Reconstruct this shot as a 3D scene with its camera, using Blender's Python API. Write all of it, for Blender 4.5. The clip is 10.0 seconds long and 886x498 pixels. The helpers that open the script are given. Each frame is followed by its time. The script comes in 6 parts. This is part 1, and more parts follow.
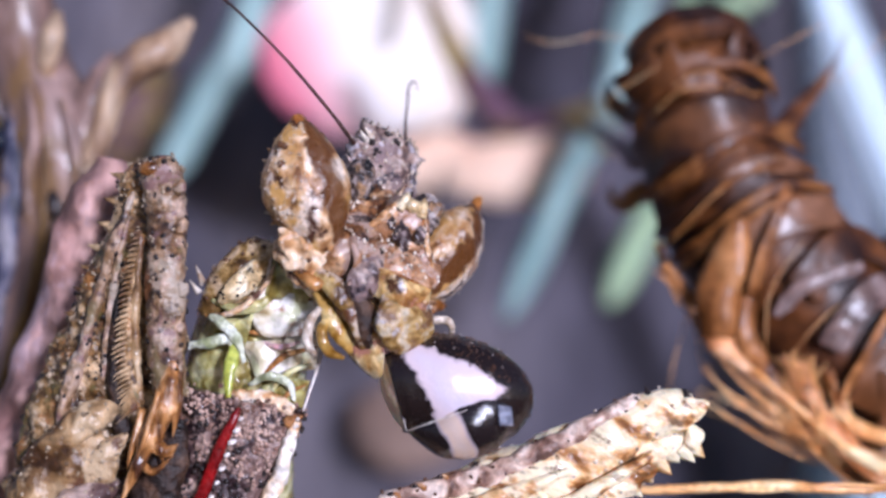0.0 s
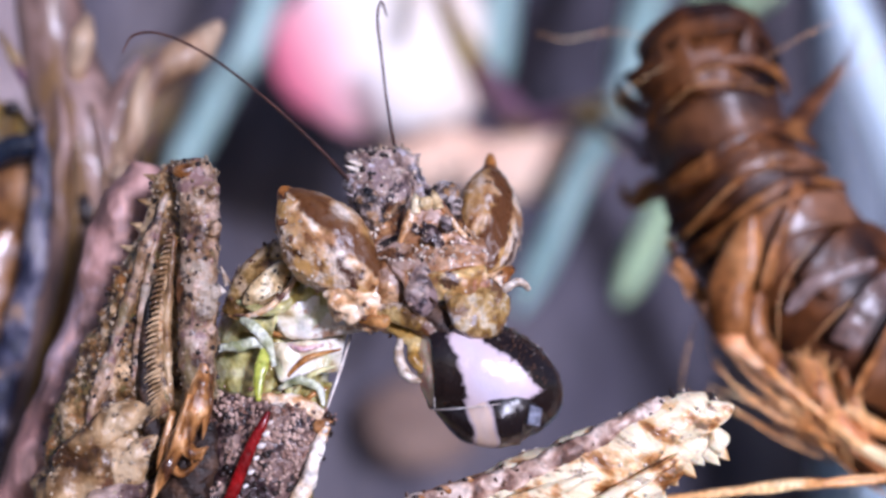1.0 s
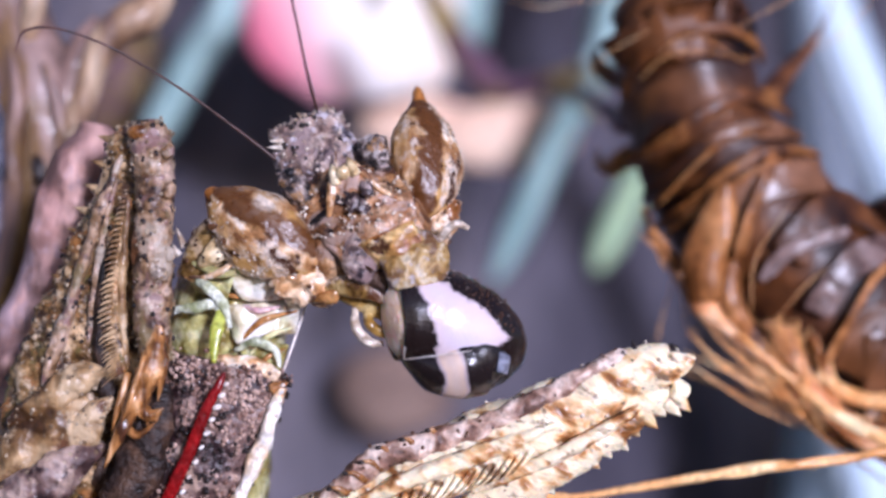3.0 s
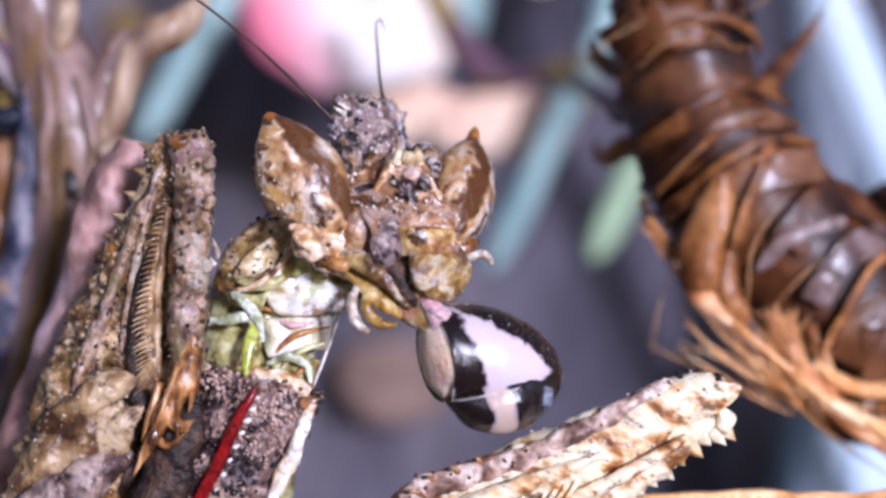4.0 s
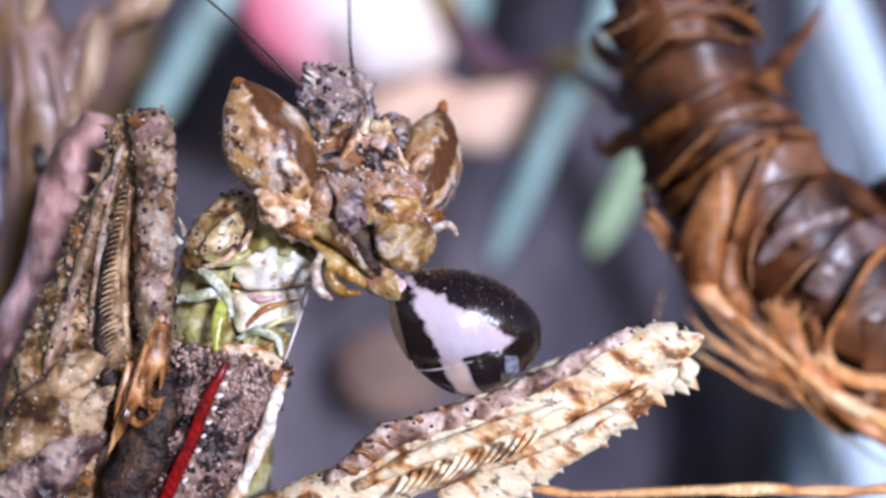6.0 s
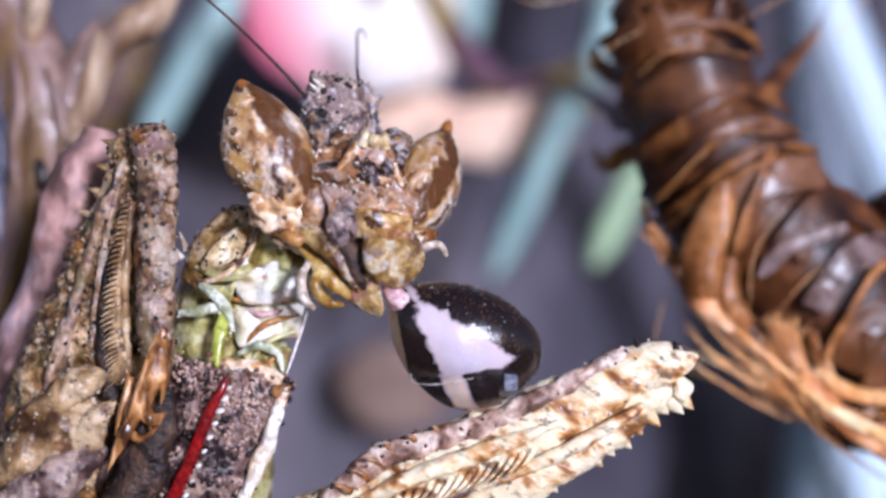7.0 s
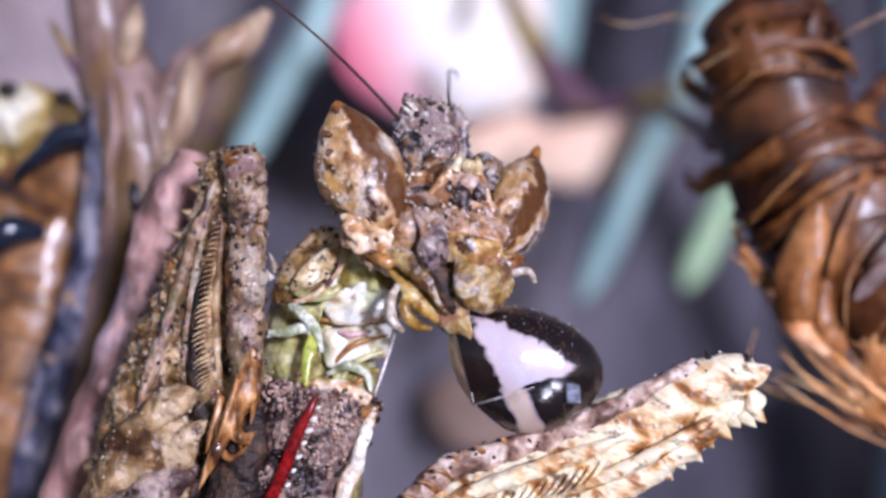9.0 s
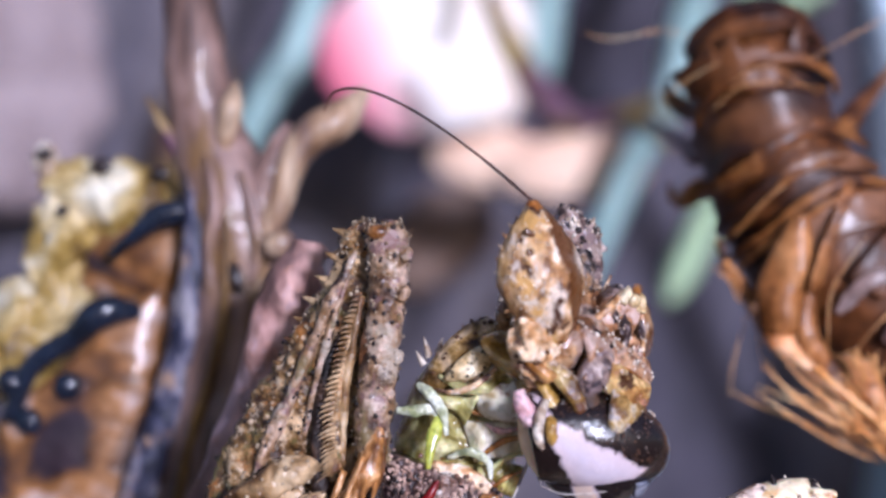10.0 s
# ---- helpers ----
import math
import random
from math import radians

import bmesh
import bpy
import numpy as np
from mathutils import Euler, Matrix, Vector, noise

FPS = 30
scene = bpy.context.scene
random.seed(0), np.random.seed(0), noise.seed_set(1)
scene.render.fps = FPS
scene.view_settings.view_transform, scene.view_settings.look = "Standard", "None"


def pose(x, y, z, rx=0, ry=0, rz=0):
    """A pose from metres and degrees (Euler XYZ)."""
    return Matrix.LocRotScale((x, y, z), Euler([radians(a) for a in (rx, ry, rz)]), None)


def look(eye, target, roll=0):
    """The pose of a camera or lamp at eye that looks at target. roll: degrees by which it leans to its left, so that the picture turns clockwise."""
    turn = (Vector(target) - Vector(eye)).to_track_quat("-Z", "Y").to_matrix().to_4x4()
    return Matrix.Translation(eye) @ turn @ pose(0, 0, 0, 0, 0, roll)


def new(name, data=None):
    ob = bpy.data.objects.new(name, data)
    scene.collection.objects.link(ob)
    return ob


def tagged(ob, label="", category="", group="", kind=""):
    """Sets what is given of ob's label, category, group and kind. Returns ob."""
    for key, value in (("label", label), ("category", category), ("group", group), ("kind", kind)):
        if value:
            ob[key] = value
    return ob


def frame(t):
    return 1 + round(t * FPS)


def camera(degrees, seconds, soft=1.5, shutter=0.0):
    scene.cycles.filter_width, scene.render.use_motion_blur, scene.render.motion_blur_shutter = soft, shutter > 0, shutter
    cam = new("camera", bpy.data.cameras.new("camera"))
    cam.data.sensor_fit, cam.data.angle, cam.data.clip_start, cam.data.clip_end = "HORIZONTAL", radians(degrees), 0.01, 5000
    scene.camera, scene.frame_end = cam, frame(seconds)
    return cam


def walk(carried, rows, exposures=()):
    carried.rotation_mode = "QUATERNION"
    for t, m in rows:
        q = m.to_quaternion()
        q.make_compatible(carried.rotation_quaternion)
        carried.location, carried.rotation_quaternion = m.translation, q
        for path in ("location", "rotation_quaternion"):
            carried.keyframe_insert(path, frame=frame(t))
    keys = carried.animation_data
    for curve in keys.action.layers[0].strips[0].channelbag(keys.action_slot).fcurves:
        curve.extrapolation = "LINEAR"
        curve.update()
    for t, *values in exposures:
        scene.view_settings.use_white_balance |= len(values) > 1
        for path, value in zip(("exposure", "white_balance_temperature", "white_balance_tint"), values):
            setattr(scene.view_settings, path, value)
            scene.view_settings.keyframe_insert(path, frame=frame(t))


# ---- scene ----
FOV = 36.0
SHEET = 784.0 / math.tan(radians(FOV / 2))
MM = 0.001
REST = 30.0  # mm from the lens to the mantis


def at(u, v, d):
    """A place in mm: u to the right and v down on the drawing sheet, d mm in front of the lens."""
    return Vector(((u - 784) * d / SHEET, d, (441 - v) * d / SHEET))


# ---- camera: it stands on the spot and sways a little ----
cam = camera(FOV, 10.0, soft=2.9)
cam.data.dof.use_dof = True
cam.data.dof.focus_distance = 29.6 * MM
cam.data.dof.aperture_fstop = 53.0
SWAY = [(0, 23, 95), (0.5, 44, 94), (1, 43, 89), (1.5, 31, 77), (2, 11, 61), (2.5, 5, 48), (2.7, 3, 42), (3.3, -3, 24), (4, -5, 14),
        (4.5, 0, 12), (5, -2, 12), (5.5, 0, 0), (6.2, -3, 2), (7, -3, 26), (7.5, 3, 55), (8, 41, 80), (8.5, 98, 77), (9, 155, 66),
        (9.5, 197, 97), (10, 126, 90)]
walk(cam, [(t, pose(0, 0, 0, 90 + math.degrees(dv / SHEET), 0, math.degrees(du / SHEET))) for t, du, dv in SWAY],
     [(0, -0.39, 5150, 25), (1, -0.4, 5150, 28), (3.8, -0.34, 5150, 28), (4.5, -0.32, 5150, 28), (5.2, -0.42, 5150, 23), (7.5, -0.38, 5150, 24), (9, -0.42, 5150, 26), (10, -0.3, 5150, 25)])

# ---- light ----
SUN_ELEVATION, SUN_AZIMUTH = 11.0, 154.0
world = bpy.data.worlds.new("world")
scene.world = world
world.use_nodes = True
wn = world.node_tree
sky = wn.nodes.new("ShaderNodeTexSky")
sky.sky_type, sky.sun_disc = "NISHITA", False
sky.sun_elevation, sky.sun_rotation = radians(SUN_ELEVATION), radians(SUN_AZIMUTH)
wn.links.new(sky.outputs[0], wn.nodes["Background"].inputs[0])
wn.nodes["Background"].inputs[1].default_value = 0.1
sun = new("sun", bpy.data.lights.new("sun", "SUN"))
sun.data.energy, sun.data.angle, sun.data.color = 5.4, radians(7.0), (1.0, 0.95, 0.9)
sun_way = Vector((math.sin(radians(SUN_AZIMUTH)) * math.cos(radians(SUN_ELEVATION)),
                  math.cos(radians(SUN_AZIMUTH)) * math.cos(radians(SUN_ELEVATION)), math.sin(radians(SUN_ELEVATION))))
sun.matrix_world = look(sun_way, (0, 0, 0))


# ---- materials ----
def vivid(c, k=1.12):
    """The colour, a little more saturated."""
    grey = 0.3 * c[0] + 0.55 * c[1] + 0.15 * c[2]
    return tuple(max(0.003, min(0.92, grey + (v - grey) * k)) for v in c)


def surface(name, ramp, scale=1.0, stretch=(1, 1, 1), rough=0.4, bump=0.05, grain=8.0, spots=(), sheen=0.35, soft=0.0, coat=0.0, warp=0.6, dusk=0.35, lean=0, tints=(), glaze=0.16):
    """ramp: (place, colour) stops read by a noise of `scale` per mm; spots: (colour, per mm, size); bump in mm; soft: light under the skin; tints: (colour, per mm, share) patches."""
    m = bpy.data.materials.new(name)
    m.use_nodes = True
    n, link = m.node_tree.nodes, m.node_tree.links.new
    bsdf = n["Principled BSDF"]
    where = n.new("ShaderNodeTexCoord").outputs["Object"]
    mapping = n.new("ShaderNodeMapping")
    mapping.inputs["Scale"].default_value = [1000 * s for s in stretch]
    if lean:
        first = n.new("ShaderNodeMapping")
        first.inputs["Rotation"].default_value = (0, radians(lean), 0)
        link(where, first.inputs["Vector"])
        where = first.outputs[0]
    link(where, mapping.inputs["Vector"])
    big = n.new("ShaderNodeTexNoise")
    big.inputs["Scale"].default_value, big.inputs["Detail"].default_value, big.inputs["Distortion"].default_value = scale, 5, warp
    link(mapping.outputs[0], big.inputs["Vector"])
    cr = n.new("ShaderNodeValToRGB")
    while len(cr.color_ramp.elements) < len(ramp):
        cr.color_ramp.elements.new(0.5)
    for e, (p, c) in zip(cr.color_ramp.elements, ramp):
        e.position, e.color = 0.5 + (p - 0.5) * 0.72, (*vivid(c), 1)
    link(big.outputs["Fac"], cr.inputs[0])
    colour = cr.outputs[0]
    fine = n.new("ShaderNodeTexNoise")
    fine.inputs["Scale"].default_value, fine.inputs["Detail"].default_value = grain, 4
    link(mapping.outputs[0], fine.inputs["Vector"])
    tone = n.new("ShaderNodeMapRange")
    tone.inputs["From Min"].default_value, tone.inputs["From Max"].default_value = 0.3, 0.7
    tone.inputs["To Min"].default_value, tone.inputs["To Max"].default_value = 1 - dusk, 1 + dusk
    link(fine.outputs["Fac"], tone.inputs["Value"])
    mul = n.new("ShaderNodeMix")
    mul.data_type, mul.blend_type = "RGBA", "MULTIPLY"
    mul.inputs[0].default_value = 1
    link(colour, mul.inputs[6]), link(tone.outputs[0], mul.inputs[7])
    colour = mul.outputs[2]
    for k, (c, per, share) in enumerate(tints):
        patch = n.new("ShaderNodeTexNoise")
        patch.inputs["Scale"].default_value, patch.inputs["Detail"].default_value, patch.inputs["Roughness"].default_value = per, 6, 0.65
        away = n.new("ShaderNodeVectorMath")
        away.inputs[1].default_value = (7.3 * (k + 1), 3.1, -5.7)
        link(mapping.outputs[0], away.inputs[0])
        link(away.outputs[0], patch.inputs["Vector"])
        mask = n.new("ShaderNodeMapRange")
        edge = 0.62 - 0.3 * share
        mask.inputs["From Min"].default_value, mask.inputs["From Max"].default_value = edge - 0.025, edge + 0.045
        link(patch.outputs["Fac"], mask.inputs["Value"])
        mix = n.new("ShaderNodeMix")
        mix.data_type = "RGBA"
        link(mask.outputs[0], mix.inputs[0]), link(colour, mix.inputs[6])
        mix.inputs[7].default_value = (*vivid(c), 1)
        colour = mix.outputs[2]
    for c, per, size in spots:
        v = n.new("ShaderNodeTexVoronoi")
        v.inputs["Scale"].default_value = per
        link(mapping.outputs[0], v.inputs["Vector"])
        add = n.new("ShaderNodeMath")
        add.operation = "ADD"
        link(v.outputs["Distance"], add.inputs[0])
        wob = n.new("ShaderNodeMath")
        wob.operation = "MULTIPLY"
        link(big.outputs["Fac"], wob.inputs[0])
        wob.inputs[1].default_value = 0.5
        link(wob.outputs[0], add.inputs[1])
        step = n.new("ShaderNodeMapRange")
        step.inputs["From Min"].default_value, step.inputs["From Max"].default_value = size + 0.17, size + 0.28
        step.inputs["To Min"].default_value, step.inputs["To Max"].default_value = 1, 0
        link(add.outputs[0], step.inputs["Value"])
        mix = n.new("ShaderNodeMix")
        mix.data_type = "RGBA"
        link(step.outputs[0], mix.inputs[0])
        link(colour, mix.inputs[6])
        mix.inputs[7].default_value = (*vivid(c), 1)
        colour = mix.outputs[2]
    link(colour, bsdf.inputs["Base Color"])
    gloss = n.new("ShaderNodeMapRange")
    gloss.inputs["To Min"].default_value, gloss.inputs["To Max"].default_value = max(0.03, rough - 0.15), min(1, rough + 0.2)
    link(fine.outputs["Fac"], gloss.inputs["Value"])
    link(gloss.outputs[0], bsdf.inputs["Roughness"])
    bsdf.inputs["Specular IOR Level"].default_value = sheen
    bsdf.inputs["Coat Weight"].default_value, bsdf.inputs["Coat Roughness"].default_value = coat * 0.6, glaze
    if soft:
        bsdf.inputs["Subsurface Weight"].default_value = soft
        bsdf.inputs["Subsurface Scale"].default_value = 0.0003
        bsdf.inputs["Subsurface Radius"].default_value = (1, 0.6, 0.3)
    b = n.new("ShaderNodeBump")
    b.inputs["Strength"].default_value, b.inputs["Distance"].default_value = 1.0, bump * MM
    link(fine.outputs["Fac"], b.inputs["Height"])
    link(b.outputs[0], bsdf.inputs["Normal"]), link(b.outputs[0], bsdf.inputs["Coat Normal"])
    return m


def banded(name, stops, axis, wobble, scale, rough, speck=None, coat=0.6, freq=6.0, bump=0.01):
    """Bands of colour across one axis of the thing, in mm, with a ragged edge; speck: colour and density of pale flecks."""
    m = surface(name, [(0, (0.5, 0.5, 0.5)), (1, (0.6, 0.6, 0.6))], scale=scale, rough=rough, coat=coat, bump=bump, grain=14)
    n, link = m.node_tree.nodes, m.node_tree.links.new
    bsdf = n["Principled BSDF"]
    where = next(k for k in n if k.bl_idname == "ShaderNodeTexCoord").outputs["Object"]
    sep = n.new("ShaderNodeVectorMath")
    sep.operation = "DOT_PRODUCT"
    sep.inputs[1].default_value = axis
    link(where, sep.inputs[0])
    up = n.new("ShaderNodeMath")
    up.operation, up.inputs[1].default_value = "MULTIPLY", 1000
    link(sep.outputs["Value"], up.inputs[0])
    nz = n.new("ShaderNodeTexNoise")
    nz.inputs["Scale"].default_value, nz.inputs["Detail"].default_value = 1000 * freq, 3
    link(where, nz.inputs["Vector"])
    wob = n.new("ShaderNodeMath")
    wob.operation, wob.inputs[1].default_value, wob.inputs[2].default_value = "MULTIPLY_ADD", wobble * 2, -wobble
    link(nz.outputs["Fac"], wob.inputs[0])
    tot = n.new("ShaderNodeMath")
    link(up.outputs[0], tot.inputs[0]), link(wob.outputs[0], tot.inputs[1])
    lo, hi = stops[0][0], stops[-1][0]
    rng = n.new("ShaderNodeMapRange")
    rng.inputs["From Min"].default_value, rng.inputs["From Max"].default_value = lo, hi
    link(tot.outputs[0], rng.inputs["Value"])
    cr = n.new("ShaderNodeValToRGB")
    while len(cr.color_ramp.elements) < len(stops):
        cr.color_ramp.elements.new(0.5)
    for e, (p, c) in zip(cr.color_ramp.elements, stops):
        e.position, e.color = (p - lo) / (hi - lo), (*c, 1)
    link(rng.outputs[0], cr.inputs[0])
    colour = cr.outputs[0]
    if speck:
        v = n.new("ShaderNodeTexVoronoi")
        v.inputs["Scale"].default_value = 1000 * speck[1]
        link(where, v.inputs["Vector"])
        stp = n.new("ShaderNodeMapRange")
        stp.inputs["From Min"].default_value, stp.inputs["From Max"].default_value = speck[2], speck[2] + 0.08
        stp.inputs["To Min"].default_value, stp.inputs["To Max"].default_value = 1, 0
        link(v.outputs["Distance"], stp.inputs["Value"])
        gate = n.new("ShaderNodeMath")
        gate.operation, gate.inputs[1].default_value = "GREATER_THAN", 0.52
        link(nz.outputs["Fac"], gate.inputs[0])
        both = n.new("ShaderNodeMath")
        both.operation = "MULTIPLY"
        link(stp.outputs[0], both.inputs[0]), link(gate.outputs[0], both.inputs[1])
        mix = n.new("ShaderNodeMix")
        mix.data_type = "RGBA"
        link(both.outputs[0], mix.inputs[0]), link(colour, mix.inputs[6])
        mix.inputs[7].default_value = (*speck[0], 1)
        colour = mix.outputs[2]
    link(colour, bsdf.inputs["Base Color"])
    return m


BLACK, CREAM, UMBER = (0.012, 0.009, 0.008), (0.62, 0.5, 0.36), (0.13, 0.06, 0.028)
M_BARK = surface("mottled_cuticle", [(0.3, (0.0268, 0.0123, 0.00543)), (0.41, (0.123, 0.0665, 0.0253)), (0.53, (0.277, 0.166, 0.0724)), (0.65, (0.555, 0.389, 0.226))],
                 scale=2.0, rough=0.32, bump=0.08, grain=8, spots=[((0.0165, 0.0095, 0.00724), 2.2, 0.01), ((0.576, 0.437, 0.298), 4.5, -0.06)], coat=0.8, glaze=0.1, tints=[((0.144, 0.109, 0.0407), 1.3, 0.2), ((0.308, 0.142, 0.0498), 1.5, 0.16), ((0.0514, 0.0247, 0.0126), 2.0, 0.2), ((0.637, 0.494, 0.343), 2.2, 0.1)])
M_TIBIA = surface("tan_cuticle", [(0.3, (0.0859, 0.0412, 0.0192)), (0.42, (0.215, 0.126, 0.0641)), (0.54, (0.329, 0.221, 0.142)), (0.66, (0.458, 0.335, 0.257))], scale=2.0, rough=0.34, bump=0.06, grain=8,
                  spots=[((0.0179, 0.00947, 0.00641), 1.7, 0.0)], coat=0.7, glaze=0.12, tints=[((0.215, 0.126, 0.109), 1.8, 0.22), ((0.171, 0.126, 0.0641), 1.5, 0.2), ((0.38, 0.31, 0.24), 1.2, 0.2), ((0.05, 0.028, 0.02), 1.4, 0.14)])
M_PALE = surface("pale_lit_cuticle", [(0.32, (0.16, 0.07, 0.025)), (0.42, (0.5, 0.28, 0.13)), (0.51, (0.78, 0.6, 0.42)), (0.64, (0.9, 0.83, 0.74))],
                 scale=1.3, rough=0.34, bump=0.08, grain=5, spots=[((0.09, 0.045, 0.025), 2.0, -0.02)], coat=0.4, warp=0.45)
M_HEAD = surface("head_cuticle", [(0.3, (0.0405, 0.016, 0.0068)), (0.43, (0.154, 0.068, 0.0272)), (0.54, (0.28, 0.144, 0.0646)), (0.66, (0.487, 0.312, 0.177))],
                 scale=2.2, rough=0.3, bump=0.05, grain=7, spots=[((0.027, 0.0128, 0.00952), 2.6, 0.0), ((0.613, 0.463, 0.34), 4.5, -0.03)], coat=1.0, glaze=0.1, tints=[((0.342, 0.24, 0.19), 1.6, 0.24), ((0.0451, 0.0208, 0.015), 2.4, 0.16)])
M_CROWN = surface("crown_cuticle", [(0.32, (0.0666, 0.0388, 0.0331)), (0.44, (0.233, 0.155, 0.125)), (0.56, (0.383, 0.287, 0.243)), (0.68, (0.532, 0.435, 0.383))],
                  scale=2.4, rough=0.4, bump=0.09, grain=7, spots=[((0.025, 0.0155, 0.0147), 3.4, 0.0)], coat=0.8, glaze=0.1, tints=[((0.025, 0.0155, 0.0206), 2.2, 0.3), ((0.516, 0.466, 0.486), 2.6, 0.18), ((0.25, 0.178, 0.169), 1.8, 0.25)])
M_COXA = surface("crumpled_cuticle", [(0.3, (0.0524, 0.0239, 0.00966)), (0.42, (0.164, 0.0923, 0.0412)), (0.54, (0.3, 0.192, 0.0966)), (0.68, (0.464, 0.329, 0.193))], scale=1.0, rough=0.34, bump=0.1, grain=4, coat=0.5, warp=0.3,
                 tints=[((0.51, 0.383, 0.242), 0.8, 0.14), ((0.105, 0.0479, 0.0242), 1.2, 0.2)])
M_AMBER = surface("amber_cuticle", [(0.3, (0.2, 0.075, 0.02)), (0.5, (0.36, 0.17, 0.06)), (0.7, (0.52, 0.3, 0.13))], scale=1.4, rough=0.22, bump=0.02, grain=6, coat=0.7, soft=0.15)
M_GOLD = surface("translucent_cuticle", [(0.3, (0.2, 0.1, 0.02)), (0.5, (0.4, 0.25, 0.08)), (0.7, (0.6, 0.46, 0.22))], scale=1.3, rough=0.18, bump=0.04, grain=6, coat=0.9,
                 spots=[((0.12, 0.06, 0.025), 2.6, -0.02)])
M_GULA = surface("chin_skin", [(0.34, (0.2, 0.09, 0.03)), (0.46, (0.42, 0.24, 0.09)), (0.56, (0.62, 0.43, 0.2)), (0.68, (0.82, 0.66, 0.42))], scale=1.8, rough=0.2, bump=0.06, grain=5, coat=0.7, soft=0.2,
                 tints=[((0.4, 0.2, 0.14), 1.4, 0.16), ((0.06, 0.025, 0.012), 1.7, 0.12)])
M_ORANGE = surface("orange_tip", [(0.3, (0.2, 0.07, 0.018)), (0.7, (0.42, 0.19, 0.06))], scale=2, rough=0.3, bump=0.03, coat=0.6)
M_NECK = surface("neck_skin", [(0.26, (0.42, 0.32, 0.17)), (0.33, (0.7, 0.62, 0.43)), (0.41, (0.88, 0.82, 0.69)), (0.52, (0.92, 0.9, 0.85))], scale=1.0, rough=0.16, bump=0.07, grain=4,
                 coat=1.1, warp=0.5, dusk=0.06, tints=[((0.56, 0.56, 0.36), 0.9, 0.1), ((0.42, 0.27, 0.18), 1.1, 0.08)])
M_COLLAR = surface("collar_cuticle", [(0.32, (0.046, 0.024, 0.0102)), (0.45, (0.149, 0.085, 0.0298)), (0.56, (0.322, 0.21, 0.085)), (0.68, (0.598, 0.45, 0.289))], scale=1.6, rough=0.22, bump=0.06, coat=0.8,
                   spots=[((0.0287, 0.015, 0.0085), 2.2, 0.04)], warp=0.45)
M_LIME = surface("lime_skin", [(0.3, (0.3, 0.32, 0.05)), (0.7, (0.55, 0.58, 0.16))], scale=1, rough=0.25, bump=0.01, coat=0.5, soft=0.2)
M_MINT = surface("pale_green_skin", [(0.34, (0.26, 0.28, 0.15)), (0.5, (0.55, 0.57, 0.42)), (0.66, (0.8, 0.82, 0.74))], scale=1.6, rough=0.2, bump=0.06, coat=0.7)
M_INNER = surface("femur_inner_face", [(0.34, (0.0246, 0.0131, 0.0131)), (0.46, (0.0902, 0.0525, 0.0459)), (0.57, (0.205, 0.135, 0.115)), (0.7, (0.394, 0.295, 0.246))], scale=1.3, rough=0.3, bump=0.12, grain=5,
                  spots=[((0.00984, 0.00656, 0.0082), 2.4, 0.04)], coat=0.5, tints=[((0.41, 0.295, 0.23), 1.1, 0.16), ((0.0246, 0.0131, 0.0148), 1.6, 0.2)])
M_RED = surface("red_stripe", [(0.3, (0.12, 0.002, 0.003)), (0.7, (0.24, 0.006, 0.008))], scale=2, rough=0.25, bump=0.02, coat=0.6)
M_RUST = surface("rust_spine", [(0.3, (0.09, 0.035, 0.012)), (0.5, (0.24, 0.105, 0.036)), (0.7, (0.48, 0.28, 0.14))], scale=1.4, rough=0.26, bump=0.03, coat=0.6)
M_CLAW = surface("rust_claw", [(0.34, (0.058, 0.0232, 0.0116)), (0.46, (0.217, 0.0943, 0.0319)), (0.56, (0.435, 0.217, 0.087)), (0.68, (0.812, 0.522, 0.29))], scale=2.2, stretch=(1, 1, 0.3), rough=0.24, bump=0.06, coat=0.6, warp=0.45)
M_GRAIN_B = surface("rosy_granules", [(0.35, (0.16, 0.085, 0.06)), (0.65, (0.5, 0.36, 0.29))], scale=2, rough=0.3, bump=0.005, coat=0.5)
M_BLACK = surface("black_cuticle", [(0.3, BLACK), (0.7, (0.03, 0.02, 0.018))], scale=3, rough=0.3, bump=0.01, coat=0.4)
M_GRAIN = surface("pale_granules", [(0.35, (0.3, 0.21, 0.14)), (0.65, (0.74, 0.66, 0.56))], scale=3, rough=0.3, bump=0.005, coat=0.5)
M_GRAIN_L = surface("beige_granules", [(0.35, (0.14, 0.09, 0.05)), (0.65, (0.46, 0.37, 0.26))], scale=3, rough=0.34, bump=0.005, coat=0.4)
M_ARM = surface("bleached_femur", [(0.3, (0.2, 0.0816, 0.0264)), (0.4, (0.5, 0.259, 0.106)), (0.48, (0.8, 0.547, 0.299)), (0.58, (0.92, 0.768, 0.546))],
                scale=2.1, stretch=(0.5, 1, 1.0), lean=-25, rough=0.3, bump=0.07, grain=7, spots=[((0.1, 0.048, 0.0246), 3.0, -0.07)], coat=0.5, warp=0.5, dusk=0.22, soft=0.3, tints=[((0.92, 0.768, 0.546), 1.4, 0.3), ((0.2, 0.125, 0.0704), 2.2, 0.08)])
M_KEEL = surface("mauve_keel", [(0.3, (0.1, 0.055, 0.04)), (0.43, (0.26, 0.15, 0.11)), (0.55, (0.5, 0.35, 0.27)), (0.68, (0.78, 0.63, 0.53))], scale=1.8, rough=0.35, bump=0.07, grain=7, coat=0.4,
                 spots=[((0.03, 0.014, 0.012), 2.4, 0.0)])
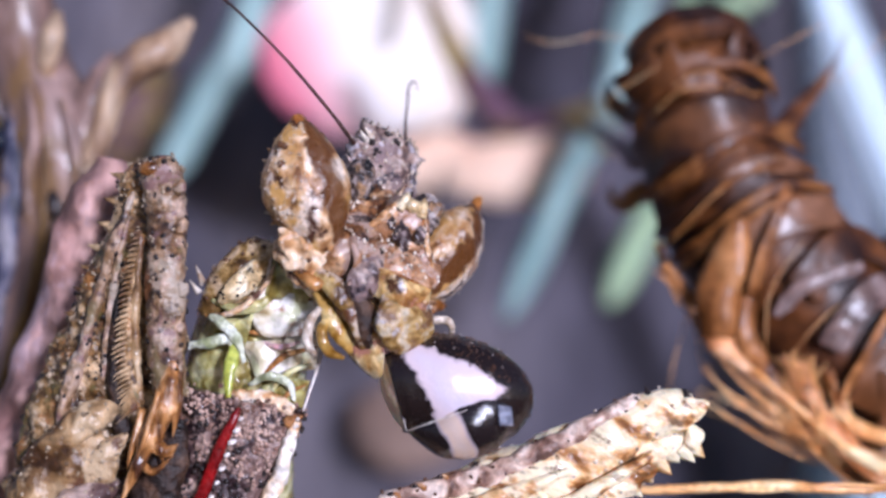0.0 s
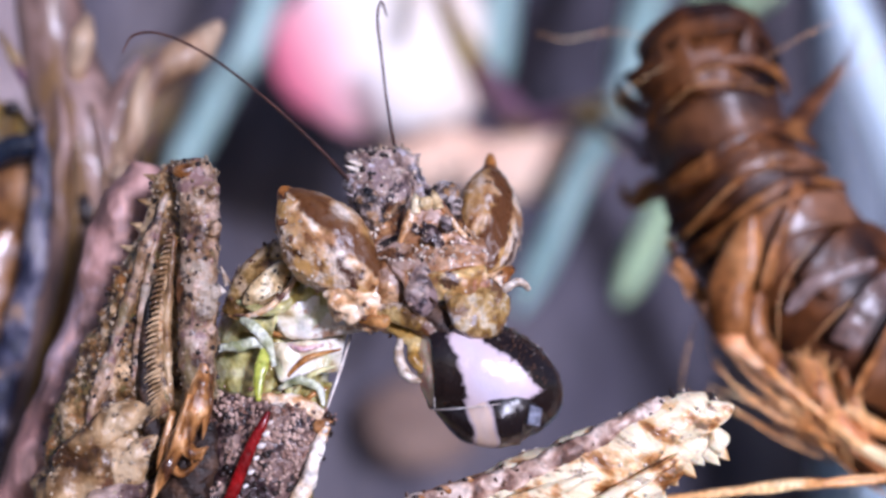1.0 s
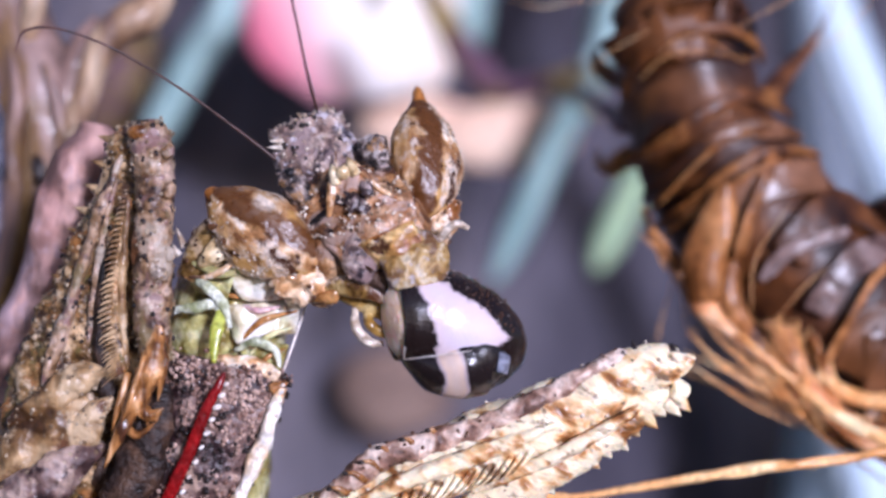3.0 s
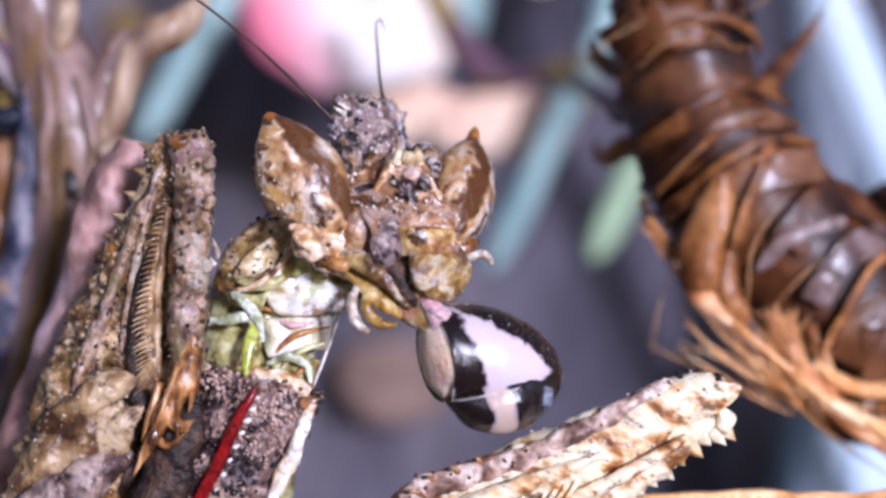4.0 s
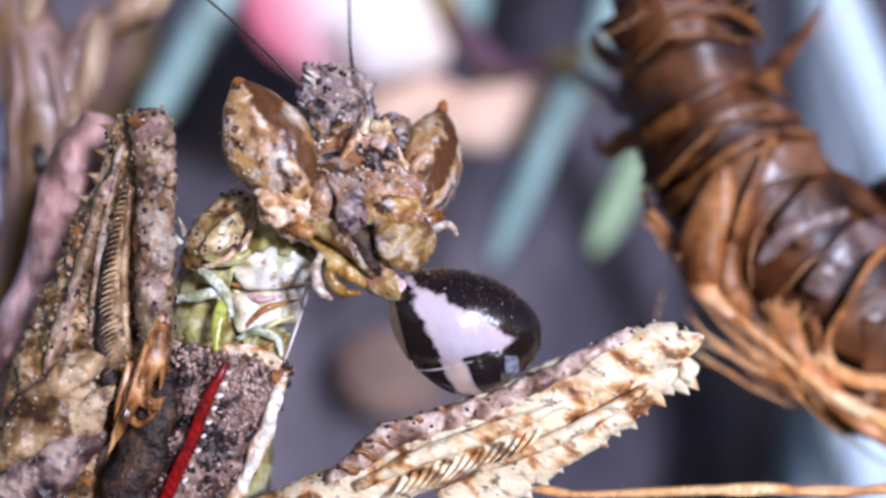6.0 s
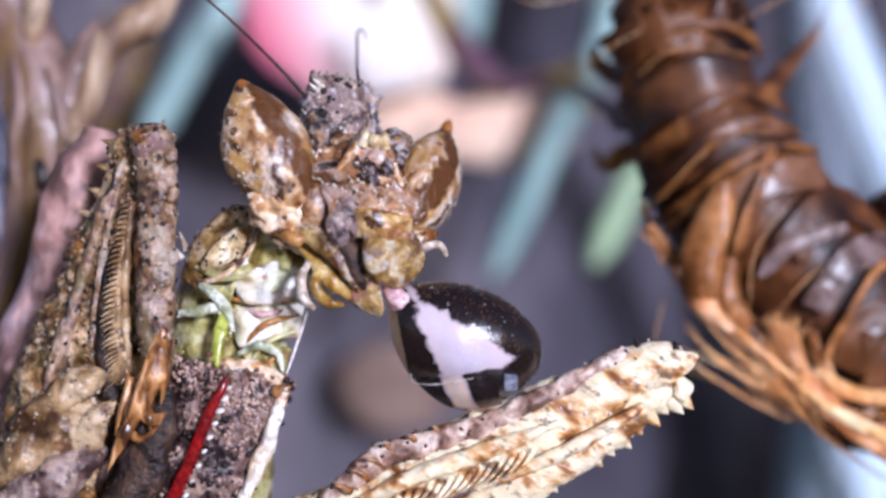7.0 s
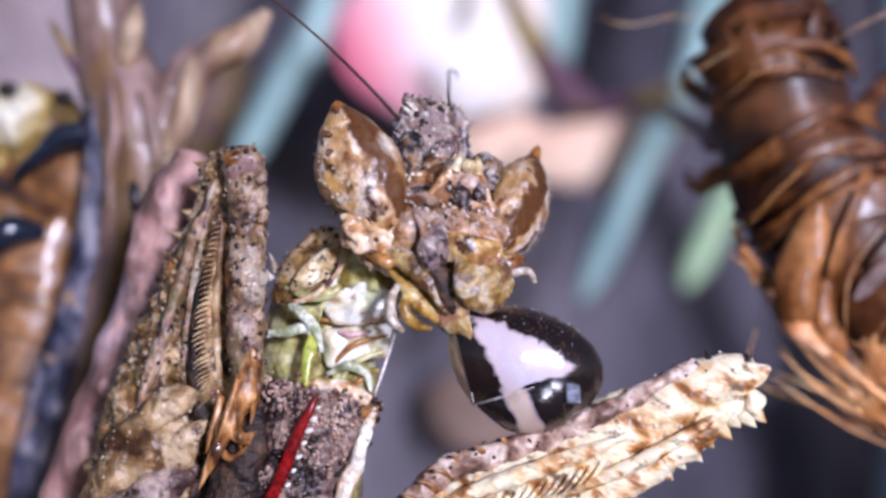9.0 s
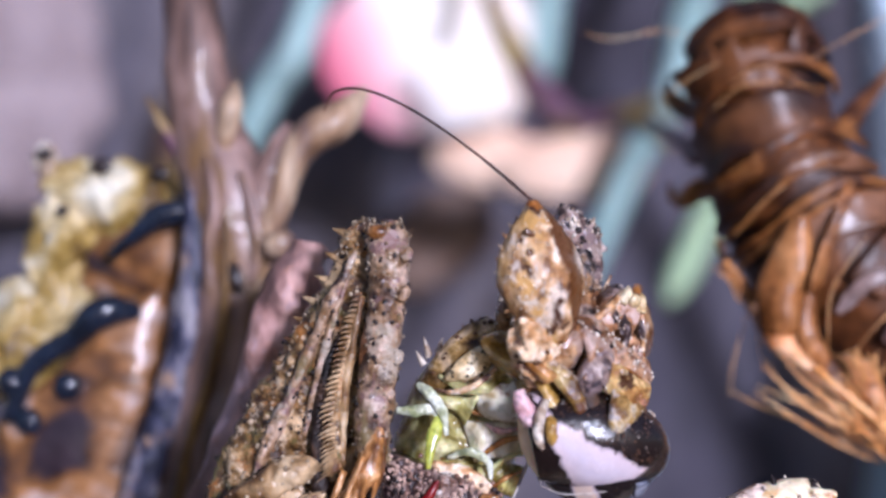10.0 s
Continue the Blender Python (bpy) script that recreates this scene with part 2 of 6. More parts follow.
M_CREAM = surface("cream_flesh", [(0.3, (0.8, 0.58, 0.42)), (0.7, (0.92, 0.8, 0.66))], scale=0.9, rough=0.3, bump=0.05, coat=0.4, soft=0.6, dusk=0.04, tints=[((0.8, 0.46, 0.4), 1.0, 0.2)])
M_SKIN = surface("olive_neck_skin", [(0.34, (0.2, 0.15, 0.04)), (0.5, (0.46, 0.42, 0.18)), (0.66, (0.7, 0.66, 0.4))], scale=1.4, rough=0.2, bump=0.06, grain=5, coat=0.8, soft=0.3)
M_WHITE = surface("ivory_beads", [(0.3, (0.7, 0.6, 0.52)), (0.7, (0.85, 0.8, 0.75))], scale=3, rough=0.2, bump=0.002, coat=0.7)
M_FLESH = surface("pink_flesh", [(0.3, (0.6, 0.35, 0.36)), (0.7, (0.78, 0.6, 0.58))], scale=1.5, rough=0.25, bump=0.02, coat=0.6, soft=0.2)
M_HUSK = surface("husk_sheath", [(0.32, (0.014, 0.005, 0.002)), (0.45, (0.046, 0.015, 0.005)), (0.56, (0.085, 0.03, 0.009)), (0.68, (0.14, 0.055, 0.02))], scale=0.5, rough=0.45, bump=0.05, grain=2.5, coat=0.08, warp=0.5)
M_BAND = surface("husk_band", [(0.34, (0.045, 0.015, 0.005)), (0.5, (0.12, 0.043, 0.013)), (0.66, (0.21, 0.09, 0.03))], scale=0.8, rough=0.4, bump=0.04, grain=3, coat=0.1)
M_SKINBAND = surface("husk_glossy_skin", [(0.34, (0.03, 0.01, 0.003)), (0.47, (0.075, 0.027, 0.008)), (0.58, (0.125, 0.05, 0.018)), (0.7, (0.2, 0.095, 0.05))], scale=0.45, rough=0.36, bump=0.05, grain=1.6, coat=0.45, dusk=0.2, warp=0.4, sheen=0.4, glaze=0.36)
M_STRAP = surface("husk_strap", [(0.34, (0.116, 0.0421, 0.013)), (0.5, (0.255, 0.105, 0.0356)), (0.66, (0.418, 0.199, 0.081))], scale=0.7, rough=0.4, bump=0.04, grain=3, coat=0.15)
M_FIBRE = surface("husk_fibre", [(0.3, (0.644, 0.294, 0.099)), (0.6, (0.92, 0.525, 0.243)), (0.75, (0.92, 0.714, 0.414))], scale=0.6, rough=0.35, bump=0.01, coat=0.3)
M_BAND_L = surface("peach_husk_band", [(0.34, (0.47, 0.186, 0.0741)), (0.5, (0.729, 0.349, 0.173)), (0.66, (0.894, 0.536, 0.321))], scale=0.9, rough=0.45, bump=0.04, grain=4, coat=0.08, glaze=0.06, soft=0.2)
# greyer husk tone that puts its sheen into the colour
M_SHEEN = surface("husk_painted_sheen", [(0.34, (0.062, 0.029, 0.022)), (0.5, (0.155, 0.0986, 0.0825)), (0.66, (0.26, 0.197, 0.182))], scale=0.9, rough=0.3, bump=0.05, grain=3, coat=0.5, glaze=0.3)
M_PLUM = surface("husk_dark", [(0.34, (0.07, 0.03, 0.04)), (0.48, (0.26, 0.14, 0.14)), (0.62, (0.5, 0.32, 0.3))], scale=0.5, rough=0.45, bump=0.08)
M_STEM = surface("dry_stem", [(0.34, (0.0649, 0.0388, 0.0319)), (0.44, (0.129, 0.0801, 0.0638)), (0.54, (0.201, 0.129, 0.106)), (0.66, (0.271, 0.184, 0.157))], scale=0.8, stretch=(1, 1, 0.35), rough=0.42, bump=0.07, grain=2.5,
                 spots=[((0.0354, 0.0232, 0.0246), 0.9, -0.05)], coat=0.3, warp=0.35, tints=[((0.177, 0.104, 0.0491), 0.6, 0.16)])
M_PEACHBARK = surface("peach_bark", [(0.34, (0.156, 0.0924, 0.0537)), (0.5, (0.311, 0.207, 0.132)), (0.66, (0.443, 0.326, 0.224))], scale=0.9, stretch=(1, 1, 0.4), rough=0.42, bump=0.07, grain=2.5, coat=0.3, tints=[((0.156, 0.0983, 0.0784), 0.7, 0.2)])
M_BUD = surface("rosy_bark", [(0.34, (0.25, 0.137, 0.118)), (0.5, (0.409, 0.246, 0.213)), (0.66, (0.586, 0.376, 0.32))], scale=0.8, stretch=(1, 1, 0.5), rough=0.55, bump=0.14, grain=2.5, coat=0.05, glaze=0.06, spots=[((0.08, 0.045, 0.05), 0.8, -0.03)], tints=[((0.32, 0.166, 0.105), 0.6, 0.14), ((0.446, 0.318, 0.327), 0.6, 0.2)])
M_STREAK = surface("stem_groove", [(0.34, (0.01, 0.011, 0.022)), (0.47, (0.045, 0.045, 0.075)), (0.58, (0.13, 0.12, 0.155)), (0.68, (0.24, 0.22, 0.24))], scale=1.5, stretch=(1, 1, 0.6), rough=0.45, bump=0.1, grain=4,
                   spots=[((0.01, 0.01, 0.018), 1.8, 0.1)], tints=[((0.3, 0.2, 0.14), 0.9, 0.15)])
M_OCHRE = surface("ochre_ridge", [(0.3, (0.0896, 0.0448, 0.0136)), (0.7, (0.256, 0.154, 0.0544))], scale=1, stretch=(1, 1, 0.25), rough=0.5, bump=0.05)
M_WASP = surface("ochre_body", [(0.3, (0.1, 0.06, 0.02)), (0.45, (0.32, 0.22, 0.07)), (0.58, (0.5, 0.4, 0.22)), (0.7, (0.66, 0.62, 0.5))], scale=0.55, rough=0.35, bump=0.05, coat=0.3)
M_WING = surface("brown_wing", [(0.3, (0.03, 0.02, 0.025)), (0.44, (0.13, 0.06, 0.025)), (0.56, (0.26, 0.13, 0.055)), (0.7, (0.4, 0.3, 0.26))], scale=0.6, rough=0.3, bump=0.06, grain=2, coat=0.6, warp=0.45)
M_JET = surface("jet_leg", [(0.3, (0.008, 0.01, 0.016)), (0.7, (0.015, 0.02, 0.035))], scale=1, rough=0.12, bump=0.005, coat=1.0)
M_BLUEGREEN = surface("bluegreen_blade", [(0.3, (0.24, 0.36, 0.34)), (0.7, (0.44, 0.58, 0.55))], scale=0.2, stretch=(3, 1, 0.3), rough=0.4, bump=0.03)
M_GREEN = surface("green_blade", [(0.3, (0.36, 0.5, 0.3)), (0.7, (0.56, 0.7, 0.46))], scale=0.2, stretch=(3, 1, 0.3), rough=0.4, bump=0.03)
M_SILVER = surface("silvery_blade", [(0.3, (0.5, 0.62, 0.72)), (0.7, (0.68, 0.78, 0.85))], scale=0.2, stretch=(3, 1, 0.3), rough=0.3, bump=0.02)
M_DIM = surface("greyblue_blade", [(0.3, (0.12, 0.14, 0.17)), (0.7, (0.24, 0.27, 0.31))], scale=0.2, stretch=(3, 1, 0.3), rough=0.5, bump=0.03)
M_PETAL = banded("pink_petal", [(-6.2, (0.9, 0.22, 0.32)), (-3.4, (0.9, 0.46, 0.5)), (-0.8, (0.88, 0.8, 0.76)), (3, (0.86, 0.78, 0.68)), (8, (0.86, 0.7, 0.56))], (0.85, 0, 0.53), 1.0, 0.3, 0.45, coat=0.1, freq=0.3, bump=0.03)
M_PEACH = surface("peach_petal", [(0.3, (0.72, 0.46, 0.33)), (0.7, (0.88, 0.68, 0.52))], scale=0.2, rough=0.5, bump=0.04)
M_TAN = surface("tan_leaf", [(0.3, (0.14, 0.09, 0.07)), (0.7, (0.27, 0.19, 0.15))], scale=0.1, rough=0.6, bump=0.1)
M_MAUVE = surface("mauve_light_patch", [(0.3, (0.22, 0.17, 0.17)), (0.7, (0.38, 0.31, 0.31))], scale=0.1, rough=0.6, bump=0.1)
M_TWIG = surface("dark_twig", [(0.3, (0.05, 0.03, 0.018)), (0.5, (0.18, 0.12, 0.045)), (0.7, (0.4, 0.3, 0.12))], scale=0.3, rough=0.6, bump=0.08, tints=[((0.12, 0.06, 0.09), 0.12, 0.25)])
M_ROCK = surface("grey_rock", [(0.3, (0.0365, 0.0323, 0.0437)), (0.44, (0.0729, 0.0657, 0.0813)), (0.56, (0.11, 0.0986, 0.114)), (0.7, (0.166, 0.146, 0.156))], scale=0.03, stretch=(1.8, 1, 0.5), rough=0.85, bump=0.4, grain=0.3)
M_SOIL = surface("soil", [(0.3, (0.04, 0.03, 0.022)), (0.7, (0.12, 0.09, 0.065))], scale=0.08, rough=0.9, bump=0.6, grain=0.8)
M_TAILPLATE = surface("greyblue_cuticle", [(0.3, (0.096, 0.096, 0.132)), (0.7, (0.252, 0.264, 0.324))], scale=2.5, rough=0.18, bump=0.02, coat=0.9)
M_HAIR = surface("antenna_brown", [(0.3, (0.03, 0.015, 0.012)), (0.7, (0.09, 0.04, 0.03))], scale=2, rough=0.35, bump=0.004)

M_CHEEK = surface("cheek_cuticle", [(0.3, (0.21, 0.0816, 0.0252)), (0.46, (0.525, 0.307, 0.151)), (0.6, (0.756, 0.557, 0.37))], scale=1.6, rough=0.3, bump=0.04, grain=6, coat=0.9, glaze=0.1, spots=[((0.105, 0.0432, 0.0168), 2.2, 0.02)], tints=[((0.105, 0.048, 0.0336), 2.6, 0.25), ((0.84, 0.71, 0.571), 3.2, 0.15)])
M_FRONS = surface("frons_cuticle", [(0.3, (0.119, 0.0517, 0.0272)), (0.5, (0.313, 0.16, 0.08)), (0.68, (0.54, 0.338, 0.208))], scale=2.2, rough=0.28, bump=0.05, grain=6, coat=0.9, glaze=0.1, spots=[((0.054, 0.0235, 0.016), 2.8, -0.04)], tints=[((0.497, 0.357, 0.296), 1.6, 0.25)])
M_HORN = surface("cream_horn", [(0.3, (0.4, 0.26, 0.12)), (0.5, (0.62, 0.48, 0.28)), (0.7, (0.8, 0.7, 0.5))], scale=2.6, rough=0.26, bump=0.03, coat=0.6)
M_SALT = surface("salt_and_pepper_cuticle", [(0.34, (0.012, 0.01, 0.01)), (0.5, (0.1, 0.075, 0.065)), (0.6, (0.28, 0.22, 0.2)), (0.7, (0.56, 0.5, 0.46))], scale=3.6, rough=0.25, bump=0.1, grain=8, coat=0.6, tints=[((0.3, 0.17, 0.08), 2.2, 0.2)])
M_LIP = surface("crusted_lip", [(0.3, (0.12, 0.06, 0.018)), (0.45, (0.28, 0.165, 0.055)), (0.56, (0.4, 0.27, 0.115)), (0.67, (0.54, 0.45, 0.32))], scale=2.6, rough=0.2, bump=0.08, grain=8, coat=0.9, tints=[((0.4, 0.35, 0.33), 2.0, 0.22), ((0.14, 0.07, 0.03), 1.6, 0.18)])
M_OLIVE = surface("olive_jaw", [(0.34, (0.05, 0.022, 0.008)), (0.5, (0.2, 0.115, 0.035)), (0.66, (0.42, 0.3, 0.13))], scale=2.0, rough=0.2, bump=0.08, grain=6, coat=0.8, tints=[((0.1, 0.04, 0.016), 1.5, 0.25), ((0.45, 0.36, 0.28), 2.6, 0.12)])
M_HOLLOW = surface("pitted_cuticle_and_shade", [(0.3, (0.012, 0.008, 0.008)), (0.55, (0.05, 0.03, 0.028)), (0.7, (0.35, 0.28, 0.26))], scale=3, rough=0.3, bump=0.05, coat=0.5)
M_UMBER = surface("umber_spot", [(0.3, (0.05, 0.022, 0.012)), (0.7, (0.12, 0.055, 0.025))], scale=3, rough=0.3, bump=0.01, coat=0.5)
# near-black umber that puts the shade between leg and mouth parts into colour
M_SHADE = surface("umber_shade", [(0.3, (0.008, 0.005, 0.004)), (0.5, (0.026, 0.014, 0.01)), (0.7, (0.08, 0.045, 0.028))], scale=1.6, rough=0.45, bump=0.08)

# ---- tools for shapes (all in mm) ----
ORIGIN = {}


def empty(name, origin, label, category, group="", kind=""):
    ob = new(name)
    ob.empty_display_size = 0.001
    ob.location = origin * MM
    ORIGIN[ob] = origin.copy()
    return tagged(ob, label, category, group, kind)


def mesh_of(bm, name, material, shift=Vector((0, 0, 0)), smooth=True):
    bmesh.ops.recalc_face_normals(bm, faces=bm.faces)
    bm.transform(Matrix.Scale(MM, 4) @ Matrix.Translation(-shift))
    me = bpy.data.meshes.new(name)
    bm.to_mesh(me)
    bm.free()
    if smooth:
        me.polygons.foreach_set("use_smooth", [True] * len(me.polygons))
    me.materials.append(material)
    return me


def part(name, bm, material, parent, label="", origin=None, m=None, smooth=True):
    """Links bm as one mesh under parent. The shape is in sheet mm, or, with m, about its own centre, set at the pose m (mm) on its parent."""
    base = ORIGIN.get(parent, Vector((0, 0, 0)))
    own = Vector((0, 0, 0)) if m is not None else (origin if origin is not None else base)
    ob = new(name, mesh_of(bm, name, material, own, smooth))
    ob.parent = parent
    if m is not None:
        k = m.copy()
        k.translation *= MM
        ob.matrix_basis = k
        ORIGIN[ob] = Vector((0, 0, 0))
    else:
        ob.location = (own - base) * MM
        ORIGIN[ob] = own.copy()
    return tagged(ob, label)


def thing(name, bm, material, origin, label, category, group="", kind="", smooth=True):
    ob = new(name, mesh_of(bm, name, material, origin, smooth))
    ob.location = origin * MM
    ORIGIN[ob] = origin.copy()
    return tagged(ob, label, category, group, kind)


def spline(points, n):
    """n + 1 places along a smooth line through the points (tuples of any length)."""
    a = np.array([tuple(p) for p in points], float)
    a = np.vstack([2 * a[0] - a[1], a, 2 * a[-1] - a[-2]])
    k = len(a) - 3
    out = []
    for i in range(n + 1):
        s = min(i / n * k, k - 1e-6)
        j = int(s)
        f = s - j
        p0, p1, p2, p3 = a[j:j + 4]
        out.append(0.5 * (2 * p1 + (p2 - p0) * f + (2 * p0 - 5 * p1 + 4 * p2 - p3) * f * f + (3 * p1 - p0 - 3 * p2 + p3) * f ** 3))
    return out


def tube(bm, points, radii, rings=30, seg=14, rough=0.0, freq=1.5, cap=True, pick=None):
    """A swept limb. radii: (across, deep) or one number at each point. pick: a list that gathers (place, outward way) of its skin."""
    rr = [(r, r) if not isinstance(r, tuple) else r for r in radii]
    line = spline([(*p, *r) for p, r in zip(points, rr)], rings)
    loops = []
    for i, row in enumerate(line):
        p = Vector(row[:3])
        q = Vector(line[min(i + 1, rings)][:3]) - Vector(line[max(i - 1, 0)][:3])
        q.normalize()
        ref = Vector((0, 1, 0)) if abs(q.y) < 0.9 else Vector((0, 0, 1))
        s = q.cross(ref).normalized()
        d = s.cross(q)
        a, b = max(row[3], 0.004), max(row[4], 0.004)
        ring = []
        for j in range(seg):
            w = 2 * math.pi * j / seg
            way = s * (a * math.cos(w)) + d * (b * math.sin(w))
            k = 1.0
            if rough:
                k += rough * (noise.noise((p + way) * freq) + 0.5 * noise.noise((p + way) * freq * 2.7))
            ring.append(bm.verts.new(p + way * k))
            if pick is not None:
                pick.append((p + way * k, way.normalized()))
        loops.append(ring)
    for u, v in zip(loops, loops[1:]):
        for j in range(seg):
            bm.faces.new((u[j], u[(j + 1) % seg], v[(j + 1) % seg], v[j]))
    if cap:
        bm.faces.new(loops[0][::-1])
        bm.faces.new(loops[-1])
    return bm


def blob(bm, centre, radii, turn=(0, 0, 0), rough=0.0, freq=1.5, level=3, pick=None):
    m = Matrix.LocRotScale(centre, Euler([radians(a) for a in turn]), Vector(radii))
    made = bmesh.ops.create_icosphere(bm, subdivisions=level, radius=1.0)["verts"]
    for v in made:
        n = v.co.copy()
        p = m @ n
        if rough:
            k = 1 + rough * (noise.noise(p * freq) + 0.5 * noise.noise(p * freq * 2.7))
            p = m @ (n * k)
        v.co = p
        if pick is not None:
            pick.append((p, (p - Vector(centre)).normalized()))
    return bm


def spike(bm, foot, tip, r, seg=7, bend=None):
    mid = (foot + tip) / 2 + (bend or Vector((0, 0, 0)))
    return tube(bm, [foot, mid, tip], [r, r * 0.6, r * 0.05], rings=6, seg=seg)


def scatter(picks, count, size, seed, tall=0.7, gate=None, level=1, spread=0.025):
    """Small bosses on a skin, joined into one mesh."""
    rng = random.Random(seed)
    bm = bmesh.new()
    n = 0
    while n < count:
        p, w = picks[rng.randrange(len(picks))]
        n += 1
        if gate and not gate(p, w):
            continue
        r = size * rng.uniform(0.55, 1.4)
        j = Vector((rng.gauss(0, spread), rng.gauss(0, 0.02), rng.gauss(0, spread)))
        q = w.to_track_quat("Z", "Y").to_matrix().to_4x4()
        bmesh.ops.create_icosphere(bm, subdivisions=level, radius=r, matrix=Matrix.Translation(p + j) @ q @ Matrix.Diagonal((1, 1, tall * rng.uniform(0.7, 1.5), 1)))
    return bm


def sheet(bm, outline, thick, puff=0.0, step=18, rough=0.0, freq=1.0):
    """A plate between two lines: outline is a pair of lists of places (one edge, other edge); it bulges towards the lens by puff."""
    a, b = spline(outline[0], step), spline(outline[1], step)
    wide = 10
    grid = []
    for side in (-1, 1):
        rows = []
        for p, q in zip(a, b):
            row = []
            for j in range(wide + 1):
                f = j / wide
                c = Vector(p).lerp(Vector(q), f)
                hump = puff * (4 * f * (1 - f)) ** 0.6
                k = rough * noise.noise(c * freq) if rough else 0
                c.y += -hump - k + (thick if side > 0 else 0)
                row.append(bm.verts.new(c))
            rows.append(row)
        grid.append(rows)
    for rows in grid:
        for r0, r1 in zip(rows, rows[1:]):
            for j in range(wide):
                bm.faces.new((r0[j], r0[j + 1], r1[j + 1], r1[j]))
    f, g = grid
    n = len(f) - 1
    for i in range(n):
        bm.faces.new((f[i][0], f[i + 1][0], g[i + 1][0], g[i][0]))
        bm.faces.new((f[i][wide], f[i + 1][wide], g[i + 1][wide], g[i][wide]))
    for j in range(wide):
        bm.faces.new((f[0][j], f[0][j + 1], g[0][j + 1], g[0][j]))
        bm.faces.new((f[n][j], f[n][j + 1], g[n][j + 1], g[n][j]))
    return bm


V = Vector


# ---- ground and rock behind ----
GROUND = -70.0


def setting():
    bm = bmesh.new()
    bmesh.ops.create_grid(bm, x_segments=60, y_segments=60, size=400)
    for v in bm.verts:
        k = max(abs(v.co.x), abs(v.co.y))
        v.co.z = GROUND - 3 + 3 * noise.noise(v.co * 0.03) * max(0.0, 1 - k / 380)
        if k > 395:
            v.co.x, v.co.y = v.co.x * 500, v.co.y * 500
    thing("ground", bm, M_SOIL, V((0, 0, 0)), "dark bare soil under the plants", "ground", kind="structure")
    bm = bmesh.new()
    bmesh.ops.create_grid(bm, x_segments=70, y_segments=50, size=1)
    for v in bm.verts:
        x, z = v.co.x * 170, v.co.y * 110
        y = 128 + 9 * noise.noise(V((x, 0, z)) * 0.03) + 3 * noise.noise(V((x, 5, z)) * 0.09)
        v.co = V((x, y, z + 20))
    back = bmesh.ops.extrude_face_region(bm, geom=list(bm.faces))
    for g in back["geom"]:
        if isinstance(g, bmesh.types.BMVert):
            g.co.y += 25
    thing("backdrop", bm, M_ROCK, V((0, 0, 0)), "grey weathered rock face out of focus", "rock", kind="structure")


setting()


# ---- plants behind ----
def blade(name, foot, top, width, material, label, lean=0.0, fold=0.5):
    """A grass blade from the ground up: a long tapered strip with a folded midrib."""
    bm = bmesh.new()
    way = (top - foot).normalized()
    low = foot + way * ((GROUND - 4 - foot.z) / way.z) if way.z > 0.3 else foot
    bend = V((0.02 * (top - low).length, 0, 0))
    line = spline([low, (low + top) / 2 + bend * lean, top], 40)
    side = way.cross(V((0, 1, 0))).normalized()
    loops = []
    for i, p in enumerate(line):
        f = i / 40
        w = width / 2 * min(1.0, 0.4 + f * 3) * max(0.04, min(1.0, (1 - f) * 9)) ** 0.5
        p = V(p)
        loops.append([bm.verts.new(q) for q in (p - side * w, p + V((0, w * fold, 0)), p + side * w, p + V((0, w * fold + 0.5, 0)))])
    for a, b in zip(loops, loops[1:]):
        for j in range(4):
            bm.faces.new((a[j], a[(j + 1) % 4], b[(j + 1) % 4], b[j]))
    bm.faces.new(loops[0]), bm.faces.new(loops[-1])
    root = empty(name, low, label, "grass blade", "grass blades behind")
    part("lamina", bm, material, root)
    rib = bmesh.new()
    tube(rib, [V(p) + V((0, width * fold * 0.5 - 0.25, 0)) for p in line[::8]], [0.22] * len(line[::8]), rings=20, seg=6)
    part("midrib", rib, material, root)
    return root


def hanging(name, top, tip, width, material, label):
    """A blade that arches over from above and ends in a blunt tip, rooted in the rock face behind."""
    bm = bmesh.new()
    root = V((top.x + (top.x - tip.x) * 0.5, 127, top.z + 34))
    line = spline([root, V((top.x + (top.x - tip.x) * 0.35, (top.y + 127) / 2, top.z + 26)), top, (top + tip) / 2, tip], 44)
    side = (tip - top).cross(V((0, 1, 0))).normalized()
    loops = []
    for i, p in enumerate(line):
        f = i / 44
        w = width / 2 * (0.5 + 0.5 * min(1, f * 2)) * max(0.03, min(1.0, (1 - f) * 12)) ** 0.5
        p = V(p)
        loops.append([bm.verts.new(q) for q in (p - side * w, p + V((0, -w * 0.35, 0)), p + side * w, p + V((0, 0.5, 0)))])
    for a, b in zip(loops, loops[1:]):
        for j in range(4):
            bm.faces.new((a[j], a[(j + 1) % 4], b[(j + 1) % 4], b[j]))
    bm.faces.new(loops[0]), bm.faces.new(loops[-1])
    top_level = empty(name, root, label, "grass blade", "grass blades behind")
    part("lamina", bm, material, top_level)
    rib = bmesh.new()
    tube(rib, [V(p) + V((0, -width * 0.17, 0)) for p in line[::6]], [0.2] * (len(line[::6]) - 1) + [0.05], rings=24, seg=6)
    part("midrib", rib, material, top_level)
    return top_level


